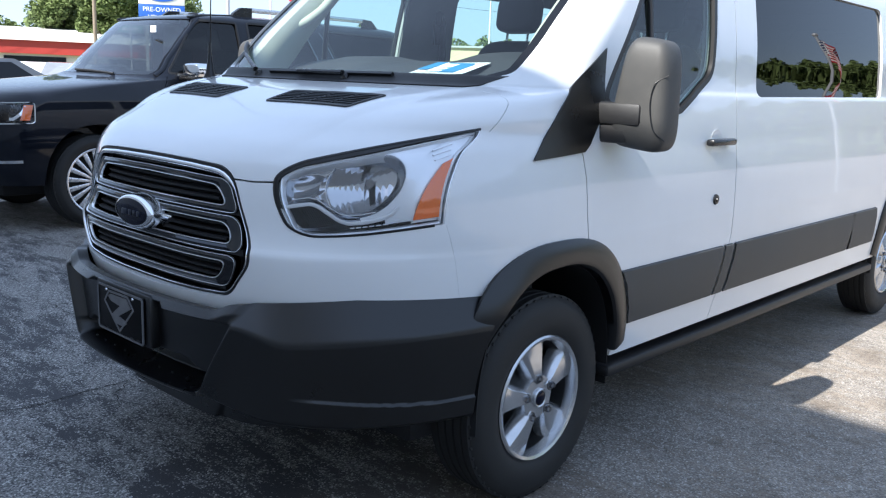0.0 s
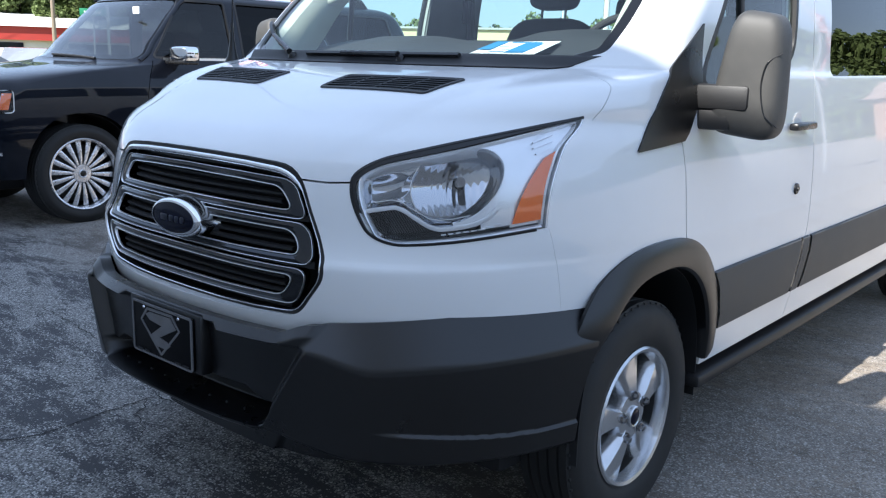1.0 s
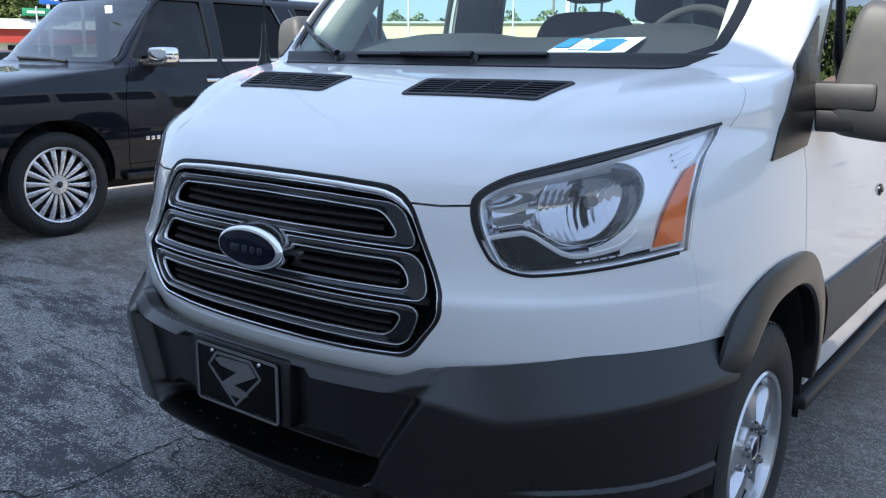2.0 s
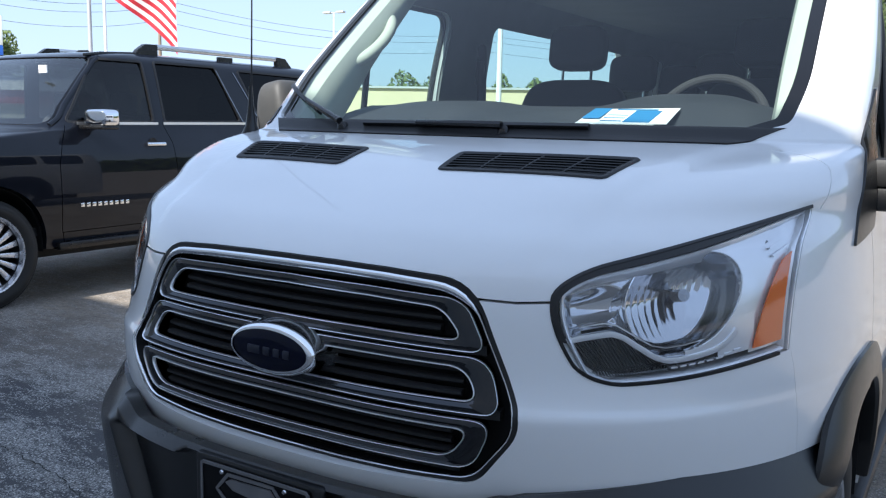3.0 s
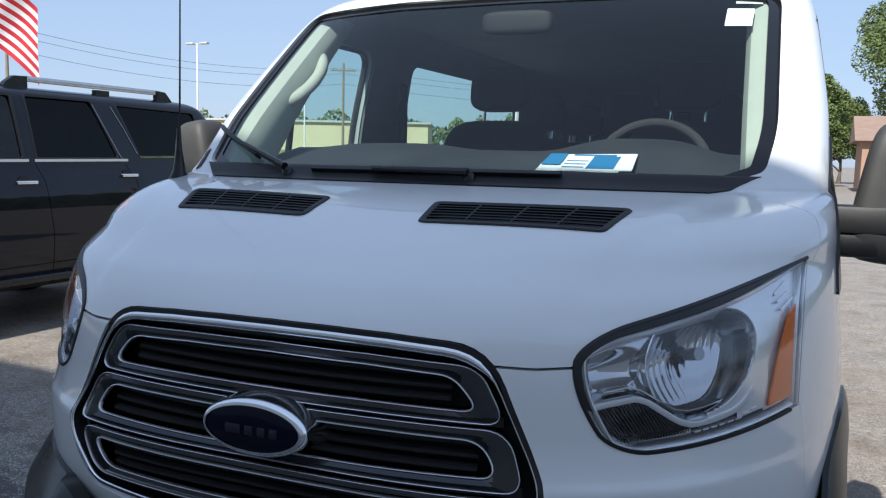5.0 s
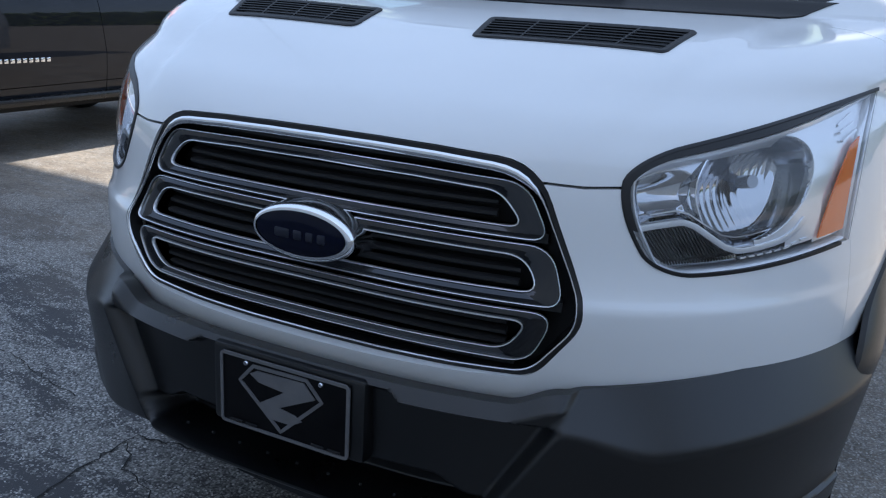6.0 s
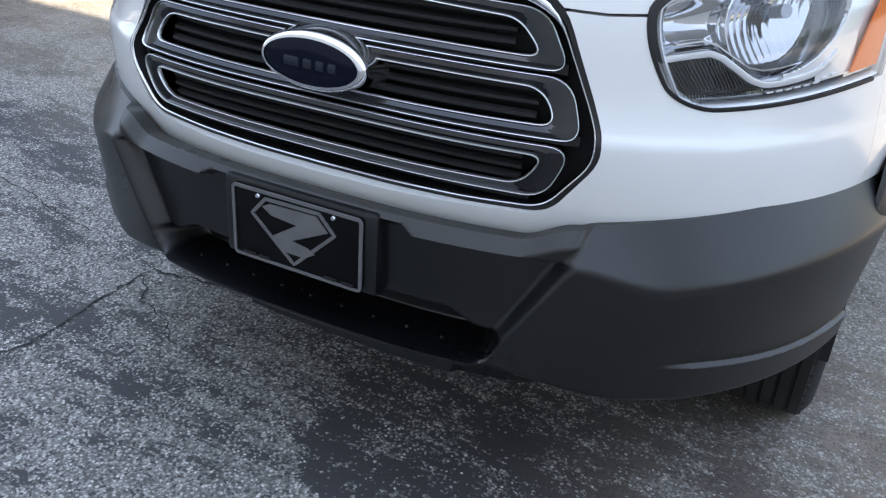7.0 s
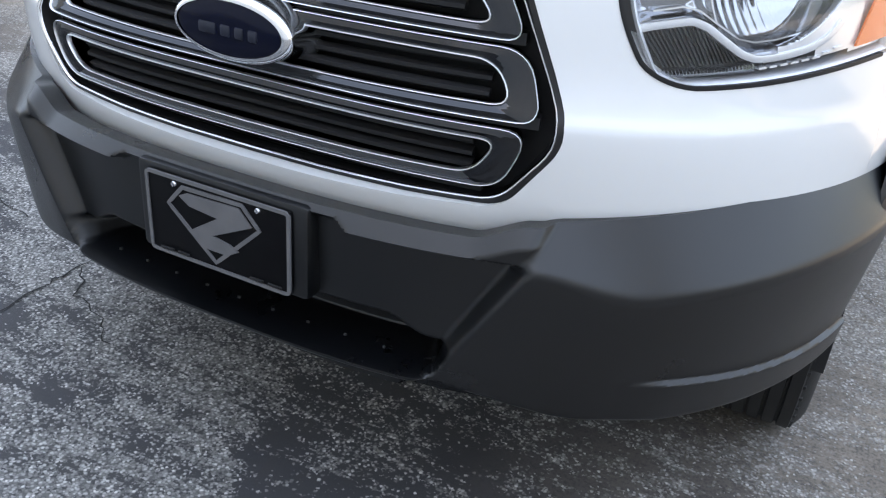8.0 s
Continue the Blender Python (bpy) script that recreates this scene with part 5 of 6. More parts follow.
def seat(x, y, z=0.55, name="front_seat", wide=0.52):
    root = new(name)
    root.parent = van
    root["label"] = "charcoal cloth seat"
    part("cushion", soft_box(wide, 0.52, 0.18, m=pose(0, -0.22, 0.42)), CLOTH, root)
    part("backrest", soft_box(wide, 0.17, 0.68, m=pose(0, 0.10, 0.74, -12)), CLOTH, root)
    part("headrest", soft_box(0.27, 0.11, 0.20, m=pose(0, 0.17, 1.22, -8)), CLOTH, root)
    for dx in (-0.07, 0.07):
        part("headrest_post", tube([(dx, 0.15, 1.02), (dx, 0.165, 1.16)], 0.007, 8), CHROME, root)
    part("seat_base", boxes(((-0.2, -0.42, 0.02), (0.2, 0.05, 0.36)), bevel=0.02), DARK, root)
    root.matrix_basis = pose(x, y, z)
    return root


s0 = seat(-0.42, 2.36)
copy_thing(s0, pose(0.42, 2.36, 0.55))
s1 = seat(-0.55, 3.45, 0.50, "bench_seat", 0.46)
for x, y in ((-0.05, 3.45), (0.42, 3.45), (-0.55, 4.35), (-0.05, 4.35), (0.42, 4.35), (-0.5, 5.3), (0, 5.3), (0.5, 5.3)):
    copy_thing(s1, pose(x, y, 0.50))
part("cabin_floor", boxes(((-0.9, 1.05, 0.53), (0.9, 5.8, 0.56))), DARK, van)
# belt loop on the passenger pillar, inner mirror, screen stickers
part("belt_guide", tube([(-0.80, 2.28, 1.60), (-0.78, 2.26, 1.70), (-0.80, 2.30, 1.76), (-0.83, 2.36, 1.70), (-0.83, 2.36, 1.35)], 0.022, 8), SEAL, van)
part("inner_mirror", soft_box(0.24, 0.05, 0.075, m=pose(0.0, 1.50, 1.90)), DARK, van)
for a in (((0.66, 0.735), (1.862, 1.922)), ((0.68, 0.755), (1.940, 1.956))):
    (x0, x1), (z0, z1) = a
    bm = grid([[on_front(x, z, -0.018)[0] for x in (x0, (x0 + x1) / 2, x1)] for z in (z0, (z0 + z1) / 2, z1)])
    part("sticker", thick(bm, 0.001), PAPER, van, "white paper sticker inside the windshield")

# papers on the dashboard
sheetA = thing("brochure", "white brochure with blue print lying on the dashboard", "brochure", at=(0.345, 1.17, 1.45))
part("page", boxes(((-0.16, -0.10, 0.0), (0.14, 0.09, 0.002))), PAPER, sheetA)
part("page", boxes(((-0.08, -0.10, 0.003), (0.18, 0.09, 0.005)), m=pose(0, 0, 0, 0, 0, 4)), PAPER, sheetA)
for lo, hi in (((-0.155, -0.04, 0.0055), (-0.085, 0.085, 0.0065)), ((0.02, -0.08, 0.0055), (0.12, 0.06, 0.0065)), ((-0.06, 0.066, 0.0055), (0.10, 0.080, 0.0064))):
    part("print_block", boxes((lo, hi)), PAPERBLUE, sheetA)
for k in range(3):
    part("text_bar", boxes(((-0.07, -0.07 + 0.035 * k, 0.0055), (0.01, -0.062 + 0.035 * k, 0.0062))), PAPERBLUE, sheetA)
sheetA.matrix_basis = pose(0.325, 1.17, 1.450, 14, 0, 3) @ Matrix.Diagonal((0.76, 1, 1, 1))

# ---- black sport utility vehicle beside the van ----
SUV_X = -5.745
# height: middle of the front, half width, corner depth, roundness (two), tail
SUV_ROWS = ((0.40, 1.26, 0.955, 0.45, 3.0, 2.3, 6.42), (0.55, 1.20, 0.985, 0.48, 3.0, 2.3, 6.46), (0.80, 1.19, 1.000, 0.50, 3.0, 2.3, 6.47),
            (1.00, 1.21, 0.996, 0.50, 3.0, 2.3, 6.44), (1.10, 1.25, 0.988, 0.52, 3.0, 2.3, 6.42), (1.16, 1.34, 0.978, 0.56, 3.0, 2.3, 6.40),
            (1.20, 1.52, 0.968, 0.58, 3.0, 2.3, 6.40), (1.24, 1.82, 0.958, 0.56, 3.0, 2.3, 6.39))
SUV_ROWS += ((1.28, 2.20, 0.946, 0.50, 2.9, 2.3, 6.38), (1.315, 2.46, 0.938, 0.52, 2.8, 2.2, 6.37), (1.50, 2.69, 0.905, 0.50, 2.8, 2.2, 6.30),
             (1.75, 2.98, 0.855, 0.44, 2.8, 2.2, 6.18), (1.84, 3.10, 0.830, 0.40, 2.9, 2.2, 6.10), (1.885, 3.22, 0.790, 0.34, 3.1, 2.2, 6.02),
             (1.915, 3.45, 0.710, 0.36, 3.0, 2.2, 5.90), (1.930, 3.80, 0.560, 0.36, 2.8, 2.2, 5.70))


def taller(z):
    return z + max(0.0, z - 1.4) * 0.06


SUV_ROWS = tuple((taller(r[0]),) + r[1:] for r in SUV_ROWS)


def suv_shape(z):
    return spline(SUV_ROWS, z)


def suv_side(y, z, out=0.0):
    """A point of the flank that faces the van."""
    y0, w, d, a, b, tail = suv_shape(z)
    x = w if y >= y0 + d else w * max(0.0, 1 - max(0.0, 1 - (y - y0) / d) ** b) ** (1 / a)
    return Vector((SUV_X + x + out, y, z))


def suv_front(x, z, out=0.0):
    y0, w, d, a, b, tail = suv_shape(z)
    return Vector((SUV_X + x, y0 + d * (1 - (1 - min(abs(x) / w, 0.999) ** a) ** (1 / b)) - out, z))


def suv_skin(levels, inset=0.0, wall=None):
    rows = []
    for z in levels:
        y0, w, d, a, b, tail = suv_shape(z)
        w, y0, tail = w - inset, y0 + inset, tail - inset
        if wall and y0 < wall:
            y0, d = wall, 0.3
        th = np.linspace(0, math.pi / 2, 300)
        xs, ys = w * np.sin(th) ** (2 / a), y0 + d * (1 - np.cos(th) ** (2 / b))
        s = np.concatenate([[0], np.cumsum(np.hypot(np.diff(xs), np.diff(ys)))])
        half = [(float(np.interp(q, s, xs)), float(np.interp(q, s, ys))) for q in np.linspace(0, s[-1], 26)]
        r = 0.16
        half += [(w, y0 + d + (tail - r - y0 - d) * k / 10) for k in range(1, 11)]
        half += [(w - r + r * math.cos(k * math.pi / 10), tail - r + r * math.sin(k * math.pi / 10)) for k in range(1, 6)]
        half += [((w - r) * k / 3, tail) for k in (2, 1)]
        loop = half + [(0, tail)] + [(-x, y) for x, y in half[:0:-1]]
        rows.append([(SUV_X + x, y, z) for x, y in loop])
    bm = grid(rows, closed=True)
    vs, n = list(bm.verts), len(rows[0])
    bm.faces.new(vs[:n])
    bm.faces.new(vs[-n:])
    bmesh.ops.recalc_face_normals(bm, faces=bm.faces)
    return bm


SUV_WINDOWS = [[(2.92, 1.365, 0.02), (3.74, 1.372, 0.03), (3.70, 1.845, 0.03), (3.28, 1.845, 0.05)],
               [(3.86, 1.375, 0.03), (4.76, 1.385, 0.03), (4.52, 1.850, 0.03), (3.83, 1.850, 0.03)],
               [(5.02, 1.400, 0.04), (5.98, 1.410, 0.06), (5.86, 1.82, 0.06), (4.80, 1.835, 0.03)]]
SUV_SCREEN = [(-0.855, 1.335, 0.06), (0.855, 1.335, 0.06), (0.735, 1.855, 0.06), (-0.735, 1.855, 0.06)]
SUV_WINDOWS = [[(y, taller(z), r) for y, z, r in w] for w in SUV_WINDOWS]
SUV_SCREEN = [(x, taller(z), r) for x, z, r in SUV_SCREEN]
SUV_FRONT, SUV_REAR, SUV_HUB = 2.20, 5.22, 0.405


def suv_body():
    lv = levels_between(0.40, 1.08, 0.04) + levels_between(1.10, 1.33, 0.012) + levels_between(1.36, 1.855, 0.035) + levels_between(1.87, taller(1.93), 0.01)
    cuts = [suv_skin(levels_between(0.50, 1.30, 0.1) + levels_between(1.33, 1.93, 0.05), 0.045, 2.40)]
    for y in (SUV_FRONT, SUV_REAR):
        arch = ring(y, SUV_HUB, 0.475, 0.505, 2.2, 0, 180, 26) + [(y - 0.475, 0.2), (y + 0.475, 0.2)]
        for s in (1, -1):
            cuts.append(prism(arch, along_x, SUV_X + s * 0.55, SUV_X + s * 1.2))
    for w in SUV_WINDOWS:
        cuts.append(prism(rounded(w), along_x, SUV_X - 1.2, SUV_X + 1.2))
    cuts.append(prism(rounded([(SUV_X + a, b, r) for a, b, r in SUV_SCREEN]), along_y, 2.0, 3.62))
    x0, x1 = SUV_X + 0.90, SUV_X + 1.1
    for line in ([(2.90, 1.335), (2.84, 1.20), (2.80, 1.05), (2.80, 0.55), (2.83, 0.42)], [(3.83, 1.36), (3.90, 1.2), (3.955, 0.75), (3.955, 0.42)],
                 [(4.80, 1.36), (4.92, 1.20), (4.95, 1.0), (4.80, 0.90)], [(2.80, 0.52), (3.4, 0.525), (4.7, 0.54)]):
        cuts.append(slot(line, along_x, x0, x1, 0.006))
    # lamp recess
    cuts.append(prism(rounded([(1.10, 0.905, 0.03), (1.655, 0.925, 0.03), (1.665, 1.095, 0.03), (1.10, 1.075, 0.03)]), along_x, SUV_X + 0.62, SUV_X + 1.1))
    return carve(suv_skin(lv), cuts)


def suv_piece(c, n):
    x = c.x - SUV_X
    if x > 0.86 and c.z < 1.87 and c.z > 0.42:
        if spline(((0.42, 2.83), (0.55, 2.80), (1.05, 2.80), (1.2, 2.84), (1.335, 2.90), (1.9, 3.30)), c.z)[0] < c.y < spline(((0.42, 3.955), (0.75, 3.955), (1.2, 3.90), (1.36, 3.80), (1.9, 3.77)), c.z)[0]:
            return "front_door"
        if spline(((0.42, 3.955), (0.75, 3.955), (1.2, 3.90), (1.36, 3.80), (1.9, 3.77)), c.z)[0] < c.y < spline(((0.4, 4.7), (0.9, 4.80), (1.0, 4.95), (1.2, 4.92), (1.36, 4.80), (1.9, 4.6)), c.z)[0]:
            return "rear_door"
    if c.z > 1.15 and c.y < 2.35 and n.z > 0.4:
        return "hood"
    return "body"


suv = thing("sport_utility_vehicle", "glossy black full-size sport utility vehicle with chrome trim", "car")
for key, piece in split(suv_body(), suv_piece).items():
    part(key, piece, BLACKPAINT, suv, smooth=30.0)
SUVDARK = glass("dark_privacy_glass", (0.02, 0.024, 0.028), face=0.04, gloss=0.5)
SUVGLASS = glass("smoked_glass", (0.14, 0.15, 0.15))
for k, w in enumerate(SUV_WINDOWS):
    ys, zs = [p[0] for p in w], [p[1] for p in w]
    for s in (1, -1):
        r = []
        for z in np.linspace(min(zs) - 0.02, max(zs) + 0.02, 7):
            f = (z - zs[0]) / (zs[3] - zs[0])
            row = [suv_side(y, z, -0.012) for y in np.linspace(ys[0] + (ys[3] - ys[0]) * f - 0.02, ys[1] + (ys[2] - ys[1]) * f + 0.02, 9)]
            r.append([Vector((SUV_X + s * (p.x - SUV_X), p.y, p.z)) for p in row])
        part("side_window", grid(r), SUVGLASS if k == 0 else SUVDARK, suv, "dark tinted window glass")
    path = [(suv_side(p[0], p[1], 0.0), Vector((1, 0, 0.15))) for p in resample(rounded(w), 0.04)]
    part("window_seal", sweep(path, [(-0.012, -0.012), (-0.012, 0.003), (0.008, 0.003), (0.008, -0.012)]), SEAL, suv)
r = []
for z in np.linspace(1.325, 1.893, 12):
    wd = 0.868 - (z - 1.325) * 0.22
    r.append([suv_front(wd * t, z, -0.012) for t in np.linspace(-1, 1, 17)])
for s in (1, -1):
    part("windshield_pillar", tube([suv_front(s * (0.872 - (z - 1.325) * 0.22), z, -0.028) for z in np.linspace(1.33, 1.885, 12)], 0.026, 10), BLACKPAINT, suv)
o = part("windshield", grid(r), glass("reflecting_screen_glass", (0.72, 0.82, 0.78), face=0.15), suv, "clear windshield")
o.visible_shadow = False
part("windshield_border", sweep([(suv_front(p[0], p[1], -0.008), Vector((0, -0.8, 0.6))) for p in resample(rounded(SUV_SCREEN), 0.04)], [(-0.010, -0.004), (-0.010, 0.0), (0.010, 0.0), (0.010, -0.004)]), FRIT, suv)
part("cabin_shell", boxes(((SUV_X - 0.80, 2.62, 0.5), (SUV_X + 0.80, 2.95, 1.33)), bevel=0.06), DASH, suv)
part("cabin_floor", boxes(((SUV_X - 0.88, 2.45, 0.50), (SUV_X + 0.88, 6.2, 0.56))), DARK, suv)
for x, y in ((-0.42, 3.75), (0.42, 3.75), (-0.42, 4.75), (0.42, 4.75)):
    part("seat", merge(soft_box(0.54, 0.18, 0.75, m=pose(SUV_X + x, y, 1.05, -10)), soft_box(0.28, 0.11, 0.18, m=pose(SUV_X + x, y + 0.09, 1.53)), soft_box(0.54, 0.5, 0.2, m=pose(SUV_X + x, y - 0.28, 0.72))), CLOTH, suv)
part("sticker", boxes(((SUV_X + 0.56, 2.94, 1.74), (SUV_X + 0.66, 2.95, 1.80)), m=None), PAPER, suv)
# chrome along the belt line
for y0, y1 in ((3.00, 3.78), (3.84, 4.86)):
    part("belt_trim", sweep([(suv_side(y, 1.352 + (y - 3) * 0.008, 0.002), Vector((1, 0, 0))) for y in np.linspace(y0, y1, 8)], [(-0.010, -0.004), (-0.010, 0.004), (0.012, 0.004), (0.012, -0.004)], False), SATIN, suv, "chrome belt line trim")
part("pillar_trim", sweep([(suv_side(y, z, 0.003), Vector((1, 0, 0))) for y, z in ((4.53, 1.85), (4.66, 1.60), (4.79, 1.37))], [(-0.005, -0.004), (-0.005, 0.003), (0.005, 0.003), (0.005, -0.004)], False), DARKCHROME, suv)
part("pillar_trim", sweep([(suv_side(y, z, 0.003), Vector((1, 0, 0))) for y, z in ((4.74, 1.84), (4.86, 1.65), (4.99, 1.42))], [(-0.005, -0.004), (-0.005, 0.003), (0.005, 0.003), (0.005, -0.004)], False), DARKCHROME, suv)
part("pillar_trim", sweep([(suv_side(y, z, 0.003), Vector((1, 0, 0))) for y, z in ((5.02, 1.395), (5.3, 1.40), (5.98, 1.405))], [(-0.008, -0.004), (-0.008, 0.003), (0.008, 0.003), (0.008, -0.004)], False), CHROME, suv)
for y, z in ((3.71, 1.190), (4.83, 1.235)):
    p = suv_side(y, z)
    h = part("door_handle", boxes(((p.x - 0.002, y - 0.10, z - 0.018), (p.x + 0.034, y + 0.10, z + 0.014)), bevel=0.012), CHROME, suv, "chrome door handle")
    bm = lathe([(0.0, -0.002), (0.035, 0.0), (0.05, 0.004)], 22)
    bmesh.ops.transform(bm, matrix=pose(p.x - 0.003, y - 0.02, z), verts=bm.verts)
    part("handle_cup", bm, DARK, h)
# plain bars in place of the model lettering
for k in range(9):
    y = 2.975 + 0.052 * k
    p = suv_side(y, 0.72)
    part("lettering_bar", boxes(((p.x - 0.002, y - 0.017, 0.706), (p.x + 0.004, y + 0.017, 0.738)), bevel=0.002), CHROME, suv)
# mirror with chrome cap
m = part("side_mirror", soft_box(0.27, 0.17, 0.14, 0.45, pose(-4.63, 3.09, 1.402)), CHROME, suv, "chrome capped side mirror")
part("mirror_foot", boxes(((-4.80, 3.00, 1.312), (-4.52, 3.17, 1.342)), bevel=0.012), GLOSSBLACK, m)
part("mirror_glass", boxes(((-4.75, 3.165, 1.345), (-4.53, 3.178, 1.465)), bevel=0.01), GLOSSBLACK, m)
# roof rails
for s in (1, -1):
    x = SUV_X + s * 0.70
    rail = part("roof_rail", boxes(((x - 0.018, 3.96, 1.995), (x + 0.018, 5.50, 2.042)), bevel=0.008), ALLOY, suv, "silver roof rail with black ends")
    for o in ([(3.70, 1.90, 0.01), (3.76, 1.98, 0.03), (3.84, 2.034, 0.02), (3.97, 2.038, 0.004), (3.97, 1.90, 0.004)], [(4.70, 1.90, 0.004), (4.70, 1.986, 0.004), (4.86, 1.986, 0.004), (4.86, 1.90, 0.004)],
              [(5.48, 1.88, 0.004), (5.48, 2.038, 0.004), (5.60, 2.03, 0.04), (5.76, 1.88, 0.02)]):
        part("rail_foot", prism(rounded(o, 5), lambda a, b, d: (d, a, b), x - 0.024, x + 0.024), GLOSSBLACK, rail)
    part("rail_strip", tube([(x, 3.25, 1.90), (x, 3.4, 1.925), (x, 3.74, 1.945)], 0.014, 8), GLOSSBLACK, rail)
# sill step
part("side_step", boxes(((SUV_X + 0.86, 2.75, 0.385), (SUV_X + 1.02, 4.70, 0.45)), bevel=0.02), GLOSSBLACK, suv, "black side step")
for a in (SUV_FRONT, SUV_REAR):
    part("arch_lining", thick(grid([[(SUV_X + x, y, z) for y, z in ring(a, SUV_HUB, 0.468, 0.498, 2.2, -2, 182, 36)] for x in (0.5, 0.93)]), 0.004), DARK, suv)
part("underbody", boxes(((SUV_X - 0.8, 1.5, 0.28), (SUV_X + 0.62, 6.3, 0.42)), bevel=0.02), DARK, suv)
# lamp: dark bowl, chrome strip, amber end, clear lens
lamp = part("headlight", boxes(((SUV_X + 0.60, 1.24, 0.92), (SUV_X + 0.93, 1.60, 1.08)), bevel=0.03), GLOSSBLACK, suv, "headlight with amber corner")
part("amber_corner", thick(grid([[suv_side(y + (z - 1) * 0.3, z, -0.012) for y in np.linspace(1.565, 1.635, 5)] for z in np.linspace(0.945, 1.07, 5)]), 0.004), AMBER, lamp)
part("chrome_strip", sweep([(suv_side(y, z, -0.01), Vector((1, -0.4, 0))) for y, z in ((1.36, 1.00), (1.42, 0.96), (1.50, 0.955), (1.56, 1.0), (1.60, 1.06))], [(-0.012, -0.01), (-0.012, 0.002), (0.012, 0.002), (0.012, -0.01)], False), CHROME, lamp)
bm = bmesh.new()
bmesh.ops.create_uvsphere(bm, u_segments=24, v_segments=14, radius=0.045, matrix=Matrix.Translation(suv_side(1.44, 1.01, -0.05)))
part("projector", bm, CHROME, lamp)
o = part("lens", grid([[suv_side(y, z, -0.003) for y in np.linspace(1.26, 1.66, 14)] for z in np.linspace(0.91, 1.09, 6)]), LENS, lamp, "clear lens")
o.visible_shadow = False
part("lamp_rim", sweep([(suv_side(p[0], p[1], 0.0), Vector((1, -0.5, 0))) for p in resample(rounded([(1.30, 0.912, 0.02), (1.655, 0.925, 0.03), (1.665, 1.095, 0.03), (1.30, 1.08, 0.02)]), 0.03)], [(-0.004, -0.01), (-0.004, 0.003), (0.004, 0.003), (0.004, -0.01)]), CHROME, lamp)
part("grille", boxes(((SUV_X - 0.60, 1.17, 0.70), (SUV_X + 0.60, 1.23, 1.08)), bevel=0.03), DARKCHROME, suv)
part("fog_trim", sweep([(suv_side(y, 0.60 + (y - 1.3) * 0.03, 0.004), Vector((1, -0.6, 0))) for y in np.linspace(1.28, 1.55, 8)], [(-0.012, -0.01), (-0.012, 0.004), (0.012, 0.004), (0.012, -0.01)], False), CHROME, suv)
# wipers
part("wiper", tube([suv_front(x, 1.345 + 0.02 * t, 0.015) for x, t in ((0.55, 0.0), (0.35, 0.6), (0.10, 1.0), (-0.2, 1.2))], 0.011, 8), SEAL, suv)
part("antenna", tube([(SUV_X + 0.1, 3.6, 1.92), (SUV_X + 0.1, 3.64, 1.955), (SUV_X + 0.1, 3.72, 1.96)], 0.03, 8), SEAL, suv)


def suv_spoke():
    rows = []
    for r, w, x in ((0.078, 0.009, 0.088), (0.12, 0.013, 0.092), (0.20, 0.018, 0.090), (0.275, 0.023, 0.080), (0.290, 0.023, 0.075)):
        rows.append([(x - 0.012, -w, r), (x - 0.003, -w, r), (x, -w * 0.7, r), (x, w * 0.7, r), (x - 0.003, w, r), (x - 0.012, w, r)])
    bm = grid(rows)
    bmesh.ops.recalc_face_normals(bm, faces=bm.faces)
    return bm


w1 = wheel_parts("wheel", "bright multi-spoke alloy wheel with black tyre", suv, 0.408, 0.135, 0.290, 18, 0.092, suv_spoke, 0, metal=POLISHED)
w1.matrix_basis = pose(SUV_X + 0.845, SUV_FRONT, SUV_HUB, 4)
for x, y, rz in ((-0.845, SUV_FRONT, 180), (0.845, SUV_REAR, 0), (-0.845, SUV_REAR, 180)):
    copy_thing(w1, pose(SUV_X + x, y, SUV_HUB, 11, 0, rz))

# ---- ground, cracks, kerb grass ----
bm = bmesh.new()
bmesh.ops.create_grid(bm, x_segments=60, y_segments=60, size=900)
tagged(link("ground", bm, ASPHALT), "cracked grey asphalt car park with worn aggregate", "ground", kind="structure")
CRACK = material("crack_filling", (0.012, 0.012, 0.012), 0.9)


def crack(points, width, seed):
    rnd = random.Random(seed)
    pts = []
    for a, b in zip(points, points[1:]):
        a, b = Vector(a), Vector(b)
        k = max(2, int((b - a).length / 0.025))
        pts += [a.lerp(b, i / k) + Vector((rnd.uniform(-1, 1), rnd.uniform(-1, 1))) * 0.010 for i in range(k)]
    rows = []
    for i, p in enumerate(pts):
        t = (pts[min(i + 1, len(pts) - 1)] - pts[max(i - 1, 0)]).normalized()
        n = Vector((-t.y, t.x)) * width * rnd.uniform(0.3, 1.0) / 2
        rows.append([(p.x - n.x, p.y - n.y, 0.0035), (p.x + n.x, p.y + n.y, 0.0035)])
    return grid(rows)


for pts, w, sd in (([(-0.62, 0.60), (-0.98, 0.54), (-0.97, 0.28), (-0.945, 0.02), (-1.0, -0.07), (-1.3, -0.18), (-1.9, -0.22)], 0.010, 3), ([(-0.96, 0.50), (-0.86, 0.38), (-0.72, 0.33), (-0.6, 0.24)], 0.006, 4),
                   ([(-1.35, 0.62), (-1.9, 0.75), (-2.6, 0.8)], 0.006, 5)):
    tagged(link("crack", crack(pts, w, sd), CRACK, smooth=0), "dark crack in the asphalt", "crack", kind="structure")

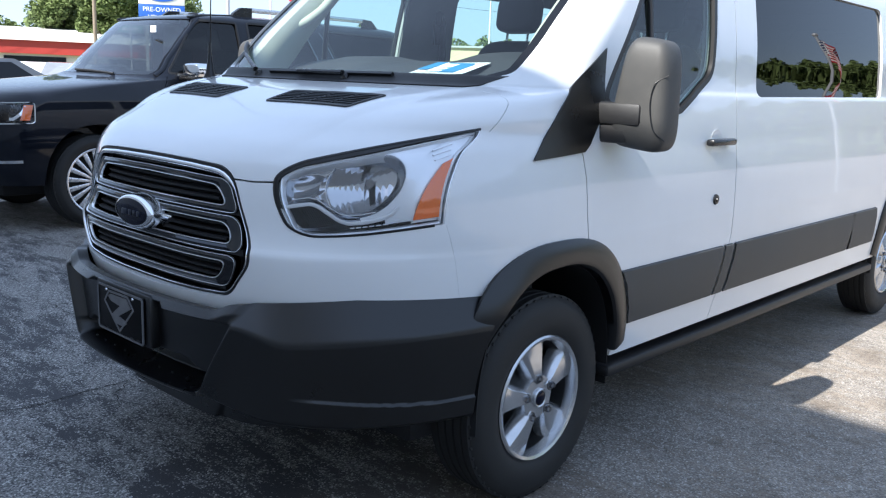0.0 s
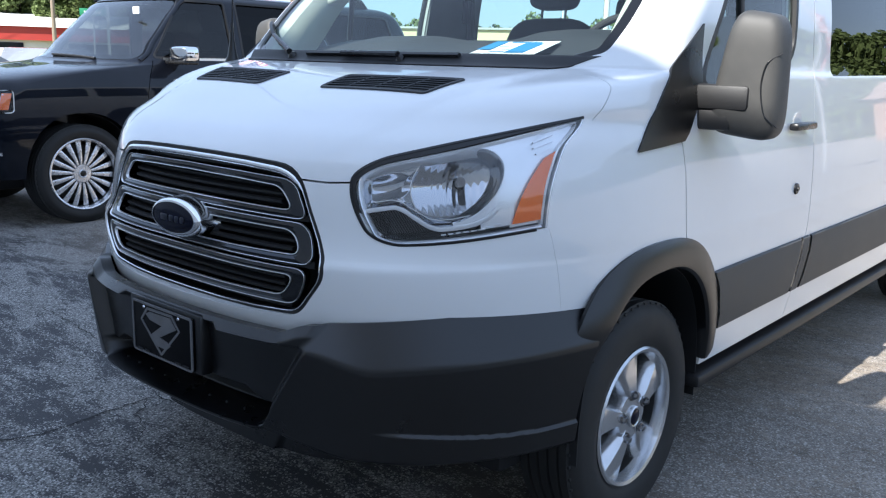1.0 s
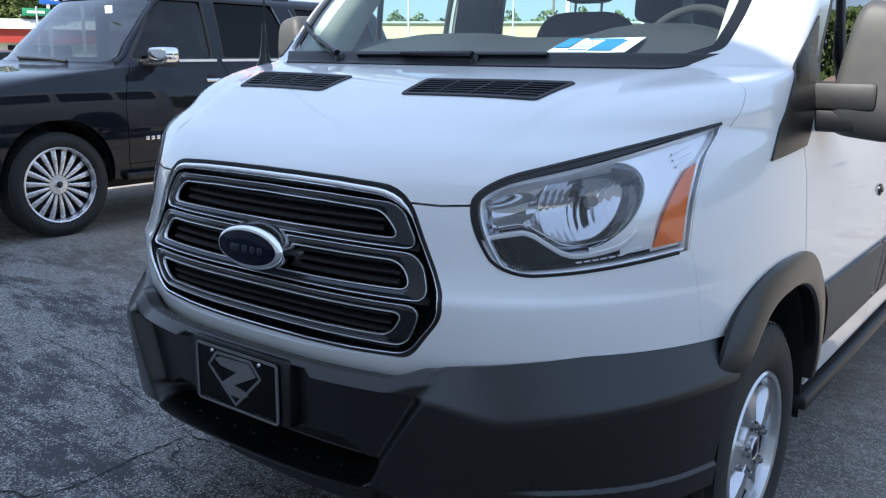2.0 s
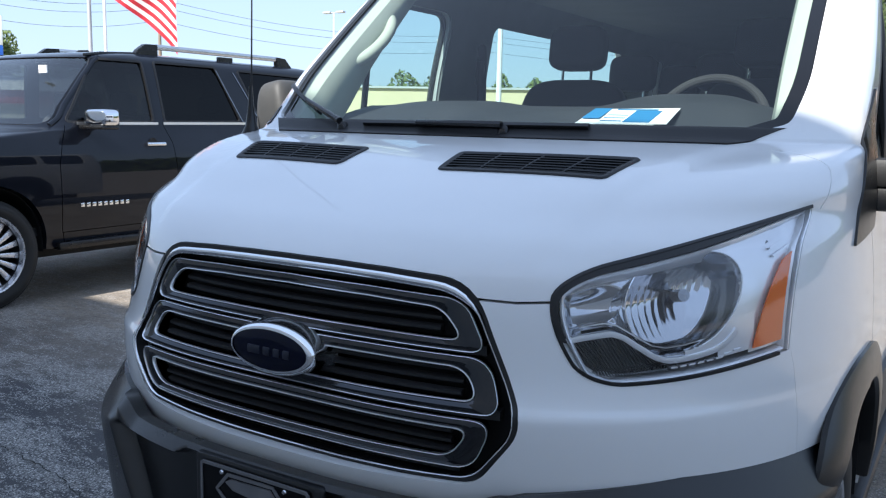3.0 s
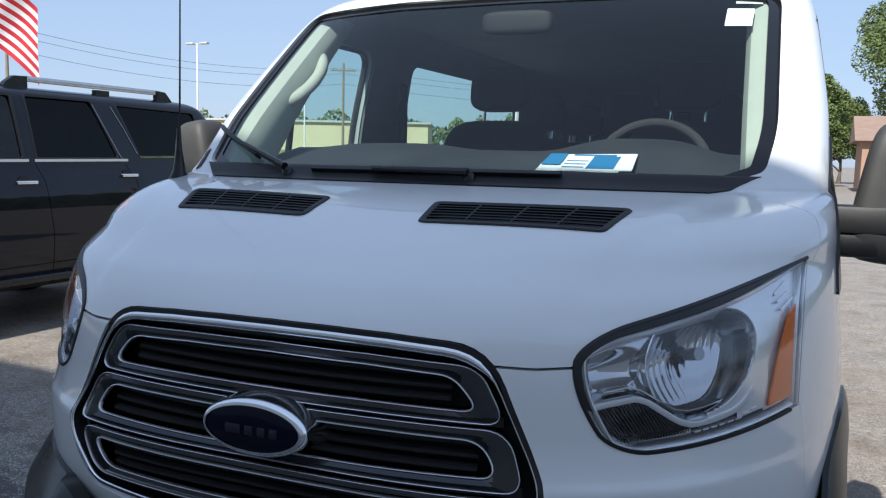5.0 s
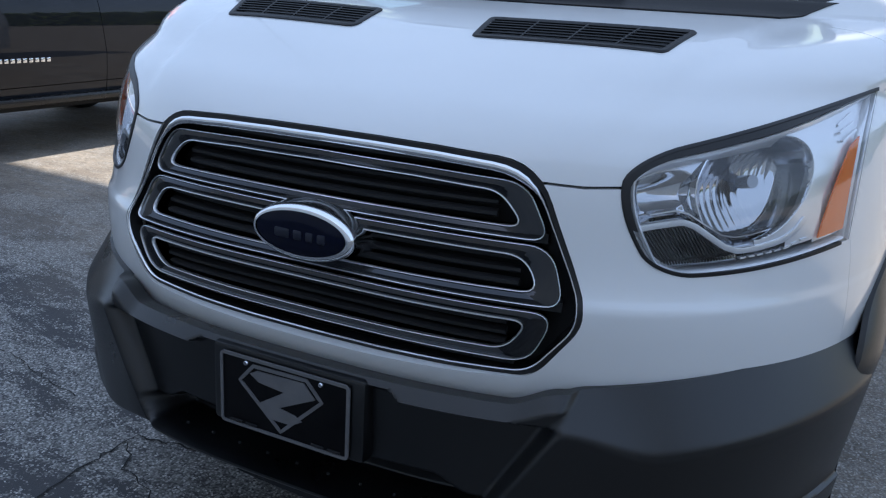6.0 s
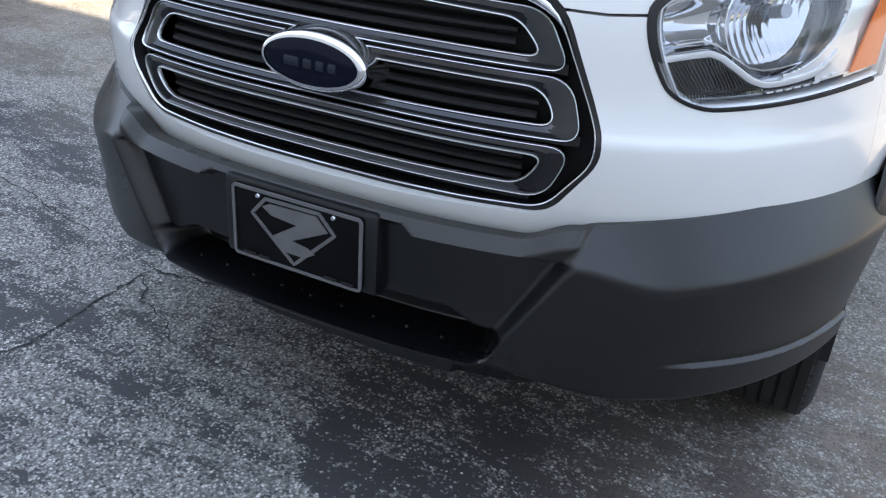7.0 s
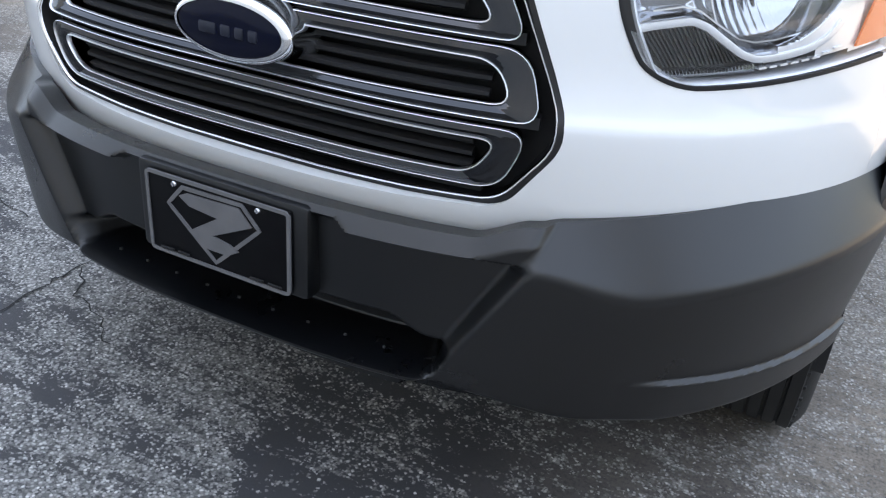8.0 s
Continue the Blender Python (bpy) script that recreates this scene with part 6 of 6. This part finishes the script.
# ---- plain unseen block, added behind the camera to shade the front of the van ----
WALLPAINT = worn("pale_render", (0.66, 0.65, 0.62), (0.60, 0.59, 0.56), (0.8, 0.9), 0.8, 40, 0.2)
shade_block = thing("unseen_shade_block", "plain pale rendered building with a flat roof edge", "building")
part("wall", boxes(((-26, -15.0, -0.05), (24, -6.0, 7.45))), WALLPAINT, shade_block)
part("roof", boxes(((-26.1, -15.1, 7.45), (24.1, -5.9, 7.75)), bevel=0.03), WALLPAINT, shade_block)
shade_block.matrix_basis = pose(0, 0, 0, 0, 0, -3.0)

# ---- far surroundings ----
SIGNWHITE = worn("sign_white", (0.78, 0.78, 0.77), (0.72, 0.72, 0.71), (0.4, 0.5), 2, 60, 0.05)
GRASS = worn("dry_grass", (0.16, 0.19, 0.05), (0.24, 0.22, 0.08), (0.9, 1.0), 0.3, 8, 0.6, dist=0.05)
LEAF = worn("leaves", (0.085, 0.125, 0.034), (0.145, 0.19, 0.058), (0.7, 0.85), 0.6, 5, 0.5, dist=0.05)
BARK = worn("bark", (0.09, 0.07, 0.05), (0.14, 0.11, 0.085), (0.9, 1.0), 3, 30, 0.7, dist=0.02)
BEIGE = worn("beige_wall", (0.62, 0.54, 0.36), (0.56, 0.48, 0.32), (0.85, 0.95), 0.2, 20, 0.2)
REDPAINT = worn("red_metal", (0.42, 0.04, 0.03), (0.34, 0.035, 0.03), (0.5, 0.6), 0.5, 20, 0.1)
GALV = worn("galvanised_steel", (0.52, 0.53, 0.54), (0.44, 0.45, 0.46), (0.4, 0.5), 3, 60, 0.1, metal=0.3)
WOODPOLE = worn("weathered_pole", (0.20, 0.16, 0.12), (0.27, 0.22, 0.17), (0.85, 0.95), 2, 40, 0.4)
BRICKRED = worn("brown_siding", (0.36, 0.22, 0.15), (0.31, 0.19, 0.13), (0.8, 0.9), 1, 20, 0.3)
SHINGLE = worn("roof_shingle", (0.30, 0.20, 0.15), (0.24, 0.17, 0.13), (0.9, 1.0), 2, 30, 0.4)


def bearing(eye, degrees, dist):
    """Place on the ground at a compass angle (from straight back, to the right) and distance from a point."""
    a = radians(degrees)
    return Vector((eye[0] + dist * math.sin(a), eye[1] + dist * math.cos(a), 0))


def leaves(center, rad, count, size, seed, squash=0.8, clumps=34):
    """A crown: many small leaf sheets gathered in uneven clumps."""
    rnd = random.Random(seed)
    cs = []
    for _ in range(clumps):
        while True:
            v = Vector((rnd.uniform(-1, 1), rnd.uniform(-1, 1), rnd.uniform(-1, 1)))
            if 0.25 < v.length < 1:
                break
        cs.append((Vector((v.x * rad, v.y * rad, v.z * rad * squash)) * 0.72, rad * rnd.uniform(0.16, 0.40)))
    verts, faces = [], []
    for _ in range(count):
        c, r = rnd.choice(cs)
        d = Vector((rnd.gauss(0, 1), rnd.gauss(0, 1), rnd.gauss(0, 1))).normalized() * r * rnd.random() ** 0.35
        p = Vector(center) + c + d
        s = size * rnd.uniform(0.6, 1.3)
        u = Vector((rnd.gauss(0, 1), rnd.gauss(0, 1), rnd.gauss(0, 0.6))).normalized()
        w = u.cross(Vector((rnd.gauss(0, 1), rnd.gauss(0, 1), rnd.gauss(0, 1)))).normalized()
        k = len(verts)
        verts += [p - u * s, p - w * s * 0.6, p + u * s, p + w * s * 0.6]
        faces.append((k, k + 1, k + 2, k + 3))
    me = bpy.data.meshes.new("crown")
    me.from_pydata([tuple(v) for v in verts], [], faces)
    return me


def tree(at, height, rad, seed, count=9000, size=0.16, trunk_h=None, group="trees by the car park"):
    rnd = random.Random(seed)
    t = thing("tree", "broad green leafy tree with an uneven crown", "tree", group, at=at)
    th = trunk_h or height * 0.35
    tr = part("trunk", tube([(0, 0, -0.1), (0.05, 0, th * 0.5), (0.1, 0.05, th), (0.0, 0.1, height * 0.7)], height * 0.03, 10, taper=height * 0.008), BARK, t)
    for k in range(7):
        a = rnd.uniform(0, math.tau)
        z = th + (height * 0.75 - th) * k / 7
        e = Vector((math.cos(a) * rad * 0.7, math.sin(a) * rad * 0.7, z + height * 0.14))
        part("limb", tube([(0.05, 0.04, z), e * 0.5 + Vector((0, 0, z * 0.52)), e], height * 0.010, 6, taper=0.02), BARK, tr)
    link_mesh("crown", leaves((0, 0, th + (height - th) * 0.52), rad, count, size, seed, (height - th) / 2 / rad), LEAF, t, smooth=0)
    return t


E0, E4 = (2.61, -1.28), (1.03, -1.18)


# tree line round the lot
def tree_line(name, a0, a1, dist, h0, h1, count, seed, leaf=0.3):
    rnd = random.Random(seed)
    vs, fs = [], []
    prof = [rnd.uniform(h0, h1) for _ in range(400)]
    for _ in range(count):
        a = rnd.uniform(a0, a1)
        q = (a - a0) / (a1 - a0) * 120
        i = int(q)
        f = q - i
        top = prof[i] * (1 - f) + prof[i + 1] * f
        r = dist + rnd.uniform(-6, 6)
        z = top * rnd.random()
        p = bearing((0, 0), a, r) + Vector((0, 0, z))
        s = leaf * rnd.uniform(0.6, 1.4)
        u = Vector((rnd.gauss(0, 1), rnd.gauss(0, 1), rnd.gauss(0, 1))).normalized()
        w = u.cross(Vector((rnd.gauss(0, 1), rnd.gauss(0, 1), rnd.gauss(0, 1)))).normalized()
        k = len(vs)
        vs += [tuple(p - u * s), tuple(p - w * s * 0.7), tuple(p + u * s), tuple(p + w * s * 0.7)]
        fs.append((k, k + 1, k + 2, k + 3))
    me = bpy.data.meshes.new(name)
    me.from_pydata(vs, [], fs)
    tagged(link_mesh(name, me, LEAF, smooth=0), "distant line of green trees", "trees", kind="stuff")


tree_line("far_trees", -95, -5, 175, 7.0, 11.5, 40000, 11, 0.42)
tree_line("far_trees", 75, 265, 120, 6.0, 9.5, 140000, 13, 0.24)
tree_line("far_trees", 8, 75, 95, 8.5, 10.5, 110000, 12)
# grass beyond the asphalt
bm = bmesh.new()
box(bm, (-75, 10, -0.2), (-34, 40, 0.02))
bm = merge(bm, prism([(0.0, -0.2), (0.0, 0.02), (10.0, 0.5), (24.0, 1.85), (34.0, 1.9), (34.0, -0.2)], lambda a, b, d: bearing(E4, -30, 62 + a) + Vector((d * 0.93, d * 0.37, b)), -75, 14))
tagged(link("grass", bm, GRASS, smooth=0), "strip of dry green grass beyond the car park", "grass", kind="structure")

# long beige building behind the lot
p = bearing(E4, -30, 95)
b = thing("warehouse", "long low beige building with plain walls", "building", at=p)
part("wall", boxes(((-45, -6, 0), (9.5, 6, 4.7))), BEIGE, b)
part("roof", boxes(((-45.3, -6.3, 4.7), (9.8, 6.3, 4.9))), GALV, b)
b.matrix_basis = pose(p.x, p.y, 0, 0, 0, 22)
# red and white store
p = bearing(E0, -69, 66)
b = thing("store", "low store with a white roof and red fascia", "building", at=p)
part("wall", boxes(((-16, -6, 0), (16, 6, 2.3))), WALLPAINT, b)
part("fascia", boxes(((-16.2, -6.3, 1.95), (16.2, 6.2, 2.75))), REDPAINT, b)
part("roof", prism([(-6.5, 2.75), (6.5, 2.75), (5.5, 3.3), (0, 3.75), (-5.5, 3.3)], lambda y, z, x: (x, y, z), -16.4, 16.4), WALLPAINT, b)
for k in range(4):
    part("window", boxes(((-12 + 6 * k, -6.06, 0.4), (-8.5 + 6 * k, -6.0, 1.8))), TINT, b)
b.matrix_basis = pose(p.x, p.y, 0, 0, 0, 62)
# brown house among the trees
p = bearing(E4, 6.6, 57)
b = thing("house", "low house with brown siding and shingle roof", "house", at=p)
part("wall", boxes(((-4.4, -4, 0), (6.0, 4, 2.9))), BRICKRED, b)
part("roof", prism([(-4.5, 2.85), (4.5, 2.85), (0, 4.4)], lambda y, z, x: (x, y, z), -4.8, 6.4), SHINGLE, b)
for x in (-2.2, 1.6):
    w = part("window", boxes(((x, -4.04, 0.65), (x + 1.5, -4.0, 2.25))), TINT, b)
    part("window_frame", boxes(((x - 0.08, -4.07, 1.40), (x + 1.58, -4.0, 1.48)), ((x - 0.08, -4.07, 0.57), (x + 1.58, -4.0, 0.65)), ((x - 0.08, -4.07, 2.25), (x + 1.58, -4.0, 2.33))), SIGNWHITE, w)
part("roof_vent", lathe([(0.0, 4.35), (0.12, 4.3), (0.14, 3.6)], 12, "Z"), GALV, b).matrix_basis = pose(-1.5, -1.6, -0.4)
# trees
tree(bearing(E4, 5.6, 72), 17.5, 6.6, 21, 70000, 0.125, 3.0)
tree(bearing(E4, -0.4, 64), 8.4, 2.6, 22, 30000, 0.10, 1.2)
tree(bearing(E4, 1.2, 78), 7.5, 2.6, 27, 26000, 0.10, 1.0)
tree(bearing(E0, -63.5, 62), 11.0, 3.6, 24, 30000, 0.14, 1.2)
tree(bearing(E0, -66.5, 66), 9.0, 2.6, 25, 20000, 0.14, 1.2)
tree(bearing(E0, -60.8, 75), 10.0, 3.2, 26, 20000, 0.15, 1.2)

# sign on posts
SIGNBLUE = worn("sign_blue", (0.02, 0.10, 0.42), (0.018, 0.09, 0.38), (0.35, 0.45), 2, 60, 0.05)


def words(text, size, mat, parent, x, z):
    c = bpy.data.curves.new("lettering", "FONT")
    c.body, c.size, c.align_x, c.align_y, c.extrude = text, size, "CENTER", "CENTER", 0.004
    tmp = new("tmp", c)
    bpy.context.view_layer.update()
    me = bpy.data.meshes.new_from_object(tmp.evaluated_get(bpy.context.evaluated_depsgraph_get()))
    bpy.data.objects.remove(tmp)
    o = link_mesh("lettering", me, mat, parent, smooth=0)
    o.matrix_basis = pose(x, -0.105, z, 90)


p = bearing(E0, -60.85, 51) + Vector((0, 0, -0.3))
sg = thing("dealer_sign", "blue and white sign board on steel posts", "sign", at=p)
part("blue_panel", boxes(((-1.2, -0.10, 4.10), (1.2, 0.10, 5.05)), bevel=0.03), SIGNBLUE, sg)
part("white_panel", boxes(((-1.2, -0.10, 5.058), (1.2, 0.10, 6.5)), bevel=0.03), SIGNWHITE, sg)
bm = bmesh.new()
bmesh.ops.create_cone(bm, cap_ends=True, segments=40, radius1=1, radius2=1, depth=0.04, matrix=pose(0, -0.115, 5.6, 90) @ Matrix.Diagonal((0.87, 0.38, 1, 1)))
part("oval_mark", bm, SIGNBLUE, sg)
for x in (-0.8, 0.8):
    part("post", boxes(((x - 0.08, -0.08, -0.05), (x + 0.08, 0.08, 4.12))), GALV, sg)
words("PRE-OWNED", 0.34, SIGNWHITE, sg, 0, 4.79)
words("VEHICLES", 0.34, SIGNWHITE, sg, 0, 4.38)
sg.matrix_basis = pose(p.x, p.y, p.z, 0, 0, 58)


# street name sign on a post
SIGNGREEN = worn("sign_green", (0.02, 0.22, 0.10), (0.018, 0.19, 0.09), (0.4, 0.5), 2, 60, 0.05)
st = thing("street_sign", "small green street sign with white border on a grey post", "sign")
part("post", tube([(0, 0, -0.1), (0, 0, 1.4), (0, 0, 2.86)], 0.03, 8), GALV, st)
blade = part("sign_blade", boxes(((-0.42, -0.012, 2.56), (0.42, 0.012, 2.80)), bevel=0.004), SIGNGREEN, st)
part("text_bar", boxes(((-0.28, -0.017, 2.64), (0.24, -0.011, 2.72))), SIGNWHITE, blade)
st.matrix_basis = pose(-26.4, 13.7, 0, 0, 0, 62)


# flags
FLAGRED = worn("flag_red", (0.50, 0.02, 0.035), (0.42, 0.02, 0.03), (0.8, 0.9), 6, 300, 0.2)
FLAGWHITE = worn("flag_white", (0.78, 0.77, 0.76), (0.70, 0.70, 0.70), (0.8, 0.9), 6, 300, 0.2)
FLAGBLUE = worn("flag_blue", (0.02, 0.035, 0.14), (0.018, 0.03, 0.11), (0.8, 0.9), 6, 300, 0.2)


def flag(at, turn, top, h, length, droop, pole_r=0.03):
    f = thing("flag", "striped red, white and blue flag on a steel pole", "flag", "flags", at=at)
    part("pole", tube([(0, 0, -0.05), (0, 0, top * 0.5), (0, 0, top + 0.15)], pole_r, 12), GALV, f)
    bm = bmesh.new()
    bmesh.ops.create_uvsphere(bm, u_segments=14, v_segments=8, radius=0.06, matrix=Matrix.Translation((0, 0, top + 0.2)))
    part("finial", bm, GALV, f)

    def at_uv(u, v):
        d = droop * u ** 1.1
        return (pole_r + length * u * (1 - 0.3 * droop), 0.10 * math.sin(7 * u + 2.0 * v) * u ** 0.6 + 0.04 * math.sin(15 * u + 5 * v), top - h * v - length * d * u * (0.8 + 0.2 * v) + 0.03 * math.sin(8 * u))
    for k in range(13):
        bm = grid([[at_uv(0.0 + i / 30, (k + t) / 13) for i in range(31)] for t in (0, 0.34, 0.67, 1)])
        part("stripe", bm, FLAGRED if k % 2 == 0 else FLAGWHITE, f, smooth=60)
    for off in (-0.004, 0.004):
        bm = grid([[Vector(at_uv(0.40 * i / 12, 7 / 13 * j / 8)) + Vector((0, off, 0)) for i in range(13)] for j in range(9)])
        part("canton", bm, FLAGBLUE, f, smooth=60)
        for j in range(5):
            for i in range(6):
                q = Vector(at_uv(0.03 + 0.064 * i, 7 / 13 * (0.1 + 0.2 * j)))
                part("star", boxes((q + Vector((-0.018, 1.6 * off - 0.002, -0.018)), q + Vector((0.018, 1.6 * off + 0.002, 0.018)))), FLAGWHITE, f, smooth=0)
    f.matrix_basis = pose(at[0], at[1], 0, 0, 0, turn)
    return f


p = bearing((1.10, -1.18), -53.9, 14)
flag(p, 24, 4.02, 0.88, 1.55, 0.55)
flag(bearing((0.94, 3.1), 18.5, 13), 200, 3.6, 0.9, 0.42, 1.5)


# poles
def lot_light(at, height, heads=1, r=0.07):
    t = thing("car_park_light", "tall white lamp pole with a flat lamp head", "lamp post", "lamp posts", at=at)
    part("pole", tube([(0, 0, -0.05), (0, 0, height * 0.5), (0, 0, height)], r, 10, taper=r * 0.7), SIGNWHITE, t)
    part("pole_base", lathe([(0.0, 0.6), (0.25, 0.6), (0.27, 0.0)], 16, "Z"), SIGNWHITE, t)
    for k in range(heads):
        s = 1 if k == 0 else -1
        part("lamp_head", boxes(((s * 0.25, -0.16, height - 0.08), (s * 0.85, 0.16, height + 0.05)), bevel=0.04) if s > 0 else boxes(((-0.85, -0.16, height - 0.08), (-0.25, 0.16, height + 0.05)), bevel=0.04), GALV, t)
        part("lamp_arm", tube([(0, 0, height - 0.05), (s * 0.3, 0, height)], 0.03, 8), GALV, t)
    return t


lot_light(bearing(E4, -28.2, 22), 8.5, 1, 0.075)
lot_light(bearing(E4, -39.2, 58), 8.3, 2, 0.07)
lot_light(bearing(E0, -54.3, 40), 9.0, 1, 0.07)
lot_light(bearing(E4, -32.5, 66), 7.5, 1, 0.07)


def utility_pole(at, h, turn):
    t = thing("utility_pole", "weathered wooden utility pole with a crossarm", "utility pole", "utility poles", at=at)
    part("pole", tube([(0, 0, -0.1), (0, 0, h * 0.5), (0, 0, h)], 0.14, 10, taper=0.09), WOODPOLE, t)
    part("crossarm", boxes(((-1.1, -0.05, h - 0.7), (1.1, 0.05, h - 0.56))), WOODPOLE, t)
    for x in (-1.0, -0.4, 0.4, 1.0):
        part("insulator", lathe([(0.0, 0.16), (0.03, 0.15), (0.05, 0.05), (0.03, 0.0)], 10, "Z"), GALV, t).matrix_basis = pose(x, 0, h - 0.56)
    t.matrix_basis = pose(at[0], at[1], 0, 0, 0, turn)


ends = [bearing(E0, -85, 60), bearing(E0, -64.7, 58), bearing((1.1, -1.18), -50.0, 62), bearing(E4, -30, 78), bearing(E4, -5, 100)]
for k, q in enumerate(ends):
    utility_pole(q, 9.5, 30)
for k, (a, c) in enumerate(zip(ends, ends[1:])):
    for j, off in enumerate((0.0, -0.5, -1.4)):
        pts = [a.lerp(c, t) + Vector((0, 0, 9.1 + off - 1.0 * 4 * t * (1 - t))) for t in np.linspace(0, 1, 14)]
        tagged(link("power_line", tube(pts, 0.012, 5), SEAL), "dark power line sagging between poles", "cable", "power lines")


# parked cars far away
def small_car(at, turn, paint, label):
    t = thing("parked_car", label, "car", "parked cars", at=at)
    outline = [(-2.2, 0.35, 0.1), (-2.25, 0.85, 0.1), (-1.5, 0.98, 0.2), (-0.7, 1.45, 0.2), (0.9, 1.48, 0.2), (1.7, 1.05, 0.2), (2.2, 0.95, 0.15), (2.2, 0.35, 0.1)]
    bm = prism(rounded(outline, 4), lambda y, z, x: (x * (1 - max(0, z - 0.95) * 0.32), y, z), -0.88, 0.88)
    part("body", bm, paint, t, smooth=40)
    part("window", prism(rounded([(-1.25, 1.0, 0.04), (-0.62, 1.39, 0.06), (0.82, 1.41, 0.06), (1.4, 1.04, 0.04)]), lambda y, z, x: (x * (1 - max(0, z - 0.95) * 0.32), y, z), -0.895, 0.895), PRIVACY, t)
    part("windshield", boxes(((-0.66, -1.33, 1.0), (0.66, -1.30, 1.02))), PRIVACY, t)
    for y in (-1.4, 1.4):
        for s in (-1, 1):
            wl = part("wheel", lathe([(0.0, 0.11), (0.2, 0.1), (0.21, 0.11), (0.31, 0.1), (0.33, 0.06), (0.33, -0.1), (0.0, -0.1)], 24), RUBBER, t)
            wl.matrix_basis = pose(s * 0.80, y, 0.33, 0, 0, 0 if s > 0 else 180)
            part("hubcap", lathe([(0.0, 0.118), (0.19, 0.112), (0.2, 0.1)], 18), ALLOY, wl)
    t.matrix_basis = pose(at[0], at[1], 0, 0, 0, turn)


GREYPAINT = worn("grey_paint", (0.22, 0.23, 0.25), (0.18, 0.19, 0.2), (0.2, 0.3), 2, 300, 0.02, Coat_Weight=0.8)
small_car(bearing(E0, -68.2, 50), 62, WHITE, "white car parked far across the lot")
small_car(bearing(E0, -66.3, 40), 60, GREYPAINT, "grey car parked far across the lot")
small_car(bearing(E0, -64.9, 37), 20, GREYPAINT, "dark grey car parked far across the lot")
small_car(bearing(E0, -72.6, 19), 8, GREYPAINT, "silver grey car with dark glass parked on the lot")
